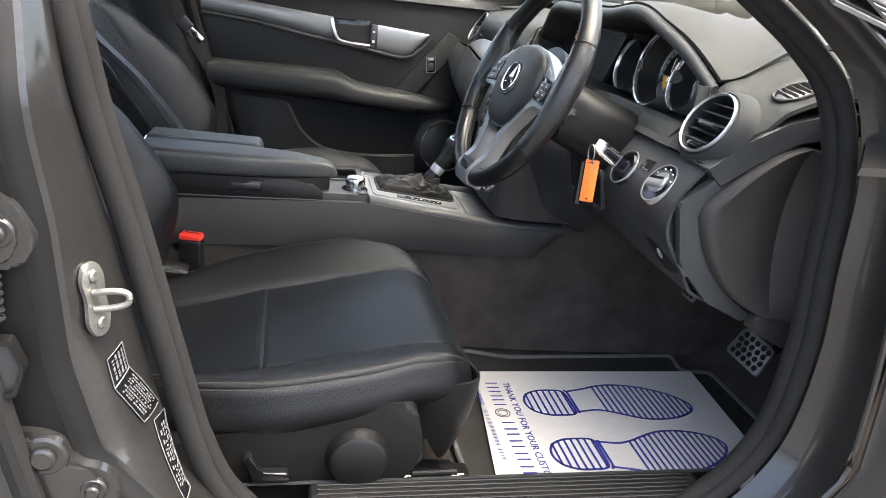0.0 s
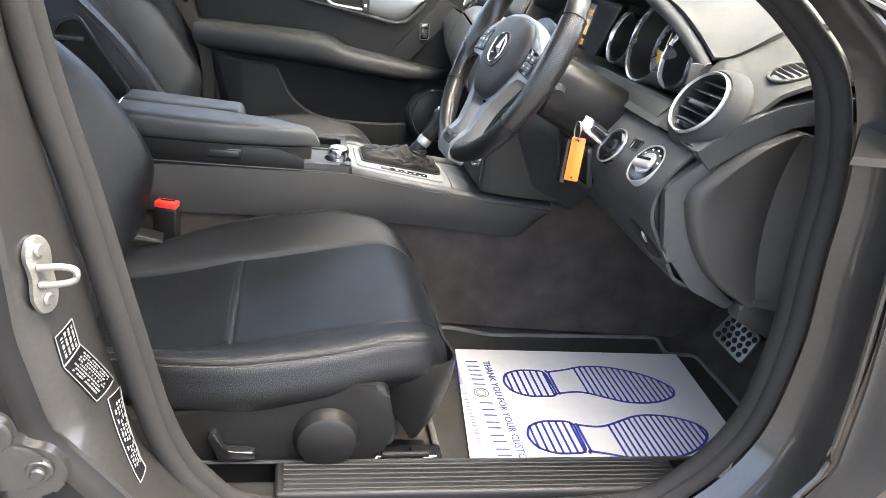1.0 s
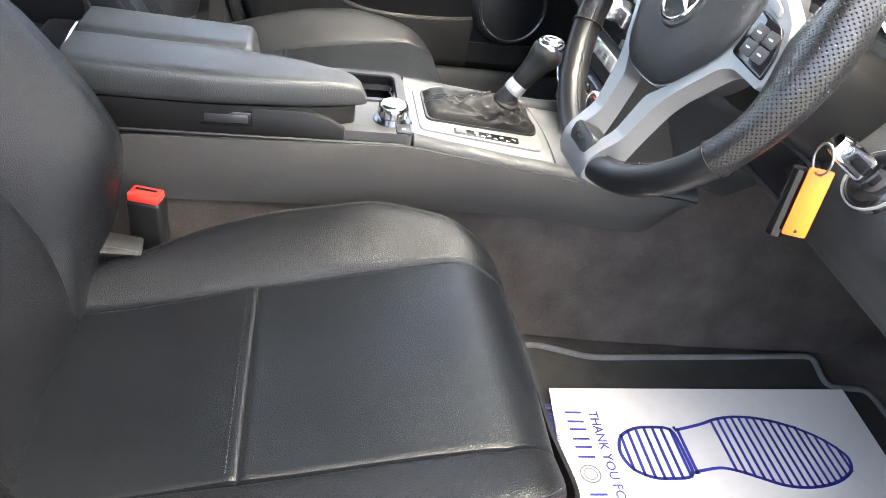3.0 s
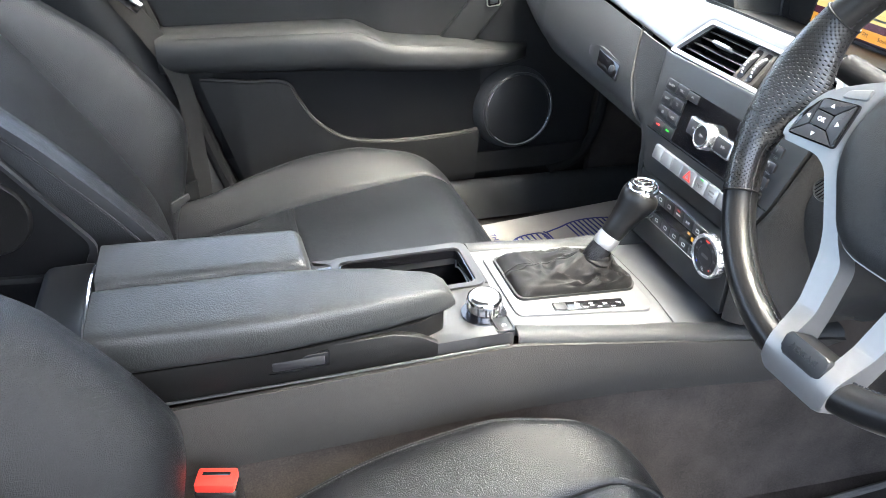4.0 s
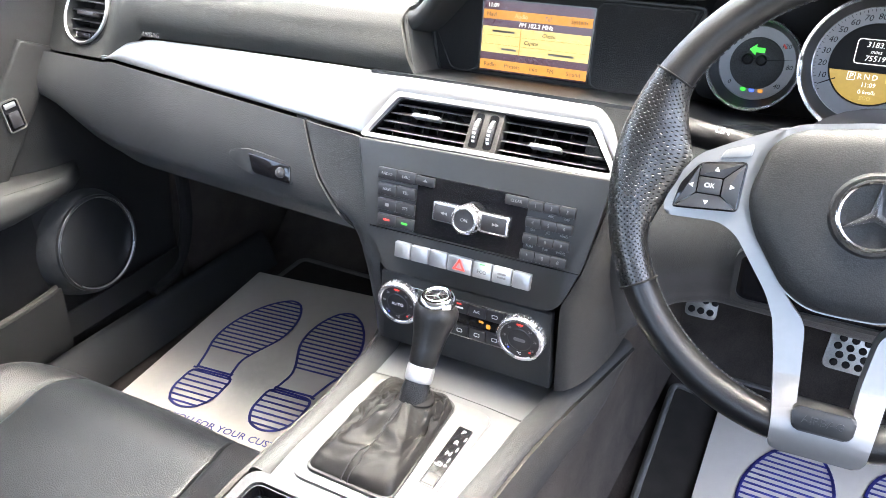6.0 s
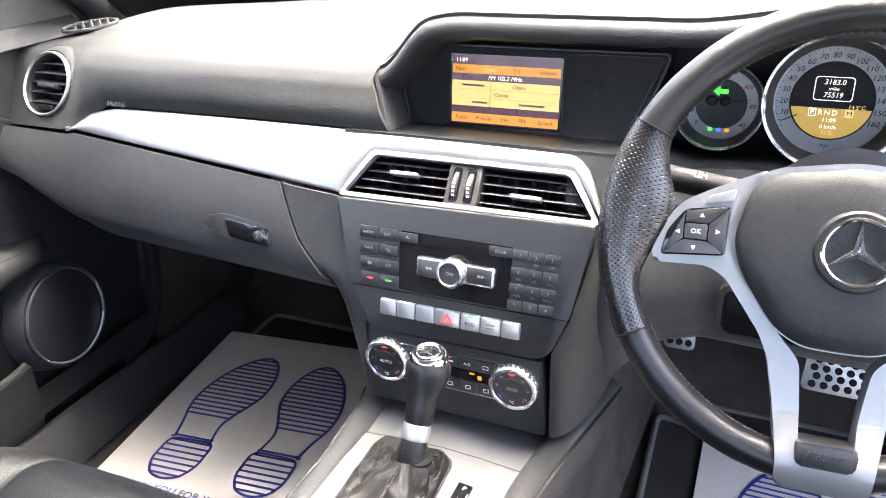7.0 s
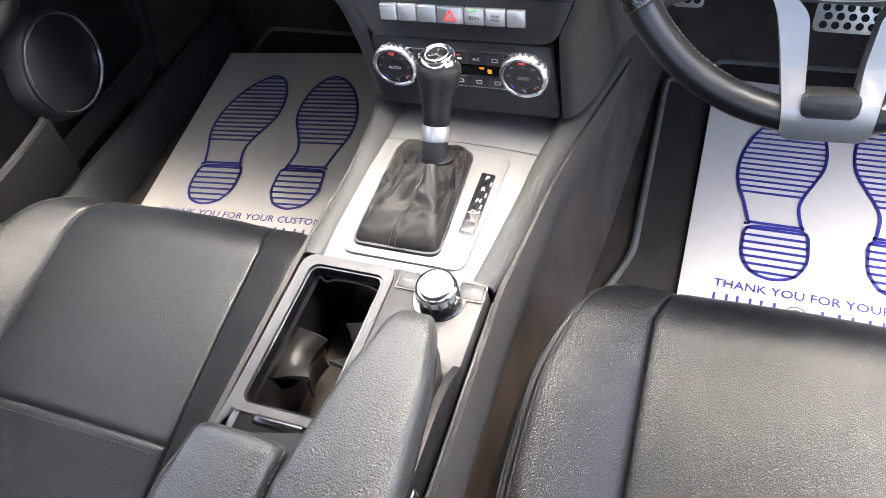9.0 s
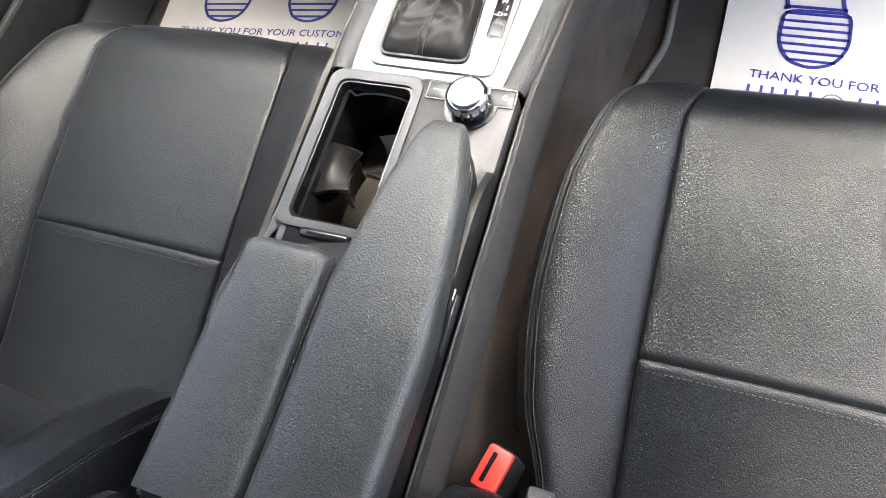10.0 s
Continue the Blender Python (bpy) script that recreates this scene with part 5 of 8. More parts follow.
def emblem(name, fr, r, parent, depth=0.003):
    """A round badge: a ring with three tapered arms, as plain bright shapes."""
    nseg = 40
    ang = [2 * math.pi * k / nseg for k in range(nseg)]
    part(name + "_ring", tube([(r * math.cos(a), r * math.sin(a), depth * 0.5) for a in ang], r * 0.075, 8, True), CHROME, parent, "bright ring", at=fr)
    for k in range(3):
        a = radians(90 + 120 * k)
        tip = Vector((math.cos(a), math.sin(a), 0)) * r * 0.97
        wl = Vector((math.cos(a + radians(60)), math.sin(a + radians(60)), 0)) * r * 0.17
        wr = Vector((math.cos(a - radians(60)), math.sin(a - radians(60)), 0)) * r * 0.17
        top = Vector((0, 0, depth))
        v = [Vector((0, 0, 0)), wl, tip, wr, top, tip + Vector((0, 0, depth * 0.3))]
        f = [(1, 2, 5, 4), (4, 5, 2, 3), (0, 3, 2, 1)]
        part(name + "_arm", (v, f), CHROME, parent, at=fr, angle=0)


console()
armrest()
gear_lever()


# ---------------------------------------------------------------- steering wheel
def perforated():
    """Black leather punched with small round holes."""
    m = mat("perforated_leather", (0.0080, 0.0080, 0.0083), 0.28, 0, 0.1, 40, rvar=0.03)
    n, l = m.node_tree.nodes, m.node_tree.links
    co = n.new("ShaderNodeTexCoord")
    xyz = n.new("ShaderNodeSeparateXYZ")
    l.new(co.outputs["Object"], xyz.inputs[0])
    def math_node(op, p, q):
        k = n.new("ShaderNodeMath")
        k.operation = op
        for i, w in enumerate((p, q)):
            if isinstance(w, (int, float)):
                k.inputs[i].default_value = w
            elif w is not None:
                l.new(w, k.inputs[i])
        return k.outputs[0]
    # rows of holes along and round the rim
    x, y, z = xyz.outputs
    away = math_node("SQRT", math_node("ADD", math_node("MULTIPLY", x, x), math_node("MULTIPLY", y, y)), None)
    along = math_node("MULTIPLY", math_node("ARCTAN2", y, x), 0.1715 / 0.0042)
    around = math_node("MULTIPLY", math_node("ARCTAN2", z, math_node("SUBTRACT", away, 0.1715)), 0.0155 / 0.0042)
    uv = n.new("ShaderNodeCombineXYZ")
    l.new(math_node("ADD", along, around), uv.inputs[0])
    l.new(math_node("SUBTRACT", along, around), uv.inputs[1])
    v = n.new("ShaderNodeTexVoronoi")
    v.voronoi_dimensions = "2D"
    v.inputs["Scale"].default_value, v.inputs["Randomness"].default_value = 1.0, 0.12
    l.new(uv.outputs[0], v.inputs["Vector"])
    r = n.new("ShaderNodeMapRange")
    r.inputs["From Min"].default_value, r.inputs["From Max"].default_value = 0.12, 0.26
    l.new(v.outputs["Distance"], r.inputs["Value"])
    bp = n.new("ShaderNodeBump")
    bp.inputs["Strength"].default_value, bp.inputs["Distance"].default_value = 0.9, 0.0015
    l.new(r.outputs[0], bp.inputs["Height"])
    b = n["Principled BSDF"]
    l.new(bp.outputs[0], b.inputs["Normal"])
    gloss = n.new("ShaderNodeMath")
    gloss.operation = "MULTIPLY"
    gloss.inputs[1].default_value = 0.55
    l.new(r.outputs[0], gloss.inputs[0])
    l.new(gloss.outputs[0], b.inputs["Specular IOR Level"])
    return m


def steering():
    sw = thing("steering_wheel", "black leather steering wheel with silver spokes and thumb grips", "steering wheel", (0.17, -0.363, 0.60))
    tilt = radians(23)
    right, up = Vector((0.06, -1, 0)), Vector((math.sin(tilt), 0, math.cos(tilt)))
    fr = frame_at(Vector((0.147, -0.358, 0.613)) - up * 0.006, right, up)      # z points to the driver
    R = 0.1715
    def rim_r(a):
        d = math.degrees(a) % 360
        flat = -0.0040 * max(0.0, math.cos(radians(d - 250))) ** 1.5
        return R - flat
    def rim_th(a):
        d = math.degrees(a) % 360
        side = min(abs(d - 10), abs(d - 170), abs(d - 370))
        return 0.0142 + 0.0022 * max(0, 1 - side / 35)
    def reach(a):
        # how far the thumb web runs in towards the spoke
        d = math.degrees(a) % 360
        off = min(abs(d - 175), abs(d - 5), abs(d - 365)) / 25
        return 0.025 * math.cos(off * math.pi / 2) ** 2 if off < 1 else 0.0
    def rim(a0, a1, n, extra=0.0):
        rings = []
        for i in range(n + 1):
            a = radians(a0 + (a1 - a0) * i / n)
            c = Vector((math.cos(a), math.sin(a), 0))
            ring = []
            for k in range(20):
                q = 2 * math.pi * k / 20
                th = rim_th(a) + extra
                web = reach(a) * max(0.0, -math.cos(q)) ** 1.3 if extra > 0 else 0.0
                ring.append(c * (rim_r(a) + math.cos(q) * th - web) + Vector((0, 0, math.sin(q) * th * 1.12 - 0.10 * web)))
            rings.append(ring)
        return loft(rings)
    PERF = perforated()
    part("rim_top", rim(27, 153, 64), WHEELLEATHER, sw, "smooth black leather rim", at=fr)
    part("rim_grip", rim(153, 210, 38, 0.0008), PERF, sw, "perforated leather grip", at=fr)
    part("rim_grip", rim(-30, 27, 38, 0.0008), PERF, sw, "perforated leather grip", at=fr)
    part("rim_bottom", rim(210, 259.6, 30), WHEELLEATHER, sw, "smooth black leather rim", at=fr)
    part("rim_bottom", rim(280.4, 330, 30), WHEELLEATHER, sw, "smooth black leather rim", at=fr)
    part("rim_base", rim(259.4, 280.6, 16, -0.009), WHEELLEATHER, sw, at=fr)
    # seams
    for a in (27, 153, 210, -30):
        q = radians(a)
        c = Vector((math.cos(q), math.sin(q), 0))
        th = rim_th(q) + 0.0012
        ring = [c * (rim_r(q) + math.cos(t) * th) + Vector((0, 0, math.sin(t) * th * 1.12)) for t in steps(0, 6.2832 * 23 / 24, 23)]
        part("seam", tube(ring, 0.0009, 6, True), BLACKMATTE, sw, at=fr)
    for a0, a1 in ((210, 259), (281, 330), (194, 210), (-30, -14), (27, 153)):
        line = []
        for i in range(30):
            a = radians(a0 + (a1 - a0) * i / 29)
            c = Vector((math.cos(a), math.sin(a), 0))
            line.append(c * (rim_r(a) - rim_th(a) - 0.0006 - reach(a)) + Vector((0, 0, 0.004)))
        ob = stitches("stitching", line, sw, 0.0048, 0.0012, DARKSTITCH)
        ob.matrix_basis = fr
    # airbag cover
    half = [(0.0, 0.0585), (0.058, 0.050), (0.075, 0.036), (0.084, -0.003), (0.076, -0.029), (0.046, -0.070), (0.026, -0.081), (0.0, -0.082)]
    pad = half + [(-x, y) for x, y in half[-2:0:-1]]
    out = rounded(pad[::-1], 0.014, 5)
    rings = []
    for f, z in ((1.0, -0.030), (1.0, 0.001), (0.985, 0.007), (0.94, 0.011), (0.80, 0.0145), (0.55, 0.0165), (0.3, 0.0172), (0.02, 0.0172)):
        rings.append([Vector((x * f, -0.01 + (y + 0.01) * f, z)) for x, y in out])
    pd = part("airbag_cover", loft(rings), PADSKIN, sw, "grained black airbag cover", at=fr)
    bx = Matrix.Translation((0.002, -0.004, 0))
    part("badge_dish", lathe([(0.0, 0.0172), (0.0255, 0.0172), (0.0285, 0.0186), (0.0305, 0.0172), (0.0315, 0.015)], 40), PADSKIN, pd, at=fr @ bx)
    emblem("badge", fr @ bx @ Matrix.Translation((0, 0, 0.0184)), 0.0242, pd, 0.005)
    hm = [(0.0055 * math.cos(a), 0.0028 * math.sin(a)) for a in steps(0, 6.2832 * 15 / 16, 15)]
    part("horn_mark", ring_plate(hm, [(x * 0.8, y * 0.7) for x, y in hm], 0.0, 0.0006), BUTTON, pd, at=fr @ Matrix.Translation((-0.052, 0.031, 0.0125)) @ pose(0, 0, 0, 0, 0, 8))
    # silver frame round the upper part of the cover
    def trim_out(y):
        return 1.008 + 0.045 * min(1.0, max(0.0, (y + 0.040) / 0.030))
    part("cover_frame", ring_plate([(x * trim_out(y), -0.01 + (y + 0.01) * trim_out(y)) for x, y in out], [(x * 0.99, -0.01 + (y + 0.01) * 0.99) for x, y in out], -0.016, 0.004), WHEELSILVER, sw, "thin silver frame", at=fr)
    D = -0.0065
    for s in (1, -1):
        kp = [(0.087, 0.021), (0.121, 0.016), (0.133, -0.002), (0.137, -0.022), (0.088, -0.018)]
        kp = [(s * x, y) for x, y in (kp[::-1] if s > 0 else kp)]
        pdk = part("key_pad", prism(rounded(kp, 0.004, 3), 0.009 + D, 0.0135 + D, 0.0012), GLOSS, sw, at=fr)
        cx, cy = s * 0.1115, -0.001
        if s < 0:
            part("ok_key", prism(round_rect(0.0170, 0.0122, 0.0008, 2, cx, cy), 0.0131 + D, 0.0147 + D, 0.0004), BUTTON, pdk, at=fr)
            letters("marking", "OK", 0.0054, fr @ Matrix.Translation((cx, cy, 0.0148 + D)), WHITEINK, pdk)
            edge = [Vector((-0.0885, 0.0198)), Vector((-0.1205, 0.0150)), Vector((-0.1360, -0.0208)), Vector((-0.0895, -0.0170))]
            core = [Vector((cx + 0.0092, cy + 0.0068)), Vector((cx - 0.0092, cy + 0.0068)), Vector((cx - 0.0092, cy - 0.0068)), Vector((cx + 0.0092, cy - 0.0068))]
            for k, (dx, dy) in enumerate(((0, 1), (-1, 0), (0, -1), (1, 0))):
                quad = [edge[k], edge[(k + 1) % 4], core[(k + 1) % 4], core[k]]
                mid = sum(quad, Vector((0, 0))) / 4
                quad = [mid + (q - mid) * 0.955 for q in quad]
                part("arrow_key", prism(rounded([tuple(q) for q in quad], 0.0008, 2), 0.0131 + D, 0.0147 + D, 0.0004), BUTTON, pdk, at=fr)
                tip = Vector((dx, dy)) * 0.0024
                nrm = Vector((-tip.y, tip.x)) * 0.8
                t3 = [mid + tip, mid - tip * 0.4 + nrm, mid - tip * 0.4 - nrm]
                part("arrow_mark", prism([tuple(q) for q in t3], 0.0147 + D, 0.0150 + D), WHITEINK, pdk, at=fr, angle=0)
        else:
            for k in range(4):
                x, y = cx + (0.0085 if k % 2 else -0.0085), cy + (0.0066 if k < 2 else -0.0066)
                part("phone_key", prism(round_rect(0.0155, 0.012, 0.002, 3, x, y), 0.0131 + D, 0.0147 + D, 0.0006), BUTTON, pdk, at=fr)
                part("key_mark", prism(round_rect(0.005, 0.0012, 0.0004, 2, x, y), 0.0147 + D, 0.0151 + D), WHITEINK, pdk, at=fr, angle=0)
        tp = [(0.085, 0.0350), (0.105, 0.0275), (0.108, 0.0205), (0.086, 0.0250)]
        tp = [(s * x, y) for x, y in (tp[::-1] if s > 0 else tp)]
        part("top_key", prism(rounded(tp, 0.002, 2), 0.009 + D, 0.0132 + D, 0.001), WHEELSILVER, sw, at=fr)
    # one forked frame: two side arms that run down into the foot of the lower spoke
    side = [(0.062, 0.0525), (0.100, 0.035), (0.124, 0.022), (0.136, 0.004), (0.1435, -0.020), (0.1405, -0.0285), (0.100, -0.0270), (0.0860, -0.0345), (0.0565, -0.0745), (0.0480, -0.092), (0.0405, -0.125), (0.0345, -0.165), (0.0330, -0.1905)]
    inner = [(0.0190, -0.160), (0.0205, -0.130), (0.0250, -0.092), (0.0420, -0.074), (0.0715, -0.0315), (0.080, -0.004), (0.073, 0.035)]
    fork = side + [(-x, y) for x, y in side[::-1]] + [(-x, y) for x, y in inner[::-1]] + inner
    bm = prism(rounded(fork[::-1], 0.007, 4), -0.016, 0.0105 + D, 0.003, 3)
    bmesh.ops.triangulate(bm, faces=bm.faces[:])
    for k in range(13):
        bmesh.ops.bisect_plane(bm, geom=bm.verts[:] + bm.edges[:] + bm.faces[:], plane_co=(0, -0.128 - 0.005 * k, 0), plane_no=(0, 1, 0))
    for v in bm.verts:
        if v.co.z > -0.010:
            k = min(1.0, max(0.0, (-0.128 - v.co.y) / 0.040))
            e = min(1.0, max(0.0, (-0.168 - v.co.y) / 0.0225))
            v.co.z += 0.0130 * k * k * (3 - 2 * k) - 0.006 * e * e
    part("spoke_frame", bm, WHEELSILVER, sw, "satin silver forked spoke frame", at=fr)
    ab = part("airbag_tab", prism(rounded([(-0.0205, -0.169), (0.0205, -0.169), (0.0220, -0.150), (-0.0220, -0.150)], 0.005, 4), -0.006, 0.0250 + D, 0.002), PANEL, sw, "dark tab with raised lettering", at=fr)
    letters("embossing", "AIRBAG", 0.0082, fr @ Matrix.Translation((0, -0.1595, 0.0251 + D)), PANEL, ab, depth=0.0006)
    hub = part("hub_back", lathe([(0.0, -0.03), (0.075, -0.03), (0.070, -0.055), (0.055, -0.060)], 32), BUTTON, sw, at=fr)
    # column shroud behind
    col = thing("steering_column", "black steering column shroud with stalks", "steering column", (0.25, -0.363, 0.56))
    ax = Vector((-math.cos(tilt), 0, math.sin(tilt)))
    rings = []
    for k in range(9):
        u = k / 8
        c = Vector((0.147, -0.358, 0.607)) - ax * (0.055 + 0.20 * u) - Vector((0, 0, 0.012))
        rings.append([c + Vector((0, math.copysign(abs(math.cos(q)) ** 0.6, math.cos(q)) * (0.070 + 0.010 * u), math.copysign(abs(math.sin(q)) ** 0.6, math.sin(q)) * (0.054 + 0.010 * u))) for q in steps(0, 6.2832 * 31 / 32, 31)])
    part("shroud", loft(rings), SEATPLASTIC, col)
    def stalk(nm, pts, r, lab):
        s_ = part(nm, tube(curve(pts, 6), r, 14), BLACKMATTE, col, lab)
        return s_
    s1 = stalk("control_stalk", [(0.225, -0.300, 0.604), (0.222, -0.255, 0.611), (0.218, -0.210, 0.618), (0.216, -0.172, 0.624)], lambda u: 0.0115 + 0.0012 * (u > 0.72), "black cruise control stalk")
    letters("marking", "LIM", 0.008, frame_at((0.2130, -0.240, 0.6245), (0.1, -1, -0.16), (0.75, 0, 0.66)), WHITEINK, s1)
    stalk("shift_paddle", [(0.205, -0.275, 0.572), (0.192, -0.235, 0.570), (0.188, -0.210, 0.572)], 0.011, "grey shift paddle")
    stalk("shift_paddle", [(0.205, -0.445, 0.572), (0.192, -0.470, 0.570), (0.190, -0.488, 0.569)], 0.011, "grey shift paddle")
    return sw


steering()


# ---------------------------------------------------------------- dashboard
def crest(y):
    """Height of the hood over display and dials."""
    if y < -0.33:
        return 0.742 - 1.966 * (y + 0.33) ** 2
    return soft(y, (-0.33, 0.742), (-0.20, 0.728), (0.03, 0.728), (0.07, 0.722), (0.140, 0.664))


def trim_low(y):
    if y > 0.152:
        return 0.545 + 0.055 * (y - 0.152)
    if y > 0.122:
        return lerp(y, (0.122, 0.586), (0.152, 0.545))
    if y > -0.112:
        return 0.586
    return lerp(y, (-0.150, 0.549), (-0.112, 0.586))


def trim_high(y):
    return soft(y, (-0.152, 0.556), (-0.128, 0.590), (-0.105, 0.603), (0.11, 0.605), (0.52, 0.600), (0.575, 0.592), (0.614, 0.5715))


def trim_x(y, z):
    return 0.245 + 0.80 * (z - 0.545) + 0.035 * max(0, y - 0.15)


def slat_vent(parent, o, fr, r, nm):
    """A round outlet: bright ring, deep cup, horizontal slats and a thumb slider."""
    v = part(nm, lathe([(r * 1.16, -0.012), (r * 1.12, 0.0), (r * 1.06, 0.004), (r, 0.003), (r * 0.97, -0.004), (r * 0.95, -0.035), (0.0, -0.040)], 48), PANEL, parent, "round air outlet", at=fr)
    part("outlet_ring", lathe([(r * 1.10, -0.004), (r * 1.09, 0.0045), (r * 1.05, 0.0062), (r * 1.01, 0.004), (r * 1.0, -0.003)], 48), KEYSILVER, v, "bright ring", at=fr)
    for k in range(5):
        y = r * (-0.62 + 0.33 * k)
        w = math.sqrt(max(0.0, (r * 0.96) ** 2 - y * y))
        part("slat", box(-w, w, -0.0008, 0.0008, -0.020, 0.0, 0.0006, 1), BUTTON, v, at=fr @ Matrix.Translation((0, y, -0.003)) @ pose(0, 0, 0, 24, 0, 0))
    part("slider", box(-r * 0.42, r * 0.42, -0.0028, 0.0028, -0.012, 0.005, 0.0012, 2), BUTTON, v, at=fr @ Matrix.Translation((0, -r * 0.05, 0)))
    part("thumbwheel", box(-r * 0.38, r * 0.38, -0.004, 0.004, -0.012, 0.001, 0.0012, 2), GLOSS, v, at=fr @ Matrix.Translation((0, -r * 0.78, 0)))
    return v


def bored(skin, o):
    """Opens a round hole for an outlet at o in a skin."""
    verts, faces = skin
    o = Vector(o)
    return verts, [f for f in faces if (sum((Vector(verts[i]) for i in f), Vector()) / len(f) - o).length > 0.047]


def dashboard():
    da = thing("dashboard", "charcoal dashboard with silver trim strip and round outlets", "dashboard", (0.4, 0, 0.5))
    # top pad out to the windscreen, one skin with the airbag face on the passenger side
    def reach(x, y):
        return x if x < 0.40 else 0.40 + (x - 0.40) * (0.80 - 0.28 * (y / 0.74) ** 2 - 0.38) / 0.55
    def face_foot(y):
        zb = trim_high(min(y, 0.52)) + 0.001 if y < 0.56 else lerp(y, (0.56, 0.596), (0.614, 0.573), (0.755, 0.566))
        return trim_x(y, zb) + 0.003, zb
    def skin(y):
        xb, zb = face_foot(y)
        e = 0.045 * max(0, (y - 0.61) / 0.14) ** 2
        w = soft(y, (0.575, 0.0), (0.64, 1.0))
        pts = [(xb, zb, 0), ((xb + 0.305) / 2 - 0.004, (zb + 0.643 - e) / 2, 0), (0.306, 0.643 - e * 0.8, 0), (0.317, 0.659 - e, 0), (0.342, 0.671 - e, 0), (0.42, 0.684 - e, 0), (0.60, 0.695 - e, 0), (0.80, 0.690 - e, 0), (0.95, 0.675 - e, 0)]
        side = [(0.288, 0.566), (0.304, 0.594), (0.322, 0.625), (0.339, 0.650), (0.360, 0.664), (0.42, 0.682 - e * 0.5), (0.60, 0.690 - e), (0.80, 0.690 - e), (0.95, 0.675 - e)]
        pts = [(a + (c - a) * w, b + (d - b) * w, 0) for (a, b, _), (c, d) in zip(pts, side)]
        return [(reach(p.x, y), p.y) for p in curve(pts, 5)]
    count = len(skin(0.3))
    def pad(u, j):
        inner = 0.112 + 0.026 * min(1.0, j / 15)
        y = 0.755 + (inner - 0.755) * u
        x, z = skin(y)[j]
        return x, y, z
    part("top_pad", bored(sheet(pad, steps(0, 1, 90), list(range(count)), 0.006), (0.3197, 0.6758, 0.620)), DASHTOP, da, "grey grained dash top and airbag pad")
    def lip_x(y):
        return lerp(y, (-0.60, 0.352), (-0.25, 0.346), (-0.155, 0.290), (0.165, 0.290))
    def hood_x(y):
        return 0.338 + lerp(-y, (0.42, 0.0), (0.56, 0.045))
    def top(k, y):
        hood = max(0.0, crest(y) - 0.672)
        x = hood_x(y) + (0.95 - hood_x(y)) * k
        fade = soft(x, (0.34, 1.0), (0.55, 0.55), (0.80, 0.0))
        base = soft(x, (0.34, 0.672), (0.36, 0.676), (0.60, 0.692), (0.95, 0.675))
        low = min(0.0, crest(y) - 0.672) * soft(x, (0.38, 1), (0.60, 0))
        rise = 0.030 * soft(-y, (0.08, 0.0), (0.38, 1.0)) * soft(x, (0.45, 0.0), (0.78, 1.0))
        return reach(x, y), y, base + hood * fade + low + rise
    part("top_pad", sheet(top, [0, 0.012, 0.03] + steps(0.06, 1, 26), steps(0.138, -0.55, 60), 0.006), DASHTOP, da, "grey grained dash top")
    def outer(y, j):
        q = soft(-y, (0.55, 0.0), (0.595, 1.0))
        w = soft(-y, (0.575, 0.0), (0.658, 1.0))
        mid = [(0.322, 0.556), (0.337, 0.580), (0.352, 0.603), (0.368, 0.622), (0.392, 0.635), (0.43, 0.645), (0.48, 0.655), (0.62, 0.676), (0.80, 0.684), (0.95, 0.675)]
        end = [(0.322, 0.550), (0.336, 0.560), (0.350, 0.573), (0.372, 0.592), (0.396, 0.608), (0.43, 0.622), (0.48, 0.636), (0.62, 0.655), (0.80, 0.66), (0.95, 0.65)]
        pts = []
        for (xm, zm), (xe, ze) in zip(mid, end):
            if xm > 0.38:
                zt = soft(xm, (0.34, 0.672), (0.36, 0.676), (0.60, 0.692), (0.95, 0.675)) + min(0.0, crest(-0.55) - 0.672) * soft(xm, (0.38, 1), (0.60, 0))
                zt += 0.030 * soft(xm, (0.45, 0.0), (0.78, 1.0))
                zm = zt + (zm + 0.020 * soft(xm, (0.50, 0.0), (0.78, 1.0)) - zt) * q
            pts.append((xm + (xe - xm) * w, zm + (ze - zm) * w, 0))
        p = curve(pts, 5)[j]
        return reach(p.x, y), y, p.y
    part("top_pad", bored(sheet(outer, steps(-0.55, -0.660, 26), list(range(46)), 0.006), (0.3454, -0.6049, 0.6019)), DASHTOP, da, "grey grained pad round the driver's outlet")
    part("recess_end", sheet(lambda u, v: (0.350 + 0.11 * u, -0.549, 0.590 + (crest(-0.549) - 0.592) * v), steps(0, 1, 6), steps(0, 1, 6), 0.004), SOFT, da)
    letters("embossing", "AIRBAG", 0.0095, frame_at((0.2895, 0.520, 0.610), (0.02, -1, 0), (0.5, 0, 1)), SOFT, da, depth=0.0005)
    # hood lip and inner hood
    def hood(y, v):
        z0 = crest(y)
        if v <= 0.5:
            a = v / 0.5 * math.pi
            return hood_x(y) - 0.010 * math.sin(a), y, z0 - 0.010 + 0.010 * math.cos(a)
        k = (v - 0.5) / 0.5
        return hood_x(y) + (0.065 + soft(-y, (0.17, 0.0), (0.20, 0.05))) * k, y, z0 - 0.020 - 0.016 * k
    part("hood", sheet(hood, steps(0.140, -0.55, 70), steps(0, 1, 16), 0.002), SOFT, da, "dark hood over display and dials")
    # recess behind the hood
    def recess(y, z):
        return 0.402 + 0.15 * (z - 0.6) + soft(-y, (0.17, 0.0), (0.20, 0.05)), y, z
    part("recess_back", sheet(lambda y, v: recess(y, 0.550 + (crest(y) - 0.03 - 0.550) * v), steps(0.18, -0.55, 40), steps(0, 1, 6), 0.004), BLACKMATTE, da)
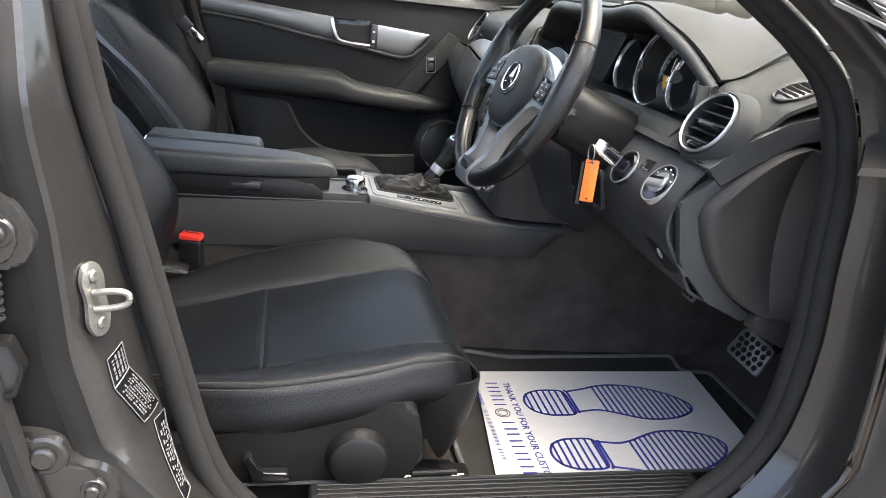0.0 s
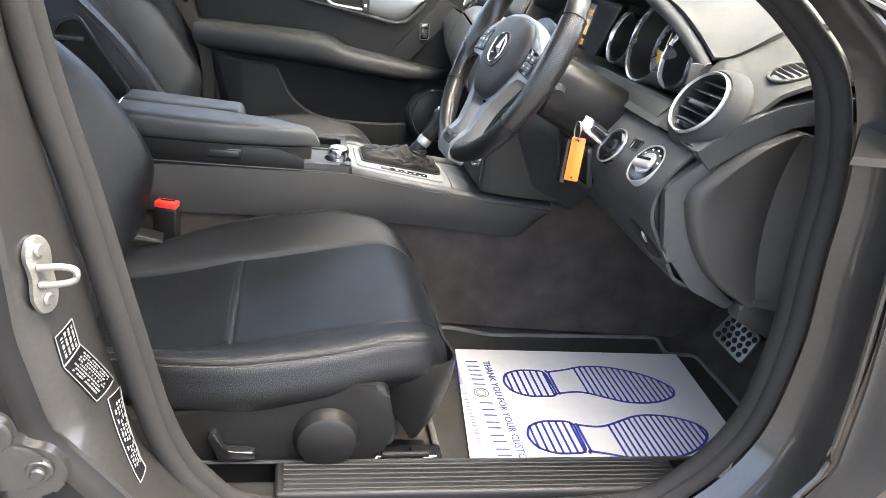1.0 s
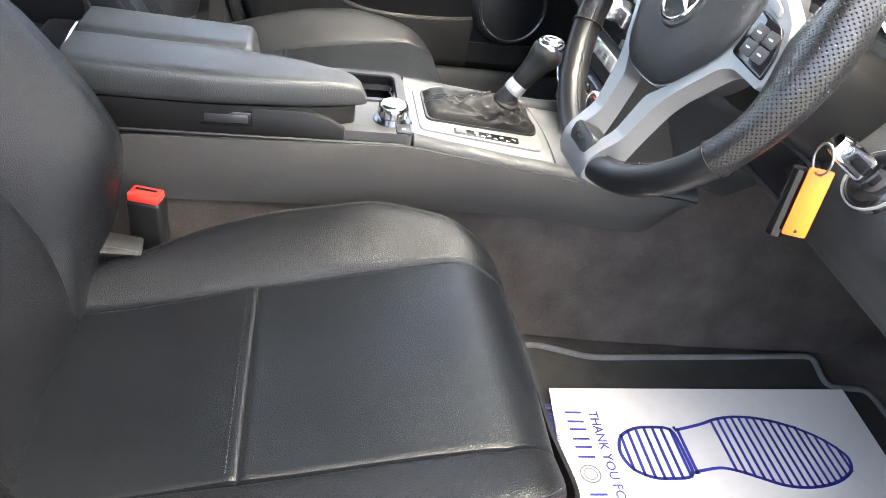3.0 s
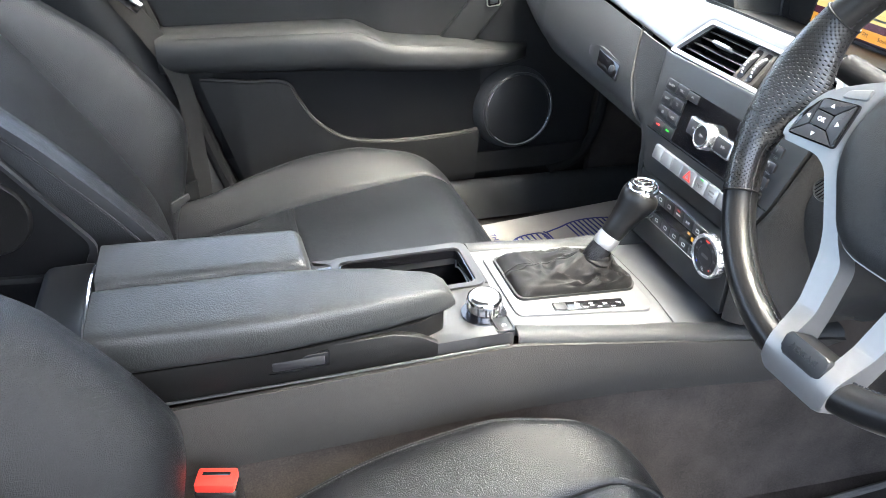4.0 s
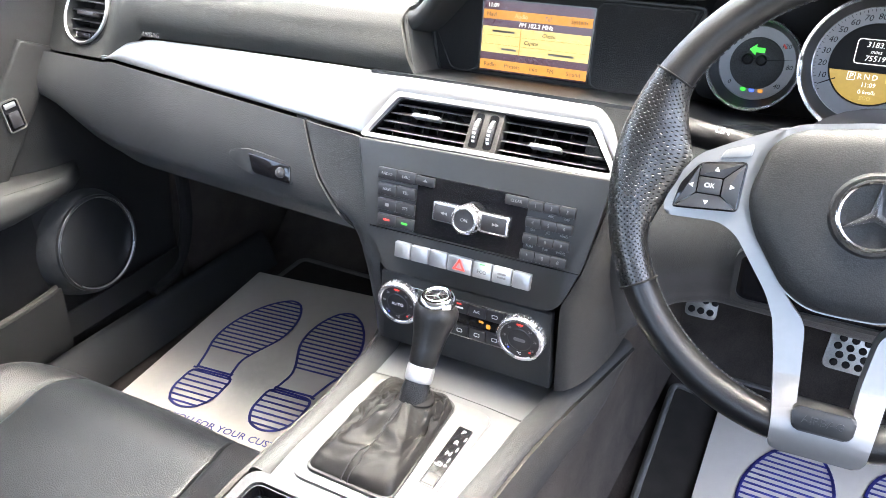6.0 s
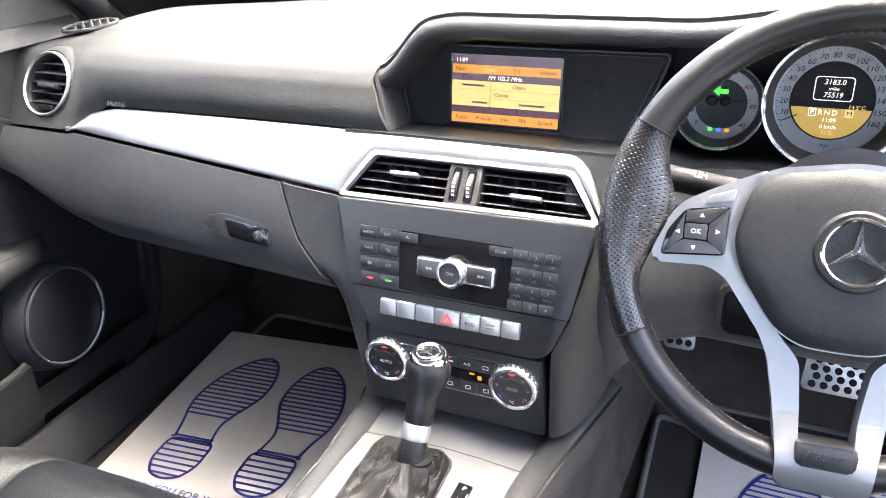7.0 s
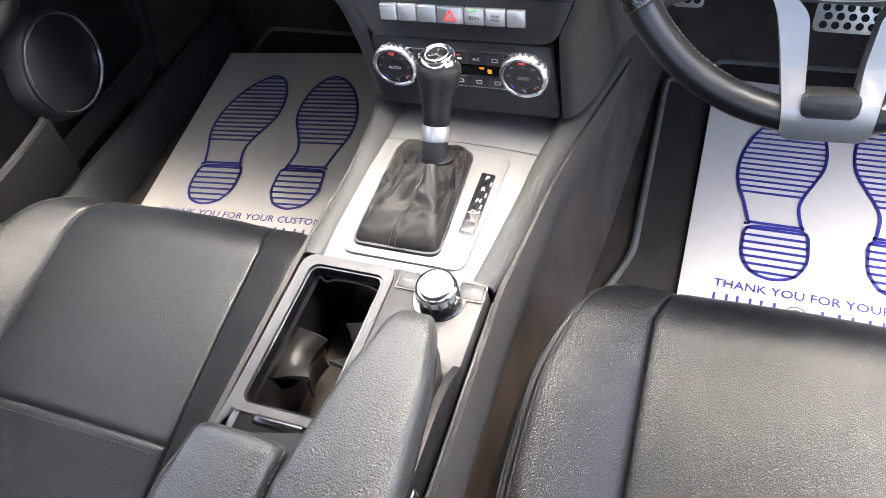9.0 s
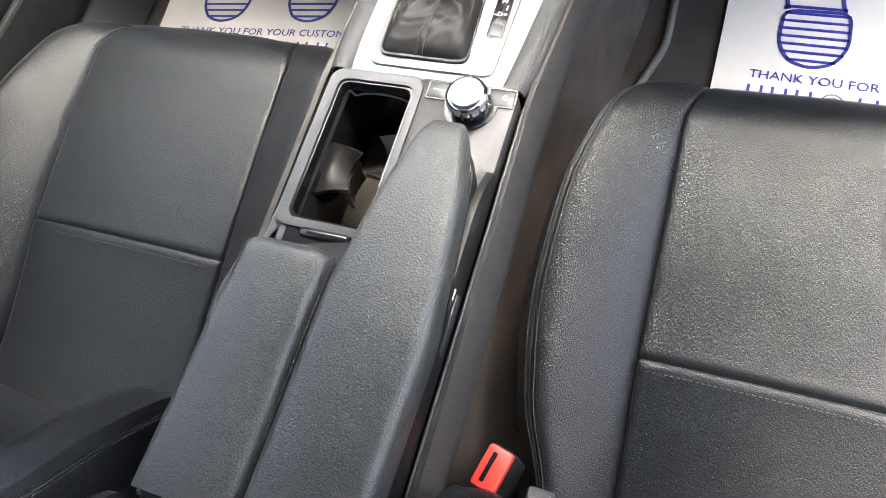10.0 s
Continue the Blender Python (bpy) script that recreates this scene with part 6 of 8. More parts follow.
    part("recess_floor", sheet(lambda y, v: (lip_x(y) + (0.405 - lip_x(y) + soft(-y, (0.17, 0.0), (0.20, 0.05))) * v, y, 0.603 - soft(-y, (0.165, 0.0), (0.215, 0.020)) - 0.022 * v), steps(0.165, -0.55, 30), steps(1, 0, 6), 0.004), PANEL, da)
    part("recess_side", sheet(lambda u, v: (0.296 + 0.030 * v + (0.096 - 0.020 * v) * u, 0.110 + 0.026 * v + 0.014 * u, 0.600 + 0.064 * v - 0.014 * u * (1 - v)), steps(0, 1, 6), steps(0, 1, 6), 0.004), SOFT, da)
    # silver strip
    ys = [0.614, 0.611, 0.606, 0.60, 0.59] + steps(0.58, 0.16, 42) + [0.152, 0.146, 0.138, 0.130, 0.122] + steps(0.115, -0.105, 22) + [-0.112, -0.120, -0.128, -0.136, -0.144, -0.150]
    def strip(y, v):
        a, b = trim_low(y) + 0.0008, max(trim_high(y), trim_low(y) + 0.001)
        z = a + (b - a) * v
        return trim_x(y, z) - 0.006 * math.sin(math.pi * min(1, max(0, v))) ** 0.6, y, z
    part("trim_strip", sheet(strip, ys, [0, 0.03, 0.08, 0.16] + steps(0.25, 0.8, 8) + [0.88, 0.94, 0.98, 1.0], 0.003), SILVER, da, "satin silver trim strip")
    # glove box door, bulging
    def glove(y, v):
        zt = trim_low(y) - 0.0012 if y < 0.60 else lerp(y, (0.60, 0.566), (0.745, 0.566))
        zb = soft(y, (0.15, 0.430), (0.54, 0.428), (0.64, 0.452), (0.745, 0.500))
        z = zt + (zb - zt) * v
        x = trim_x(y, zt) - 0.004 - 0.026 * math.sin(v * math.pi * 0.62) + 0.012 * max(0, v - 0.8) / 0.2
        return x, y, z
    def glove_seam(v):
        return lerp(v, (0, 0.236), (0.5, 0.205), (0.8, 0.175), (1.0, 0.160))
    gd = part("glovebox_door", sheet(lambda u, v: glove(glove_seam(v) + (0.745 - glove_seam(v)) * u, v), steps(1, 0, 44), steps(0, 1, 20), 0.003), SOFT, da, "charcoal glovebox door")
    part("glovebox_gap", tube([Vector(glove(glove_seam(v) - 0.0012, v)) + Vector((0.0018, 0, 0)) for v in steps(0, 1, 14)], 0.0020, 6), BLACKMATTE, da)
    part("gap_backing", sheet(lambda v, u: Vector(glove(glove_seam(v) + 0.018 * u, v)) + Vector((0.0075, 0, 0)), steps(0, 1, 14), steps(-1, 1, 4), 0.001), BLACKMATTE, da)
    part("glovebox_under", sheet(lambda y, v: (glove(y, 1)[0] + 0.16 * v, y, glove(y, 1)[2] - 0.012 * math.sin(v * 3.1)), steps(0.745, 0.155, 20), steps(0, 1, 6), 0.004), SOFT, da)
    lf = frame_at((0.2222, 0.286, 0.4875), (0.03, -1, -0.12), (0.32, 0, 1))
    part("latch_recess", prism(rounded([(-0.058, 0.006), (-0.030, 0.0155), (0.040, 0.0150), (0.046, -0.013), (-0.020, -0.0140), (-0.050, -0.006)], 0.009, 4), -0.004, 0.0024, 0.002), PANEL, gd, "shallow finger scoop", at=lf)
    lt = part("latch", prism(rounded([(-0.026, 0.0115), (0.038, 0.0115), (0.042, -0.0105), (-0.014, -0.0110)], 0.004, 3), 0.0005, 0.0042, 0.0012), GLOSS, gd, "gloss black glovebox latch", at=lf)
    part("lock", lathe([(0, 0.0072), (0.0045, 0.0072), (0.0062, 0.0064), (0.0068, 0.0040)], 20), BUTTON, lt, "round glovebox lock", at=lf @ Matrix.Translation((0.026, 0, 0)))
    part("keyhole", box(-0.0006, 0.0006, -0.0026, 0.0026, 0.0070, 0.0075, 0), CHROME, lt, at=lf @ Matrix.Translation((0.026, 0, 0)), angle=0)
    # stack cheeks between glovebox and radio panel, and on the driver's side
    def cheek(side):
        def f(v, u):
            z = lerp(v, (0, 0.543), (1, 0.297))
            yi = lerp(z, (0.297, 0.112), (0.41, 0.112), (0.45, 0.129), (0.545, 0.150))
            xi_ = 0.203 + 0.25 * max(0, z - 0.40)
            if side > 0:
                if z > 0.433:
                    vv = min(1.0, max(0.0, (0.548 - z) / 0.115))
                    xo_, yo, _ = glove(glove_seam(vv) - 0.0012, vv)
                else:
                    xo_, yo = 0.224 + (0.433 - z) * 0.95, 0.158
            else:
                yo = lerp(z, (0.297, 0.155), (0.44, 0.165), (0.545, 0.175))
                xo_ = 0.36
            k = math.sin(u * 1.57)
            yy = yi + (yo - yi) * k
            return xi_ + (xo_ - xi_) * (1 - math.cos(u * 1.57)) + 0.0005 * u, side * yy, z + (max(0.0, trim_low(yy) - 0.5435) * (1 - v) ** 3 if side > 0 and yy > 0.152 else 0.0)
        return f
    part("stack_cheek", sheet(cheek(1), steps(0, 1, 26), steps(1, 0, 12), 0.005), SOFT, da)
    part("stack_cheek", sheet(cheek(-1), steps(0, 1, 26), steps(0, 1, 12), 0.005), HARD, da)
    # outlets at the ends
    for s in (1, -1):
        o = (0.3197, 0.6758, 0.620) if s > 0 else (0.3454, -0.6049, 0.6019)
        fr = frame_at(o, (-0.06 * s, -1, 0.0), (0.57, 0, 1))
        pod = part("outlet_pod", lathe([(0.064, -0.024), (0.060, -0.012), (0.055, -0.003), (0.050, 0.0005), (0.046, -0.002)], 48), DASHTOP, da, at=fr)
        slat_vent(da, o, fr, 0.0432, "side_outlet")
        # demister grille on top
        tf = frame_at((0.418, 0.674, 0.6825), (0.75, -1, 0.10), (1, 0.75, 0.16)) if s > 0 else frame_at((0.4566, -0.6204, 0.6566), (0.93, -0.05, 0.36), (-0.072, 0.939, 0.316)) @ Matrix.Scale(0.82, 4)
        dg = part("demister_grille", lathe([(0.0, 0.0015), (0.9, 0.0015), (1.0, 0.0)], 40), GLOSS, da, at=tf @ Matrix.Diagonal((0.038, 0.020, 1, 1)))
        part("grille_rim", tube([(0.040 * math.cos(a), 0.021 * math.sin(a), 0.002) for a in steps(0, 6.2832 * 35 / 36, 35)], 0.003, 8, True), DASHTOP, dg, at=tf)
        for k in range(5):
            part("fin", box(-0.0014, 0.0014, -0.017, 0.017, -0.001, 0.006, 0.0006, 1), HARD, dg, at=tf @ Matrix.Translation((-0.024 + 0.012 * k, 0, 0)) @ pose(0, 0, 0, 0, 35, 12))
    # driver's side lower face and dash end
    PROFILE = curve([(0.330, 0.549, 0), (0.314, 0.527, 0), (0.3005, 0.506, 0), (0.2915, 0.478, 0), (0.293, 0.450, 0), (0.313, 0.420, 0), (0.334, 0.392, 0), (0.358, 0.370, 0), (0.440, 0.352, 0)], 5)
    def lower(y, j):
        p = PROFILE[j]
        low = max(0.0, 0.45 - p.y) / 0.1
        swell = 0.005 * math.exp(-((y + 0.487) / 0.040) ** 2 - ((p.y - 0.500) / 0.035) ** 2) + 0.005 * math.exp(-((y + 0.590) / 0.046) ** 2 - ((p.y - 0.497) / 0.035) ** 2)
        drop = 0.078 * soft(y, (-0.215, 0.0), (-0.125, 1.0))
        return p.x + 0.005 - swell + lerp(y, (-0.25, 0.0), (-0.155, -0.05)), y, p.y - swell * 0.3 - (drop + 0.012 * max(0, min(1, (-y - 0.25) / 0.3))) * low
    part("driver_face", sheet(lower, steps(-0.105, -0.650, 80), list(range(41)), 0.005), SOFT, da, "charcoal lower dash on the driver's side")
    def ledge(y, v):
        return lerp(y, (-0.25, 0.322), (-0.155, 0.268)) + (lip_x(y) - lerp(y, (-0.25, 0.322), (-0.155, 0.268))) * v, y, 0.5545 + (0.049 - soft(-y, (0.165, 0.0), (0.215, 0.020))) * v
    part("ledge", sheet(ledge, steps(-0.105, -0.55, 30), steps(0, 1, 8), 0.005), DASHTOP, da, "grey panel under the dials")
    part("ledge_gap", sheet(lambda y, v: (ledge(y, 0)[0] + 0.003 + 0.010 * v, y, 0.5545 - 0.007 * v), steps(-0.105, -0.65, 30), steps(0, 1, 3), 0.002), GLOSS, da)
    sg = frame_at((0.2462, -0.1626, 0.4897), (0.46, -0.88, 0), (0.20, 0.10, 0.97))
    mg = part("sensor_grille", lathe([(0.0, 0.0006), (0.0112, 0.0006), (0.0122, 0.0016), (0.0132, 0.0)], 32), SOFT, da, "small round slotted grille", at=sg)
    for k in range(7):
        w = math.sqrt(0.0105 ** 2 - (0.003 * (k - 3)) ** 2)
        part("slot", prism(round_rect(2 * w, 0.0011, 0.0004, 2, 0, 0.003 * (k - 3)), 0.0004, 0.0009), GLOSS, mg, at=sg @ pose(0, 0, 0, 0, 0, 55), angle=0)
    flapf = frame_at((0.3350, -0.475, 0.5705), (0, -1, 0), (0.55, 0, 1))
    part("ledge_flap", prism(rounded([(-0.060, -0.012), (0.052, -0.012), (0.062, 0.013), (-0.060, 0.013)], 0.003, 3), -0.002, 0.0006, 0.0003), DASHTOP, da, at=flapf)
    hatch = round_rect(0.150, 0.066, 0.012, 5)
    hf = frame_at((0.2965, -0.345, 0.447), (0, -1, 0), (-0.20, 0, 1))
    hr = part("hatch_recess", prism(hatch, -0.004, 0.0045, 0.001), GLOSS, da, "dark recess under the steering column", at=hf)
    part("hatch_rim", ring_plate([(x * 1.05, y * 1.12) for x, y in hatch], [(x * 0.98, y * 0.95) for x, y in hatch], 0.0, 0.0075), SOFT, hr, at=hf)
    band = [(0.322, 0.552), (0.350, 0.526), (0.395, 0.562), (0.452, 0.597), (0.56, 0.612), (0.56, 0.646), (0.48, 0.633), (0.43, 0.619), (0.396, 0.605), (0.372, 0.589), (0.350, 0.570)]
    part("end_band", prism(band, 0.0, 0.022, 0.003, 2), SOFT, da, "dark band on the dash end", at=frame_at((0, -0.642, 0), (1, 0, 0), (0, 0, 1)))
    # end cover: a rounded rim, a face that falls inwards to a crease, and a pale band beyond it
    rim = curve([(0.464, 0.590, 0), (0.430, 0.580, 0), (0.395, 0.560, 0), (0.353, 0.524, 0), (0.328, 0.490, 0), (0.346, 0.434, 0), (0.381, 0.386, 0), (0.420, 0.356, 0), (0.462, 0.336, 0)], 6)
    last = len(rim) - 1
    def crease(u):
        return 0.466 + 0.010 * u, 0.588 - 0.250 * u, -0.676 + 0.034 * math.sin(math.pi * u) ** 0.6
    def cap_face(i, v):
        u = i / last
        cx, cz, cy = crease(u)
        p = rim[i]
        edge_y = -0.676 + 0.024 * (1 - math.sqrt(max(0.0, 1 - max(0.0, 1 - v / 0.12) ** 2)))
        k = max(0.0, (v - 0.12) / 0.88)
        return p.x + (cx - p.x) * v, edge_y + (cy + 0.676) * k, p.y + (cz - p.y) * v
    ec = part("end_cap", sheet(cap_face, list(range(last + 1)), [0, 0.01, 0.025, 0.05, 0.08, 0.12] + steps(0.2, 1, 10), 0.004), HARD, da, "grained grey dash end cover")
    def cap_band(u, v):
        cx, cz, cy = crease(u)
        return cx + 0.085 * v, cy + (-0.680 - cy) * math.sin(v * 1.57), cz - 0.016 * v
    part("cap_band", sheet(cap_band, steps(0, 1, 20), steps(0, 1, 8), 0.004), HARD, ec)
    part("cap_foot", prism(rounded([(0.454, 0.312), (0.516, 0.284), (0.565, 0.284), (0.565, 0.345), (0.470, 0.346), (0.452, 0.336)], 0.006, 3), 0.0, 0.026, 0.005, 3), HARD, ec, at=frame_at((0, -0.646, 0), (1, 0, 0), (0, 0, 1)))
    edge = rounded([(0.297, 0.498), (0.345, 0.540), (0.372, 0.545), (0.325, 0.487), (0.356, 0.420), (0.398, 0.370), (0.453, 0.336), (0.440, 0.322), (0.375, 0.352), (0.318, 0.410)], 0.006, 3)
    part("end_edge", prism(edge, 0.0, 0.015, 0.004, 2), SOFT, da, at=frame_at((0, -0.645, 0), (1, 0, 0), (0, 0, 1)))
    blk = [(0.352, 0.566), (0.330, 0.548), (0.333, 0.545), (0.302, 0.505), (0.2935, 0.47), (0.318, 0.42), (0.358, 0.364), (0.440, 0.334), (0.56, 0.334), (0.56, 0.638), (0.48, 0.624), (0.43, 0.610), (0.396, 0.596)]
    part("end_block", prism(blk, 0.0, 0.040, 0.006, 3), SOFT, da, at=frame_at((0, -0.595, 0), (1, 0, 0), (0, 0, 1)))
    return da


dashboard()


def centre_stack():
    ra = thing("radio_panel", "satin black audio and climate panel with silver keys", "radio", (0.22, 0, 0.42))
    fr = frame_at((0.203, 0, 0.40), (0, -1, 0), (0.25, 0, 1))      # x towards the driver's side, y up, z out
    g = math.sqrt(1 + 0.25 ** 2)
    def Y(z):
        return (z - 0.40) * g
    body = [(-0.108, Y(0.404)), (-0.100, Y(0.400)), (0.100, Y(0.402)), (0.112, Y(0.412)), (0.129, Y(0.455)), (0.1465, Y(0.5485)), (-0.1525, Y(0.5440)), (-0.131, Y(0.450))]
    part("fascia", prism(rounded(body, 0.006, 3), -0.010, 0.004, 0.002), PANEL, ra, "satin black radio fascia", at=fr)
    # lower step line of the fascia
    part("fascia_seam", prism([(-0.128, Y(0.4475)), (0.1265, Y(0.4485)), (0.1268, Y(0.4495)), (-0.128, Y(0.4485))], 0.0038, 0.0046), GLOSS, ra, at=fr, angle=0)
    # display bay and cd slot
    bay = part("radio_bay", prism(round_rect(0.131, Y(0.517) - Y(0.451), 0.002, 2, -0.003, (Y(0.517) + Y(0.451)) / 2), 0.004, 0.0052), GLOSS, ra, "gloss black radio bay", at=fr)
    part("cd_slot", prism(round_rect(0.100, 0.012, 0.001, 2, 0.004, Y(0.511)), 0.0052, 0.0060), GLOSS, bay, at=fr)
    def key(x, z, w, h, text="", size=0.005, material=BUTTON, sub="", tint=None, z0=0.0048):
        k = part("key", prism(round_rect(w, h, 0.0012, 2, x, Y(z)), z0 - 0.001, z0 + 0.0024, 0.0008), material, ra, at=fr)
        if text:
            letters("marking", text, size, fr @ Matrix.Translation((x, Y(z), z0 + 0.0025)), tint or KEYPRINT, k)
        if sub:
            letters("marking", sub, 0.0034, fr @ Matrix.Translation((x, Y(z) - 0.0083, 0.0043)), KEYPRINT, k)
        return k
    rows = (("RADIO", "DISC"), ("NAVI", "TEL"), ("", "SYS"), ("", ""))
    for r, (a, b) in enumerate(rows):
        z = 0.5105 - 0.0172 * r
        key(-0.1080 + 0.0012 * r, z, 0.0242, 0.0132, a, 0.0046)
        key(-0.0832 + 0.0010 * r, z, 0.0242, 0.0132, b, 0.0046)
    part("call_mark", prism(round_rect(0.008, 0.0022, 0.001, 2, -0.1040, Y(0.459)), 0.0071, 0.0074), REDLAMP, ra, at=fr, angle=0)
    part("call_mark", prism(round_rect(0.008, 0.0022, 0.001, 2, -0.0805, Y(0.459)), 0.0071, 0.0074), GREENLAMP, ra, at=fr, angle=0)
    part("mute_mark", prism(round_rect(0.005, 0.004, 0.001, 2, -0.105, Y(0.476)), 0.0071, 0.0074), KEYPRINT, ra, at=fr, angle=0)
    key(-0.0585, 0.5105, 0.0235, 0.0105, "", z0=0.0052)
    part("eject_mark", prism([(-0.0615, Y(0.510)), (-0.0555, Y(0.510)), (-0.0585, Y(0.513))], 0.0075, 0.0078), KEYPRINT, ra, at=fr, angle=0)
    key(0.050, 0.5105, 0.0260, 0.0105, "CLEAR", 0.0044, z0=0.0052)
    pads = (("1", ""), ("2", "ABC"), ("3", "DEF"), ("4", "GHI"), ("5", "JKL"), ("6", "MNO"), ("7", "PQRS"), ("8", "TUV"), ("9", "WXYZ"), ("*", ""), ("0", ""), ("#", ""))
    for i, (a, b) in enumerate(pads):
        r, c = divmod(i, 3)
        key(0.0715 + 0.0172 * c - 0.0008 * r, 0.5095 - 0.0175 * r, 0.0168, 0.0110, a, 0.0052, sub=b)
    # centre rocker with round knob
    rz = 0.4815
    part("rocker_rim", prism(rounded([(-0.0455, Y(rz) - 0.0105), (0.0455, Y(rz) - 0.0115), (0.0455, Y(rz) + 0.0105), (-0.0455, Y(rz) + 0.0115)], 0.003, 3), 0.0052, 0.0090, 0.0010), RINGSILVER, ra, "chrome rocker rim", at=fr)
    for s in (1, -1):
        rk = part("rocker_key", prism(rounded([(s * 0.014, Y(rz) - 0.0088), (s * 0.0430, Y(rz) - 0.0092), (s * 0.0430, Y(rz) + 0.0086), (s * 0.014, Y(rz) + 0.0090)][::s], 0.002, 2), 0.0084, 0.0098, 0.0006), BUTTON, ra, at=fr)
        for d in (-0.003, 0.001):
            x = s * (0.032 + d)
            part("skip_mark", prism([(x - s * 0.002, Y(rz) - 0.002), (x + s * 0.002, Y(rz)), (x - s * 0.002, Y(rz) + 0.002)][::s], 0.0098, 0.0100), KEYPRINT, rk, at=fr, angle=0)
    kf = fr @ Matrix.Translation((-0.002, Y(rz), 0.006))
    vk = part("volume_knob", lathe([(0, 0.0130), (0.0110, 0.0130), (0.0118, 0.0136)], 40), BUTTON, ra, "black volume knob", at=kf)
    part("knob_ring", lathe([(0.0116, 0.0128), (0.0128, 0.0142), (0.0150, 0.0136), (0.0160, 0.0115), (0.0162, 0.0)], 48), RINGSILVER, vk, "chrome ring", at=kf)
    letters("marking", "ON", 0.0054, kf @ Matrix.Translation((0, 0, 0.0132)), KEYPRINT, vk)
    # silver key row
    for k in range(7):
        w = (0.0205, 0.0225, 0.0225, 0.0300, 0.0225, 0.0225, 0.0205)[k]
        x = (-0.0790, -0.0565, -0.0330, -0.0060, 0.0215, 0.0450, 0.0675)[k]
        sk = part("silver_key", prism(round_rect(w, 0.0185, 0.0016, 3, x, Y(0.4290) + 0.0), 0.0042, 0.0092, 0.0012), KEYSILVER, ra, "silver rectangular key", at=fr)
        if k == 3:
            tri = lambda q, dz: [(x - q, Y(0.4290) - q * 0.72), (x + q, Y(0.4290) - q * 0.72), (x, Y(0.4290) + q)]
            part("hazard_mark", prism(tri(0.0076, 0), 0.0092, 0.0096), REDLAMP, sk, "red warning triangle", at=fr, angle=0)
            part("hazard_inner", prism([(x - 0.0038, Y(0.429) - 0.0036), (x + 0.0038, Y(0.429) - 0.0036), (x, Y(0.429) + 0.0034)], 0.0096, 0.0098), KEYSILVER, sk, at=fr, angle=0)
        if k == 4:
            letters("marking", "ECO", 0.0058, fr @ Matrix.Translation((x, Y(0.4275), 0.0093)), BUTTON, sk)
            part("lamp", prism(round_rect(0.006, 0.0014, 0.0005, 2, x, Y(0.4360)), 0.0092, 0.0095), GREENLAMP, sk, at=fr, angle=0)
        if k == 5:
            for dz in (0.0310, 0.0270):
                part("mark_bar", prism(round_rect(0.010, 0.0022, 0.0004, 2, x, Y(0.40 + dz)), 0.0092, 0.0094), GREYINK, sk, at=fr, angle=0)
    # climate panel
    cf = frame_at((0.203, 0.0045, 0.363), (0, -1, 0), (0, 0, 1))
    part("climate_fascia", prism(rounded([(-0.110, -0.065), (0.112, -0.065), (0.108, 0.036), (-0.104, 0.036)], 0.004, 3), -0.010, 0.002, 0.002), PANEL, ra, "satin black climate panel", at=cf)
    part("climate_rim", ring_plate(round_rect(0.158, 0.050, 0.002, 3, 0, -0.001), round_rect(0.155, 0.0475, 0.0015, 3, 0, -0.001), 0.002, 0.0042), CHROME, ra, at=cf)
    lcd = part("climate_display", prism(round_rect(0.100, 0.0125, 0.001, 2, 0, -0.0015), 0.002, 0.0034), GLOSS, ra, "dark climate display", at=cf)
    part("display_mark", prism(round_rect(0.005, 0.006, 0.001, 2, 0.036, -0.002), 0.0034, 0.0037), AMBER, lcd, at=cf, angle=0)
    part("display_mark", prism(round_rect(0.006, 0.003, 0.001, 2, 0.027, 0.002), 0.0034, 0.0037), AMBER, lcd, at=cf, angle=0)
    for r, z in ((0, 0.0145), (1, -0.0172)):
        for k in range(5):
            x = -0.044 + 0.022 * k
            ck = part("climate_key", prism(round_rect(0.0208, 0.0145, 0.001, 2, x, z), 0.002, 0.0046, 0.0008), BUTTON, ra, at=cf)
            if r == 0 and k == 3:
                letters("marking", "A/C", 0.0052, cf @ Matrix.Translation((x, z, 0.0047)), WHITEINK, ck)
            elif r == 0 and k == 2:
                part("lamp", prism(round_rect(0.006, 0.0014, 0.0005, 2, x, z + 0.005), 0.0046, 0.0049), REDLAMP, ck, at=cf, angle=0)
                part("mark_bar", prism(round_rect(0.010, 0.0022, 0.0005, 2, x, z), 0.0046, 0.0048), WHITEINK, ck, at=cf, angle=0)
            else:
                part("key_mark", ring_plate(round_rect(0.007, 0.005, 0.001, 2, x, z), round_rect(0.0055, 0.0035, 0.0007, 2, x, z), 0.0046, 0.0048), WHITEINK, ck, at=cf, angle=0)
    for s in (-1, 1):
        df = cf @ Matrix.Translation((s * 0.0775, 0, 0.002)) @ Matrix.Diagonal((1.07, 1.07, 0.72, 1))
        dk = part("temperature_dial", lathe([(0, 0.0150), (0.0125, 0.0150), (0.0135, 0.0142), (0.0205, 0.0150), (0.0212, 0.0150)], 48), BUTTON, ra, "round temperature dial", at=df)
        part("dial_ring", lathe([(0.0208, 0.0146), (0.0222, 0.0166), (0.0246, 0.0162), (0.0258, 0.0140), (0.0262, 0.0)], 56), RINGSILVER, dk, "ridged chrome ring", at=df)
        for k in range(30):
            a = 360 * k / 30
            part("ridge", box(0.0254, 0.02612, -0.0005, 0.0005, 0.001, 0.0120, 0.0), BUTTON, dk, at=df @ pose(0, 0, 0, 0, 0, a), angle=0)
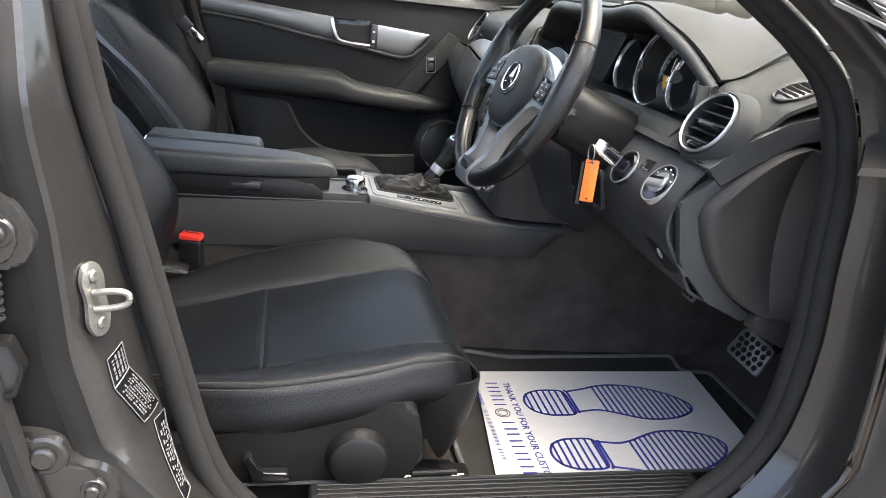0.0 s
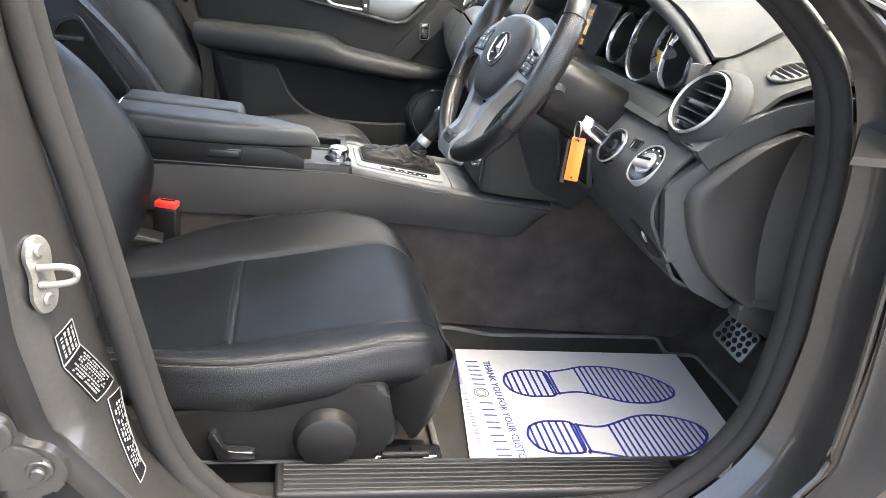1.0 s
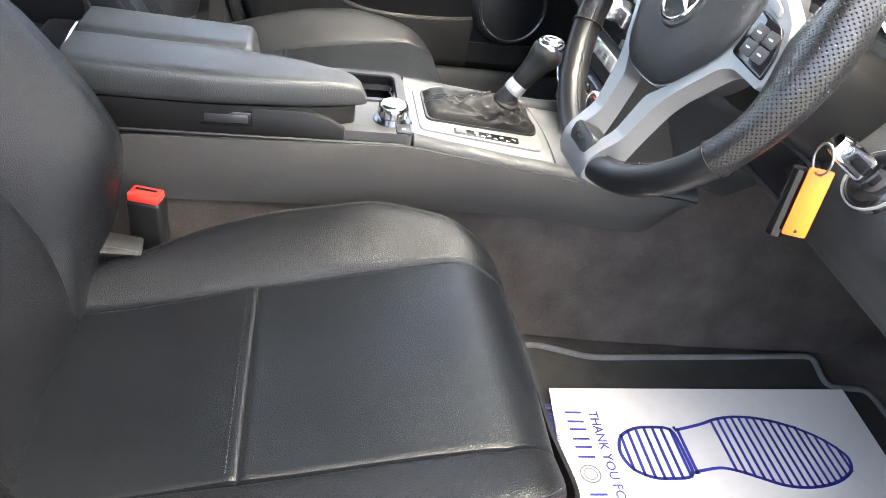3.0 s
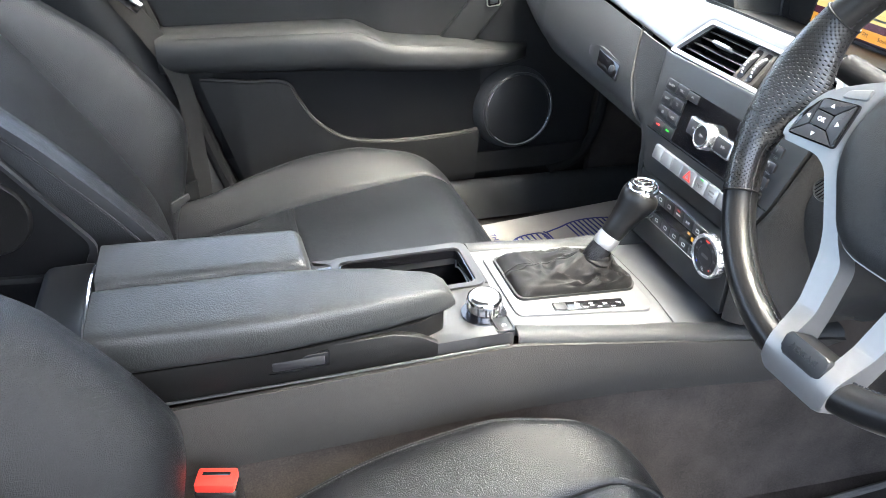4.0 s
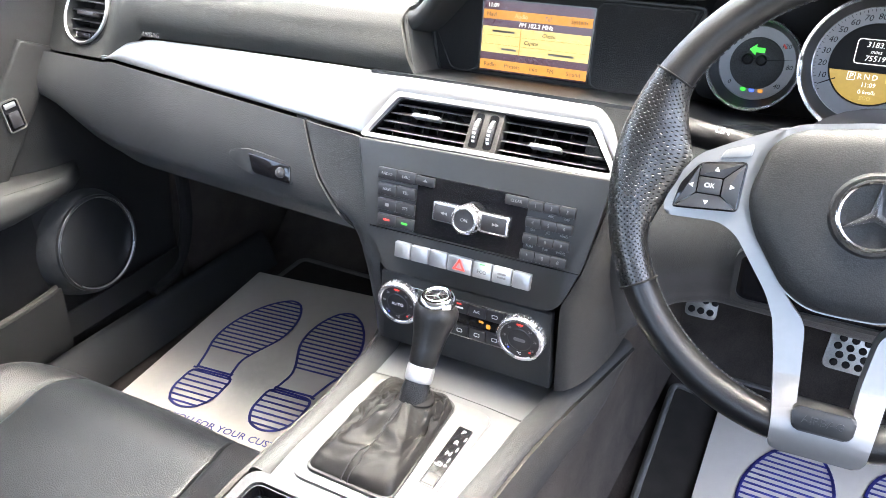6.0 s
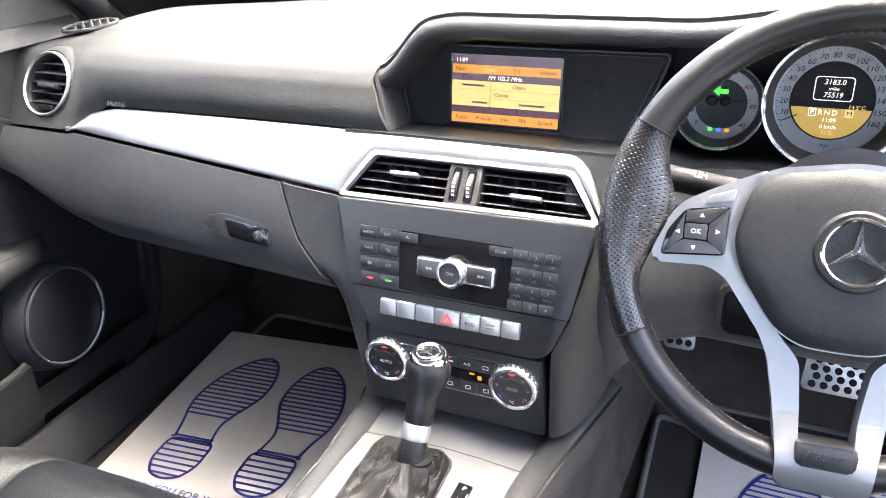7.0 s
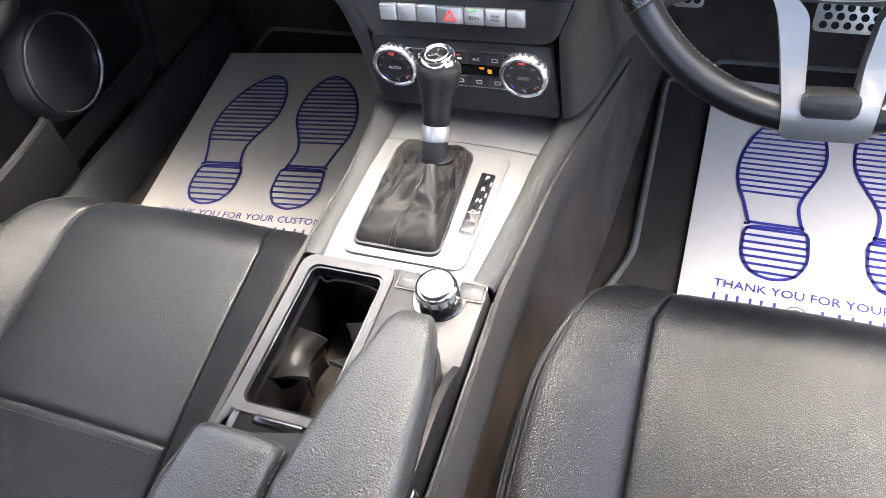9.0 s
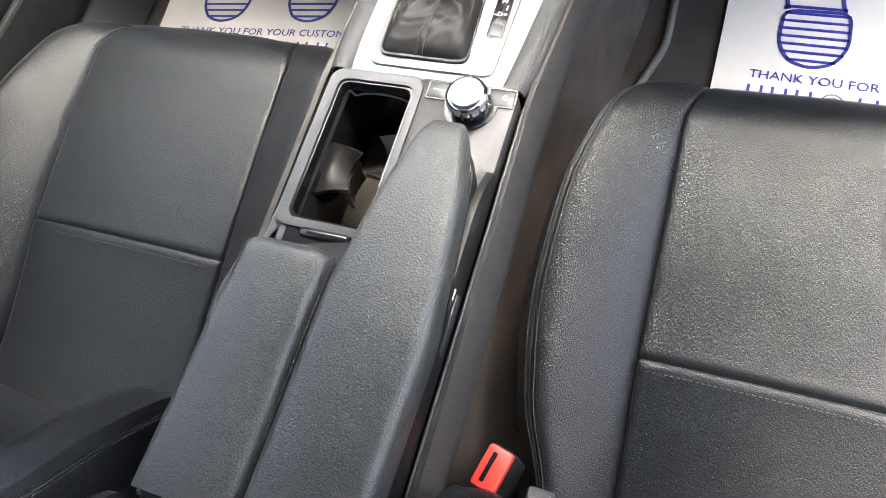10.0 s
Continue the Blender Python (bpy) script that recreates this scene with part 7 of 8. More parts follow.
        for k, tx in enumerate(("16", "18", "20", "22", "24", "26", "28")):
            a = radians(215 - 250 / 6 * k)
            letters("marking", tx, 0.0039, df @ Matrix.Translation((0.0172 * math.cos(a), 0.0172 * math.sin(a), 0.0152)), KEYPRINT, dk)
        part("index_mark", prism(round_rect(0.007, 0.0018, 0.0005, 2, 0, 0.0188), 0.0150, 0.0156), REDLAMP, dk, at=df, angle=0)
        for x, m_ in ((-0.0095, BLUELAMP), (0.0095, REDLAMP)):
            part("tint_dot", lathe([(0, 0.0154), (0.0012, 0.0154), (0.0012, 0.015)], 10), m_, dk, at=df @ Matrix.Translation((x * 1.25, -0.0125, 0)))
        letters("marking", "AUTO" if s < 0 else "", 0.0054, df @ Matrix.Translation((0, 0, 0.0152)), WHITEINK, dk) if s < 0 else part("mode_mark", prism(round_rect(0.013, 0.004, 0.0018, 3, 0, 0), 0.0150, 0.0153), GREYINK, dk, at=df, angle=0)
        letters("marking", "°C", 0.0046, df @ Matrix.Translation((0, -0.0165, 0.0152)), WHITEINK, dk)
    # centre outlets
    lean = 0.80
    vf = frame_at((0.262, 0.006, 0.5655), (0, -1, 0), (lean, 0, 1))
    gg = math.sqrt(1 + lean ** 2)
    h = 0.041 * gg
    vout = [(-0.146, -h / 2), (0.152, -h / 2 + 0.003), (0.118, h / 2), (-0.116, h / 2)]
    cv = part("centre_outlet", prism(rounded([(x * 0.97, y * 0.9) for x, y in vout], 0.004, 3), -0.045, -0.040), GLOSS, ra, "centre air outlets", at=vf)
    part("outlet_frame", ring_plate(rounded([(x * 1.015, y * 1.10) for x, y in vout], 0.006, 4), rounded([(x * 0.965, y * 0.90) for x, y in vout], 0.005, 4), -0.020, 0.004), KEYSILVER, cv, "bright outlet frame", at=vf)
    part("outlet_inner", ring_plate(rounded([(x * 0.965, y * 0.90) for x, y in vout], 0.005, 4), rounded([(x * 0.95, y * 0.86) for x, y in vout], 0.005, 4), -0.042, -0.002), GLOSS, cv, at=vf)
    for k in range(4):
        y = h * (-0.30 + 0.20 * k)
        xl, xr = lerp(y, (-h / 2, -0.138), (h / 2, -0.110)), lerp(y, (-h / 2, 0.143), (h / 2, 0.111))
        for a, b in ((xl, -0.020), (0.020, xr)):
            part("slat", box(a, b, -0.0007, 0.0007, -0.022, 0.0, 0.0005, 1), BUTTON, cv, at=vf @ Matrix.Translation((0, y, -0.004)) @ pose(0, 0, 0, 22, 0, 0))
    for x in [-0.124 + 0.019 * i for i in range(6)] + [0.030 + 0.019 * i for i in range(6)]:
        part("vane", box(x - 0.0005, x + 0.0005, -h * 0.40, h * 0.40, -0.040, -0.026, 0.0), BUTTON, cv, at=vf, angle=0)
    for s, y in ((-1, h * 0.10), (1, -h * 0.10)):
        part("slider", box(s * 0.072 - 0.017, s * 0.072 + 0.017, y - 0.0022, y + 0.0022, -0.008, 0.004, 0.0012, 2), KEYSILVER, cv, at=vf)
    part("outlet_bridge", prism(rounded([(-0.019, -h * 0.46), (0.019, -h * 0.46), (0.019, h * 0.46), (-0.019, h * 0.46)], 0.002, 2), -0.02, 0.001, 0.001), HARD, cv, at=vf)
    for x in (-0.0085, 0.0085):
        part("wheel_slot", prism(round_rect(0.010, h * 0.74, 0.003, 3, x, 0), 0.0008, 0.0014), GLOSS, cv, at=vf)
        w = part("thumbwheel", lathe([(0.0, -0.0032), (0.0185, -0.0032), (0.0195, -0.002), (0.0195, 0.002), (0.0185, 0.0032), (0.0, 0.0032)], 40), BUTTON, cv, at=vf @ Matrix.Translation((x, 0, -0.0125)) @ pose(0, 0, 0, 0, 90, 0))
        for k in range(-3, 4):
            a = radians(k * 13)
            part("tick", box(-0.0016, 0.0016, -0.0012, 0.0012, 0.0193, 0.0199, 0), WHITEINK, w, at=vf @ Matrix.Translation((x, 0, -0.0125)) @ pose(0, 0, 0, math.degrees(a), 0, 0), angle=0)
    return ra


centre_stack()


def display():
    dp = thing("dash_display", "lit amber radio display in a black mesh panel", "display", (0.385, 0, 0.59))
    fr = frame_at((0.385, 0, 0.635), (0, -1, 0), (0.17, 0, 1))
    mesh = mat("speaker_mesh", (0.012, 0.012, 0.013), 0.6, 0, 0.1, 60, 1.0, 1300, "pebble")
    pn = [(-0.136, 0.022), (-0.118, 0.046), (-0.098, 0.050), (0.182, 0.050), (0.172, 0.02), (0.142, -0.048), (-0.112, -0.049), (-0.122, -0.040)]
    part("mesh_panel", prism(rounded(pn, 0.008, 3), -0.008, 0.0, 0.001), mesh, dp, at=fr)
    part("panel_rim", tube([Vector((x, y, 0.001)) for x, y in rounded([(x * 1.015, y * 1.03) for x, y in pn], 0.008, 4)], 0.0022, 6, True), PANEL, dp, at=fr)
    for pts in ([(-0.134, 0.011), (-0.113, 0.047), (-0.073, 0.047), (-0.069, 0.025), (-0.069, -0.038), (-0.084, -0.0445), (-0.106, -0.042)], [(0.069, 0.040), (0.075, 0.0475), (0.176, 0.0475), (0.168, 0.020), (0.140, -0.0455), (0.085, -0.0465), (0.070, -0.041)]):
        part("mesh_edge", tube([Vector((x, y, 0.0004)) for x, y in rounded(pts, 0.006, 4)], 0.0011, 6, True), PANEL, dp, at=fr)
    sf = fr @ Matrix.Translation((-0.0005, 0.0005, 0.0))
    w, h = 0.1325, 0.0790
    sc = part("screen_glass", prism(round_rect(w + 0.004, h + 0.004, 0.001, 2), -0.002, 0.0008), GLOSS, dp, "dark screen glass", at=sf)
    def band(x0, x1, y0, y1, m, z=0.0010):
        part("screen_field", prism([(x0 * w, (0.5 - y1) * h), (x1 * w, (0.5 - y1) * h), (x1 * w, (0.5 - y0) * h), (x0 * w, (0.5 - y0) * h)], z - 0.0002, z), m, sc, at=sf, angle=0)
    band(-0.5, 0.5, 0.0, 1.0, PURPLE, 0.0009)
    band(-0.5, 0.5, 0.125, 0.255, AMBER, 0.0012)
    band(-0.5, 0.5, 0.36, 0.735, CREAM, 0.0012)
    band(-0.5, 0.5, 0.84, 0.985, AMBER, 0.0012)
    for y in (0.482, 0.610):
        band(-0.5, 0.5, y, y + 0.006, AMBER, 0.0014)
    band(-0.137, -0.127, 0.36, 0.735, AMBER, 0.0016)
    def word(t, x, y, s, m, sh=0.0):
        letters("screen_text", t, s, sf @ Matrix.Translation((x * w, (0.5 - y) * h, 0.0017)), m, sc, shear=sh, depth=0.0001)
    word("11:09", -0.41, 0.062, 0.0066, GLOWWHITE)
    for t, x in (("Navi", -0.42), ("Tel", 0.105), ("System", 0.385)):
        word(t, x, 0.19, 0.0068, DISPTEXT)
    word("Audio", -0.14, 0.19, 0.0068, CREAM)
    word("FM 102.2 MHz", 0.0, 0.308, 0.0070, GLOWWHITE, 0.2)
    for t, x, y in (("Classic", 0.13, 0.425), ("Capital", -0.03, 0.55)):
        word(t, x, y, 0.0062, DISPTEXT, 0.2)
    for x0, x1, y in ((-0.40, -0.19, 0.425), (-0.30, -0.16, 0.675), (0.14, 0.37, 0.675)):
        band(x0, x1, y - 0.014, y + 0.014, GREYINK, 0.0018)
    for t, x in (("Radio", -0.40), ("Presets", -0.185), ("Info", 0.02), ("FM", 0.175), ("Sound", 0.385)):
        word(t, x, 0.912, 0.0068, DISPTEXT)
    return dp


display()


def instruments():
    ic = thing("instrument_cluster", "three chrome-ringed dials with silver faces", "instrument cluster", (0.40, -0.342, 0.58))
    bf = frame_at((0.424, -0.342, 0.6425), (0, -1, 0), (0.22, 0, 1))
    part("backing", prism(rounded([(-0.165, -0.058), (0.165, -0.058), (0.165, 0.045), (0.08, 0.075), (-0.08, 0.075), (-0.165, 0.045)], 0.02, 4), -0.012, -0.004), BLACKMATTE, ic, at=bf)
    def dial(cx, cz, r, nm, size):
        f = bf @ Matrix.Translation((cx, cz, 0)) @ Matrix.Diagonal((size, size, 1, 1))
        d = part(nm, lathe([(0, 0.0), (r * 0.86, 0.0), (r * 0.87, 0.0015)], 56), DIAL, ic, "silver dial face", at=f)
        part("dial_tube", lathe([(r * 0.865, 0.0), (r * 0.99, 0.037)], 56), PANEL, d, at=f)
        part("dial_lip", lathe([(r * 0.862, 0.0002), (r * 0.868, 0.0022), (r * 0.885, 0.0030), (r * 0.890, 0.0010)], 56), RINGSILVER, d, at=f)
        part("chrome_ring", lathe([(r * 0.985, 0.034), (r * 1.005, 0.042), (r * 1.045, 0.044), (r * 1.06, 0.040), (r * 1.05, 0.0)], 56), RINGSILVER, d, "bright metal ring", at=f)
        return d, f @ Matrix.Diagonal((0.865, 0.865, 1, 1))
    d, f = dial(0.003, -0.004, 0.0575, "speedometer", 1.105)
    g = f @ Matrix.Diagonal((1.14, 1.14, 1, 1))
    part("inner_display", lathe([(0, 0.0016), (0.0365, 0.0016), (0.037, 0.0004)], 48), BLACKMATTE, d, "dark trip display", at=g)
    half = [(0.0355 * math.cos(a), 0.0355 * math.sin(a)) for a in steps(math.pi * 1.06, math.pi * 1.94, 24)]
    part("amber_half", prism(half, 0.0017, 0.0020), GLOWYELLOW, d, "amber lower display", at=g, angle=0)
    part("trip_box", ring_plate(round_rect(0.034, 0.0225, 0.003, 3, 0, 0.0115), round_rect(0.0325, 0.021, 0.0025, 3, 0, 0.0115), 0.0017, 0.0021), GLOWWHITE, d, at=g, angle=0)
    for t, y, s in (("3183.0", 0.0175, 0.0068), ("miles", 0.0115, 0.0045), ("75519", 0.0055, 0.0068)):
        letters("trip_text", t, s, g @ Matrix.Translation((0, y, 0.0022)), GLOWWHITE, d, shear=0.15)
    letters("trip_text", "14.5°C", 0.0052, g @ Matrix.Translation((0.022, -0.0048, 0.0024)), CREAM, d)
    for t, x in (("P", -0.0155), ("R", -0.0085), ("N", -0.0025), ("D", 0.0040)):
        letters("trip_text", t, 0.0068, g @ Matrix.Translation((x, -0.0110, 0.0024)), GLOWWHITE, d)
    part("gear_box", ring_plate(round_rect(0.0066, 0.0076, 0.0006, 2, -0.0155, -0.0110), round_rect(0.0056, 0.0066, 0.0005, 2, -0.0155, -0.0110), 0.0021, 0.0025), GLOWWHITE, d, at=g, angle=0)
    part("mode_box", prism(round_rect(0.0072, 0.0074, 0.0005, 2, 0.0165, -0.0110), 0.0021, 0.0023), CREAM, d, at=g, angle=0)
    letters("trip_text", "M", 0.0066, g @ Matrix.Translation((0.0165, -0.0110, 0.0024)), BLACKMATTE, d)
    letters("trip_text", "11:09", 0.0056, g @ Matrix.Translation((0, -0.0180, 0.0024)), GLOWWHITE, d)
    letters("trip_text", "0 km/h", 0.0052, g @ Matrix.Translation((0, -0.0245, 0.0024)), GLOWWHITE, d)
    letters("trip_text", "ECO", 0.0048, g @ Matrix.Translation((0, -0.0300, 0.0024)), CREAM, d)
    letters("marking", "mph", 0.0050, f @ Matrix.Translation((0, -0.0480, 0.0006)), BLACKMATTE, d, shear=0.2)
    for k in range(1, 17):
        a = radians(213 - 15 * k)
        letters("numeral", str(k * 10), 0.0086, f @ Matrix.Translation((0.0483 * math.cos(a), 0.0483 * math.sin(a), 0.0006)), BLACKMATTE, d, shear=0.15)
    for k in range(0, 33):
        a = 213 - 7.5 * k
        part("tick", box(0.0538, 0.0562, -0.0003, 0.0003, 0.0004, 0.0008, 0), BLACKMATTE, d, at=f @ pose(0, 0, 0, 0, 0, a), angle=0)
    for k in range(0, 65):
        part("fine_tick", box(0.0548, 0.0562, -0.00018, 0.00018, 0.0004, 0.0007, 0), BLACKMATTE, d, at=f @ pose(0, 0, 0, 0, 0, 213 - 3.75 * k), angle=0)
    part("needle", prism([(0.036, -0.0007), (0.054, -0.0004), (0.054, 0.0004), (0.036, 0.0007)], 0.003, 0.0042), BLACKMATTE, d, at=f @ pose(0, 0, 0, 0, 0, 207))
    for s, nm in ((-1, "fuel_gauge"), (1, "rev_counter")):
        d, f = dial(s * 0.1075 + 0.003, -0.0145, 0.0385, nm, 1.13)
        part("inner_display", lathe([(0, 0.0012), (0.0270, 0.0012), (0.0275, 0.0004)], 40), SOFT, d, at=f)
        if s < 0:
            ar = [(-0.010, 0.014), (-0.003, 0.020), (-0.003, 0.0165), (0.006, 0.0165), (0.006, 0.0115), (-0.003, 0.0115), (-0.003, 0.008)]
            part("turn_arrow", prism(ar, 0.0014, 0.0018), GREENLAMP, d, "green lit turn arrow", at=f, angle=0)
            for t, a in (("120", 38), ("80", -2), ("40", -42), ("0", 222)):
                letters("numeral", t, 0.0068, f @ Matrix.Translation((0.0328 * math.cos(radians(a)), 0.0328 * math.sin(radians(a)), 0.0006)), BLACKMATTE, d, shear=0.15)
            for x, m_ in ((-0.0085, GREENLAMP), (0.0005, BLUELAMP), (0.0095, AMBER)):
                part("tell_tale", prism(round_rect(0.0055, 0.0040, 0.0015, 3, x, -0.0285), 0.0006, 0.001), m_, d, at=f, angle=0)
            for x in (-0.010, 0.004):
                part("hub", lathe([(0, 0.005), (0.0042, 0.005), (0.0060, 0.001)], 20), BLACKMATTE, d, at=f @ Matrix.Translation((x, 0.0035, 0)))
                part("needle", prism([(x, 0.0026), (x + 0.031 - 0.016 * (x < 0), 0.0072), (x, 0.0044)], 0.0045, 0.0055), BLACKMATTE, d, at=f, angle=0)
            part("warn_mark", prism([(0.0235, 0.023), (0.027, 0.019), (0.0255, 0.0175), (0.022, 0.0215)], 0.0006, 0.001), RED, d, at=f, angle=0)
    return ic


instruments()


# ---------------------------------------------------------------- passenger door
def passenger_door():
    dr = thing("door_1", "charcoal passenger door lining with silver strip and map pocket", "car door", (0, 0.76, 0.1), kind="structure")
    def rear(z):
        return lerp(z, (0.08, -0.318), (0.154, -0.341), (0.556, -0.464), (0.68, -0.50))
    def base(u, z):
        x0 = rear(z)
        x1 = lerp(z, (0.08, 0.36), (0.12, 0.44), (0.30, 0.47), (0.68, 0.47))
        y = 0.755 - 0.012 * math.sin(max(0, min(1, (z - 0.40) / 0.27)) * 3.14)
        return x0 + (x1 - x0) * u, y, z
    part("lining", sheet(base, steps(0, 1, 30), steps(0.08, 0.69, 40), 0.02), DOORSKIN, dr)
    part("belt_top", sheet(lambda u, v: (-0.52 + 0.98 * u, 0.735 + 0.05 * v, 0.665 + 0.024 * math.sin(v * 3.14)), steps(0, 1, 20), steps(1, 0, 8), 0.004), PADSKIN, dr)
    # lower pocket front standing proud, with a swept rim
    rim = curve([(-0.385, 0, 0.358), (-0.300, 0, 0.352), (-0.228, 0, 0.346), (-0.205, 0, 0.312), (-0.175, 0, 0.265), (-0.120, 0, 0.224), (-0.040, 0, 0.207), (0.08, 0, 0.206), (0.172, 0, 0.213)], 8)
    def pocket(i, v):
        p = rim[i]
        zb = 0.095
        x = p.x + (max(rear(zb) + 0.012, p.x) - p.x) * v
        return x, 0.735 - 0.020 * (1 - v) ** 0.5 * soft(p.x, (-0.40, 0.0), (-0.30, 0.7), (-0.1, 1), (0.15, 1.0), (0.2, 0.6)), p.z + (zb - p.z) * v
    part("map_pocket", sheet(pocket, list(range(len(rim))), steps(0, 1, 12), 0.008), DOORSKIN, dr, "charcoal map pocket")
    part("pocket_rim", tube([Vector(pocket(i, 0)) + Vector((0, 0.003, 0)) for i in range(len(rim))], 0.0042, 8), HARD, dr)
    # black sheet added for the shade deep in the pocket
    part("pocket_shade", sheet(lambda x, z: (x, 0.7505, z), steps(-0.36, 0.185, 12), steps(0.185, 0.372, 6), 0.002), BLACKMATTE, dr, "black sheet standing for the shade inside the map pocket")
    low = sheet(lambda u, v: (0.16 + 0.27 * u, 0.737 - 0.01 * v, 0.10 + 0.052 * v + 0.004 * u * v), steps(0, 1, 10), steps(0, 1, 6), 0.004)
    part("lower_front", low, DOORSKIN, dr)
    # pull armrest
    rings = []
    for i in range(45):
        u = i / 44
        x = -0.45 + 0.735 * u
        top = soft(x, (-0.50, 0.458), (-0.10, 0.456), (-0.02, 0.424), (0.12, 0.408), (0.285, 0.384))
        bot = lerp(x, (-0.45, 0.378), (-0.10, 0.362), (0.13, 0.343), (0.285, 0.352))
        d = 0.075 * math.sin(min(1, (1 - u) / 0.10 + 0.15) * 1.57) * lerp(x, (-0.45, 0.9), (-0.1, 1.0), (0.1, 0.9), (0.285, 0.55))
        m, h = (top + bot) / 2, (top - bot) / 2
        rings.append([Vector((x, 0.757 - d * max(0.0, math.cos(q)) ** 0.55, m + h * math.copysign(abs(math.sin(q)) ** 0.7, math.sin(q)))) for q in steps(-1.57, 1.57, 18)])
    ar = part("armrest", loft(rings, False, False), PADSKIN, dr, "padded door armrest")
    line = [r[13] + Vector((0, -0.0005, 0.0006)) for r in rings[2:-3]]
    stitches("stitching", line, ar, 0.006, 0.0012)
    # silver strip with pull handle
    ts = [(-0.47, 0.633, 0.590), (-0.333, 0.623, 0.579), (-0.096, 0.603, 0.541), (0.03, 0.593, 0.524), (0.105, 0.587, 0.512), (0.135, 0.584, 0.520), (0.160, 0.582, 0.545), (0.186, 0.580, 0.577)]
    def strip(x, v):
        zt, zb = lerp(x, *[(a, b) for a, b, c in ts]), lerp(x, *[(a, c) for a, b, c in ts])
        return x, 0.738 - 0.006 * math.sin(v * 3.14) ** 0.6, zb + (zt - zb) * v
    part("trim_strip", sheet(strip, steps(-0.47, -0.100, 16), [0, 0.05, 0.15, 0.35, 0.65, 0.85, 0.95, 1], 0.004), SILVER, dr, "satin silver door strip")
    part("trim_strip", sheet(strip, steps(0.030, 0.186, 14), [0, 0.05, 0.15, 0.35, 0.65, 0.85, 0.95, 1], 0.004), SILVER, dr, "satin silver door strip")
    lip = [Vector(strip(x, 0)) + Vector((0, 0, -0.008)) for x in steps(-0.47, 0.110, 24)] + [Vector(strip(x, 0)) + Vector((0.008, 0, -0.006)) for x in steps(0.12, 0.186, 8)]
    part("strip_lip", tube(lip, 0.006, 8), SOFT, dr)
    part("handle_cup", box(-0.098, 0.010, 0.745, 0.752, 0.532, 0.602, 0.004, 2), GLOSS, dr, "black handle recess")
    hp = [(-0.106, 0.736, 0.598), (-0.100, 0.728, 0.575), (-0.088, 0.722, 0.548), (-0.070, 0.720, 0.538), (-0.02, 0.722, 0.534), (0.008, 0.730, 0.532)]
    part("pull_handle", tube(curve(hp, 6), 0.0075, 10, False, 0.6), KEYSILVER, dr, "silver pull handle")
    kp = part("lock_switch", box(0.010, 0.029, 0.734, 0.748, 0.524, 0.592, 0.002), BUTTON, dr)
    part("marking", box(0.016, 0.023, 0.7335, 0.735, 0.540, 0.548, 0), WHITEINK, kp, angle=0)
    part("marking", box(0.016, 0.023, 0.7335, 0.735, 0.570, 0.574, 0), WHITEINK, kp, angle=0)
    # mirror switch triangle
    sw = [(0.089, 0.405), (0.158, 0.389), (0.302, 0.566), (0.242, 0.592)]
    part("corner_panel", prism(sw, -0.004, 0.012, 0.006, 3), DOORSKIN, dr, at=frame_at((0, 0.750, 0), (1, 0, 0), (0, 0, 1)))
    wf = frame_at((0.199, 0.741, 0.4915), (1, 0, 0.1), (0.55, 0, 1))
    wf = wf @ Matrix.Translation((0, 0, 0.004))
    wsw = part("window_switch", prism(round_rect(0.027, 0.046, 0.004, 4), -0.004, 0.0016, 0.001), GLOSS, dr, "black window switch with silver rim", at=wf)
    part("switch_rim", ring_plate(round_rect(0.0285, 0.0475, 0.005, 4), round_rect(0.0250, 0.0440, 0.004, 4), -0.001, 0.0030), DULLMETAL, wsw, at=wf)
    part("switch_rocker", box(-0.0085, 0.0085, -0.018, 0.006, 0.001, 0.0055, 0.0020), BUTTON, wsw, at=wf)
    part("switch_cap", box(-0.0090, 0.0090, 0.012, 0.020, 0.001, 0.0040, 0.0015), KEYSILVER, wsw, at=wf)
    # loudspeaker
    sf = frame_at((0.268, 0.728, 0.245), (1, 0.10, 0), (0, 0.06, 1))
    sp = part("speaker", lathe([(0, 0.004), (0.070, 0.003), (0.076, 0.0), (0.0765, -0.004)], 56), PANEL, dr, "round black door loudspeaker grille", at=sf)
    part("speaker_ring", lathe([(0.0765, -0.004), (0.0775, 0.005), (0.0800, 0.007), (0.0825, 0.005), (0.083, -0.004)], 56), BUTTON, sp, at=sf)
    part("speaker_bright_ring", lathe([(0.0765, 0.0035), (0.0775, 0.0056), (0.0786, 0.0060), (0.0790, 0.0045)], 56), RINGSILVER, sp, at=sf)
    part("speaker_pod", lathe([(0.083, 0.0), (0.088, -0.006), (0.094, -0.03), (0.098, -0.05)], 48), SOFT, sp, at=sf)
    gap = curve([(-0.525, 0.738, 0.70), (-0.490, 0.742, 0.575), (-0.428, 0.742, 0.37), (-0.360, 0.742, 0.145), (-0.34, 0.742, 0.08)], 8)
    part("rear_seal", tube(gap, 0.016, 10), RUBBER, dr)
    # door shut face and passenger sill
    part("sill_cover", sheet(lambda x, v: (x, 0.735 - 0.035 * v, (0.085 - 0.02 * max(0, x)) * (1 - v * v)), steps(-0.5, 0.66, 20), steps(0, 1, 8), 0.004), SOFT, dr)
    seal = curve([(0.36, 0.742, 0.086), (0.43, 0.738, 0.115), (0.470, 0.735, 0.20), (0.478, 0.735, 0.33), (0.475, 0.735, 0.46)], 8)
    part("front_seal", tube(seal, 0.012, 10), RUBBER, dr)


passenger_door()


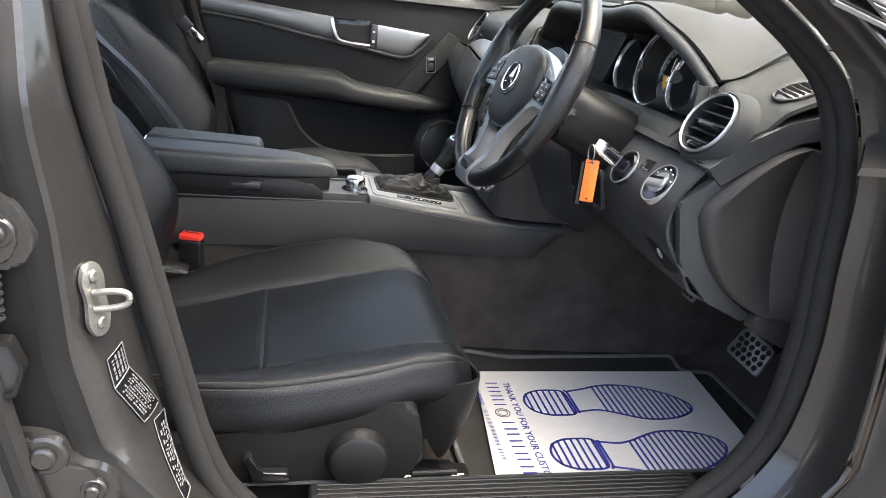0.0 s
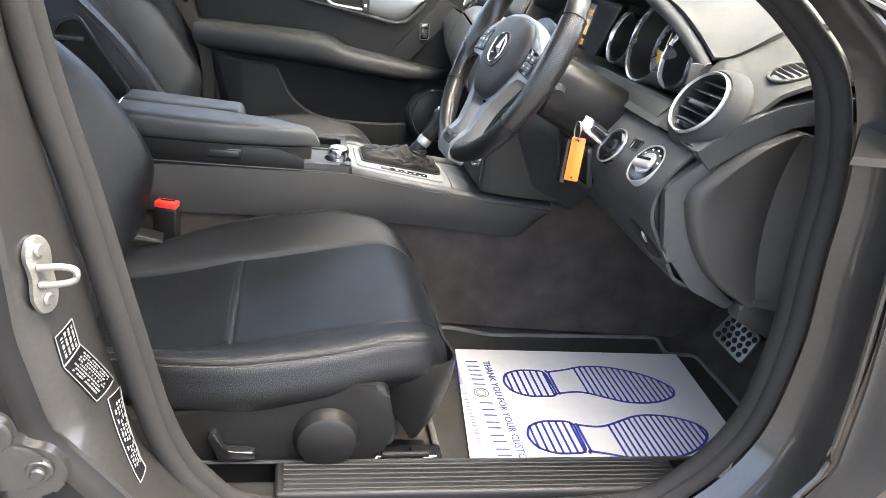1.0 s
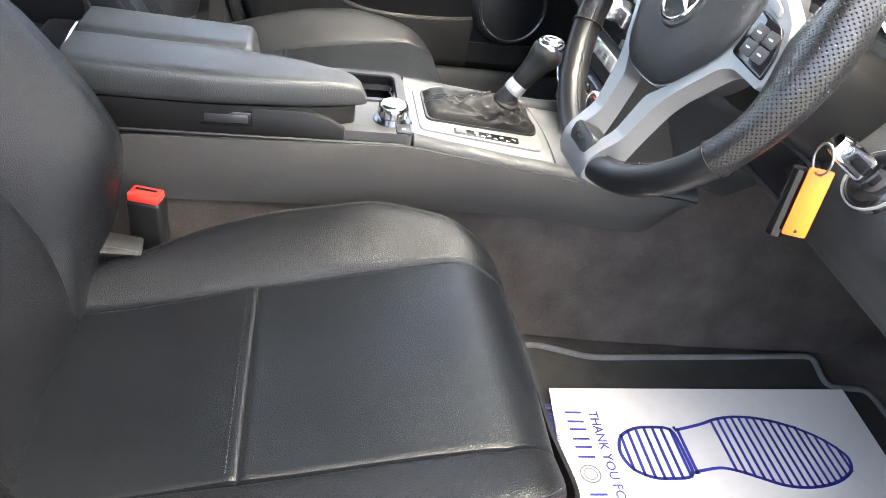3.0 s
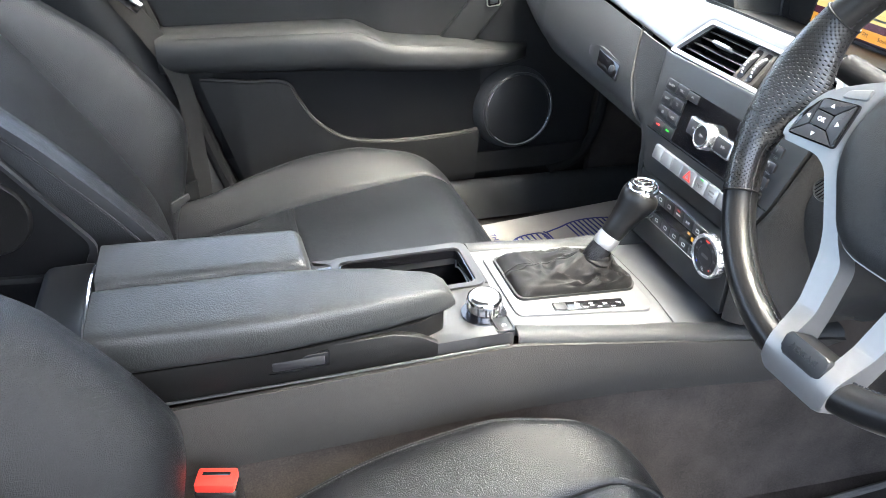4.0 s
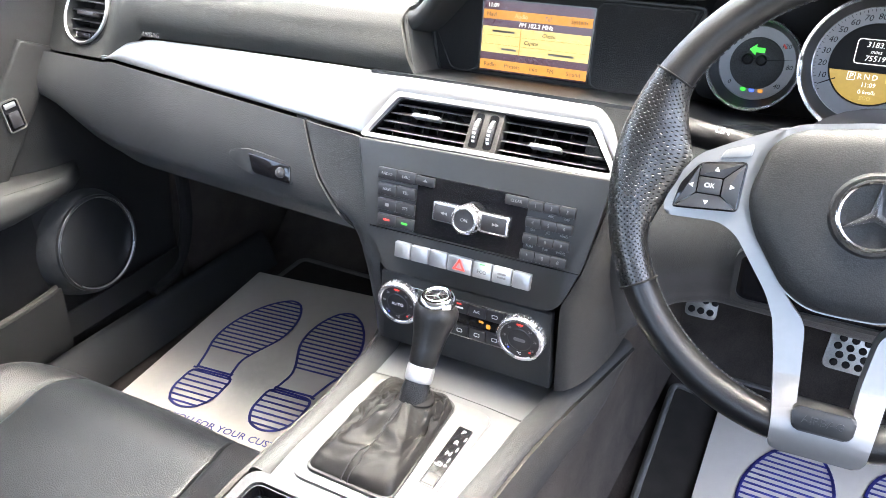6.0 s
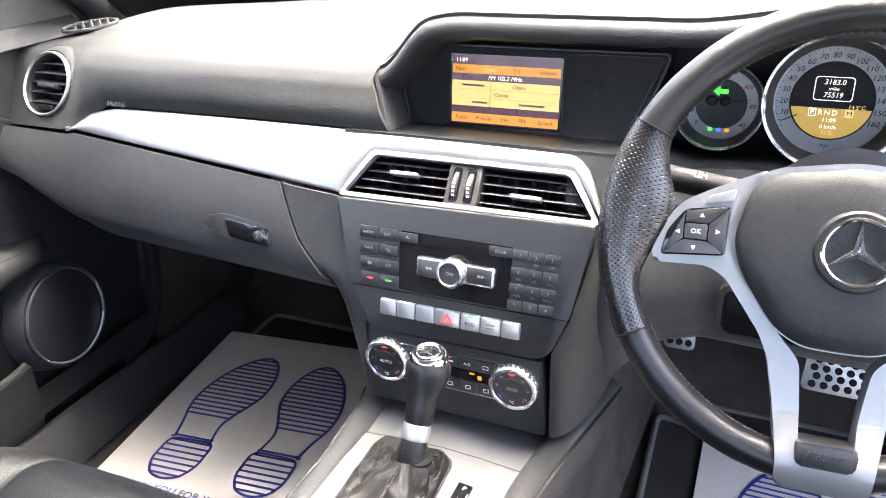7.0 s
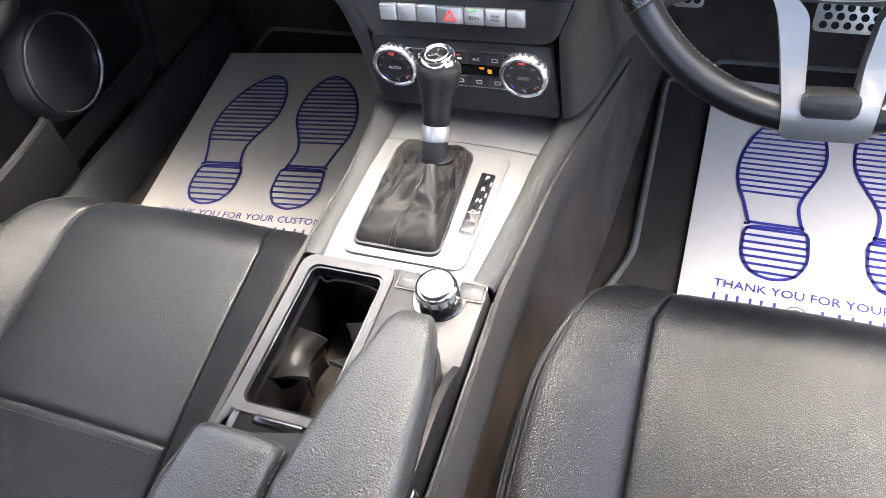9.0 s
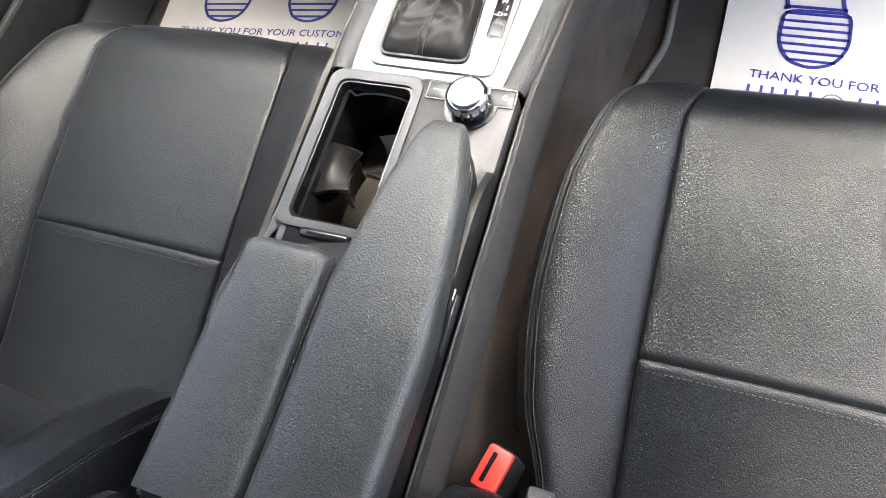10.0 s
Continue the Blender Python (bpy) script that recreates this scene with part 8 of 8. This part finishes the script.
# ---------------------------------------------------------------- driver controls and small things
def controls():
    ls = thing("light_switch", "round chrome-ringed light switch with silver grip", "light switch", (0.299, -0.593, 0.508))
    f = frame_at((0.3024, -0.589, 0.5068), (0, -1, 0), (0.72, 0, 1)) @ Matrix.Diagonal((1.12, 1.12, 0.66, 1)) @ Matrix.Translation((0, 0, 0.0035))
    part("dial", lathe([(0, 0.004), (0.026, 0.004), (0.027, 0.0)], 40), GLOSS, ls, at=f)
    part("ring", lathe([(0.0264, 0.002), (0.0270, 0.0052), (0.0284, 0.0054), (0.0292, 0.002), (0.0294, -0.012)], 48), KEYSILVER, ls, at=f)
    gp = part("grip", box(-0.0185, 0.0185, -0.0085, 0.0065, 0.003, 0.0165, 0.0055, 4), KEYSILVER, ls, "silver turn grip", at=f @ pose(0, 0, 0, 0, 0, 12))
    part("grip_strip", box(-0.0150, 0.0150, 0.0010, 0.0052, 0.0155, 0.0171, 0.0006, 1), GLOSS, gp, at=f @ pose(0, 0, 0, 0, 0, 12))
    part("grip_base", lathe([(0, 0.008), (0.0145, 0.008), (0.0165, 0.003)], 32), KEYSILVER, ls, at=f)
    for k in range(5):
        a = radians(150 - 32 * k)
        part("marking", prism(round_rect(0.004, 0.0018, 0.0005, 2, 0.0215 * math.cos(a), 0.0215 * math.sin(a)), 0.004, 0.0044), WHITEINK, ls, at=f, angle=0)
    tp = thing("trip_key", "small dark key beside the light switch", "button", (0.30, -0.55, 0.525))
    part("key", box(-0.014, 0.014, -0.009, 0.009, -0.004, 0.0012, 0.0008), GLOSS, tp, at=frame_at((0.3125, -0.532, 0.5165), (0, -1, 0.12), (0.66, 0, 1)) @ Matrix.Translation((0, 0, 0.0075)))
    ig = thing("ignition", "black ignition lock ring in the dash", "ignition", (0.29, -0.50, 0.505))
    f = frame_at((0.2935, -0.4853, 0.5042), (0, -1, 0), (0.61, 0, 1)) @ Matrix.Translation((0, 0, 0.0))
    part("lock_ring", lathe([(0.010, 0.002), (0.019, 0.008), (0.0225, 0.009), (0.026, 0.005), (0.028, 0.0), (0.029, -0.012)], 40), GLOSS, ig, at=f @ Matrix.Diagonal((1, 1, 0.6, 1)))
    part("bright_ring", lathe([(0.0278, 0.002), (0.0283, 0.0066), (0.0293, 0.0064), (0.0298, 0.002)], 44), KEYSILVER, ig, "thin silver ring", at=f @ Matrix.Diagonal((1, 1, 0.6, 1)))
    part("lock_face", lathe([(0, 0.003), (0.012, 0.003)], 24), BUTTON, ig, at=f @ Matrix.Diagonal((1, 1, 0.6, 1)))
    ke = thing("car_key", "chrome and black car key with orange tag hanging from the ignition", "key", (0.27, -0.50, 0.46), "")
    def fob(w, d, z0, z1, n=9):
        rings = []
        for u in steps(0, 1, n):
            k = 1 - 0.30 * max(0.0, (u - 0.72) / 0.28) ** 2 - 0.25 * max(0.0, (0.18 - u) / 0.18) ** 2
            rings.append([f @ Vector((w * k * math.copysign(abs(math.cos(q)) ** 0.6, math.cos(q)), d * k * math.copysign(abs(math.sin(q)) ** 0.6, math.sin(q)), z0 + (z1 - z0) * u)) for q in steps(0, 6.2832 * 27 / 28, 27)])
        return loft(rings)
    part("key_body", fob(0.0085, 0.0120, 0.012, 0.068), CHROME, ke, "chrome key end")
    part("key_inlay", fob(0.0090, 0.0080, 0.018, 0.058), GLOSS, ke, "gloss black key inlay")
    part("key_blade", fob(0.0045, 0.0060, 0.000, 0.016), GLOSS, ke)
    end = f @ Vector((0.0, -0.004, 0.064))
    ring = [end + Vector((-0.004, 0.012 * math.cos(a), -0.012 + 0.014 * math.sin(a))) for a in steps(0, 6.2832 * 27 / 28, 27)]
    part("split_ring", tube(ring, 0.0011, 8, True), DULLMETAL, ke)
    tagf = frame_at(end + Vector((0.0, -0.002, -0.055)), (0.94, -0.35, 0.0), (0.10, 0.06, 1))
    tg = part("tag", prism(round_rect(0.021, 0.066, 0.002, 3), -0.0008, 0.0010, 0.0004), ORANGE, ke, "orange plastic key tag", at=tagf)
    for y in (0.028, -0.028):
        part("tag_hole", lathe([(0, 0.0013), (0.0016, 0.0013)], 12), GLOSS, tg, at=tagf @ Matrix.Translation((0, y, 0)))
    part("spare_fob", loft([[tagf @ Vector((-0.013 + 0.0075 * math.cos(q), -0.006 + 0.033 * s_, -0.010 + 0.0065 * math.sin(q))) for q in steps(0, 6.2832 * 15 / 16, 15)] for s_ in steps(-1, 1, 6)]), GLOSS, ke, "gloss black spare key fob")
    eb = thing("parking_brake_release", "black release handle with white parking symbol", "brake handle", (0.315, -0.605, 0.415))
    f = frame_at((0.3195, -0.600, 0.411), (0, -1, -0.02), (-0.60, 0, 1)) @ Matrix.Diagonal((1.10, 1.40, 1.0, 1.0))
    part("recess", prism(rounded([(-0.054, 0.026), (-0.046, 0.026), (0.052, -0.002), (0.056, -0.016), (-0.006, -0.034), (-0.046, -0.012)], 0.005, 4), -0.012, 0.0022, 0.001), BUTTON, eb, at=f)
    part("handle", prism(rounded([(-0.047, 0.020), (0.046, -0.006), (0.038, -0.016), (-0.002, -0.024), (-0.038, -0.006)], 0.004, 3), 0.001, 0.0042, 0.0012), BLACKMATTE, eb, at=f)
    part("symbol", ring_plate([(0.0062 * math.cos(a), 0.0062 * math.sin(a)) for a in steps(0, 6.2832 * 23 / 24, 23)], [(0.0050 * math.cos(a), 0.0050 * math.sin(a)) for a in steps(0, 6.2832 * 23 / 24, 23)], 0.0042, 0.0046), WHITEINK, eb, at=f @ Matrix.Translation((0.000, -0.003, 0)))
    letters("marking", "P", 0.0085, f @ Matrix.Translation((0.000, -0.003, 0.0046)), WHITEINK, eb)


def pedal(o, right, up, w, h, rows, cols, lab, arm=True):
    pd = thing("pedal", lab, "pedal", o, "pedals")
    f = frame_at(o, right, up)
    part("pad", prism(rounded([(-w / 2, -h / 2), (w / 2, -h / 2), (w / 2 * 0.92, h / 2), (-w / 2 * 0.92, h / 2)], 0.010, 4), -0.006, 0.0, 0.002), DULLMETAL, pd, "brushed steel pedal pad", at=f)
    for r in range(rows):
        for c in range(cols):
            x = (c - (cols - 1) / 2) * w * 0.86 / cols + (0.25 * w / cols if r % 2 else -0.0)
            y = (r - (rows - 1) / 2) * h * 0.86 / rows
            if abs(x) > w * 0.44:
                continue
            part("rubber_stud", lathe([(0, 0.0032), (0.0044, 0.0030), (0.0054, 0.0018), (0.0058, -0.001)], 14), RUBBER, pd, at=f @ Matrix.Translation((x, y, 0)))
    if arm:
        part("arm", tube(curve([f @ Vector((0, 0, -0.008)), f @ Vector((0, 0.03, -0.05)), f @ Vector((0, 0.16, -0.08))], 6), 0.011, 10), BUTTON, pd)


controls()
pedal((0.640, -0.441, 0.157), (0.05, -1, -0.05), (0.52, 0, 1), 0.098, 0.060, 4, 5, "perforated steel brake pedal with rubber studs")
pedal((0.662, -0.578, 0.085), (0.05, -1, 0), (0.75, 0, 1), 0.068, 0.140, 7, 3, "perforated steel accelerator pedal with rubber studs", False)
pedal((0.640, -0.207, 0.176), (0, -1, 0), (0.5, 0, 1), 0.050, 0.040, 2, 3, "small studded parking brake pedal")
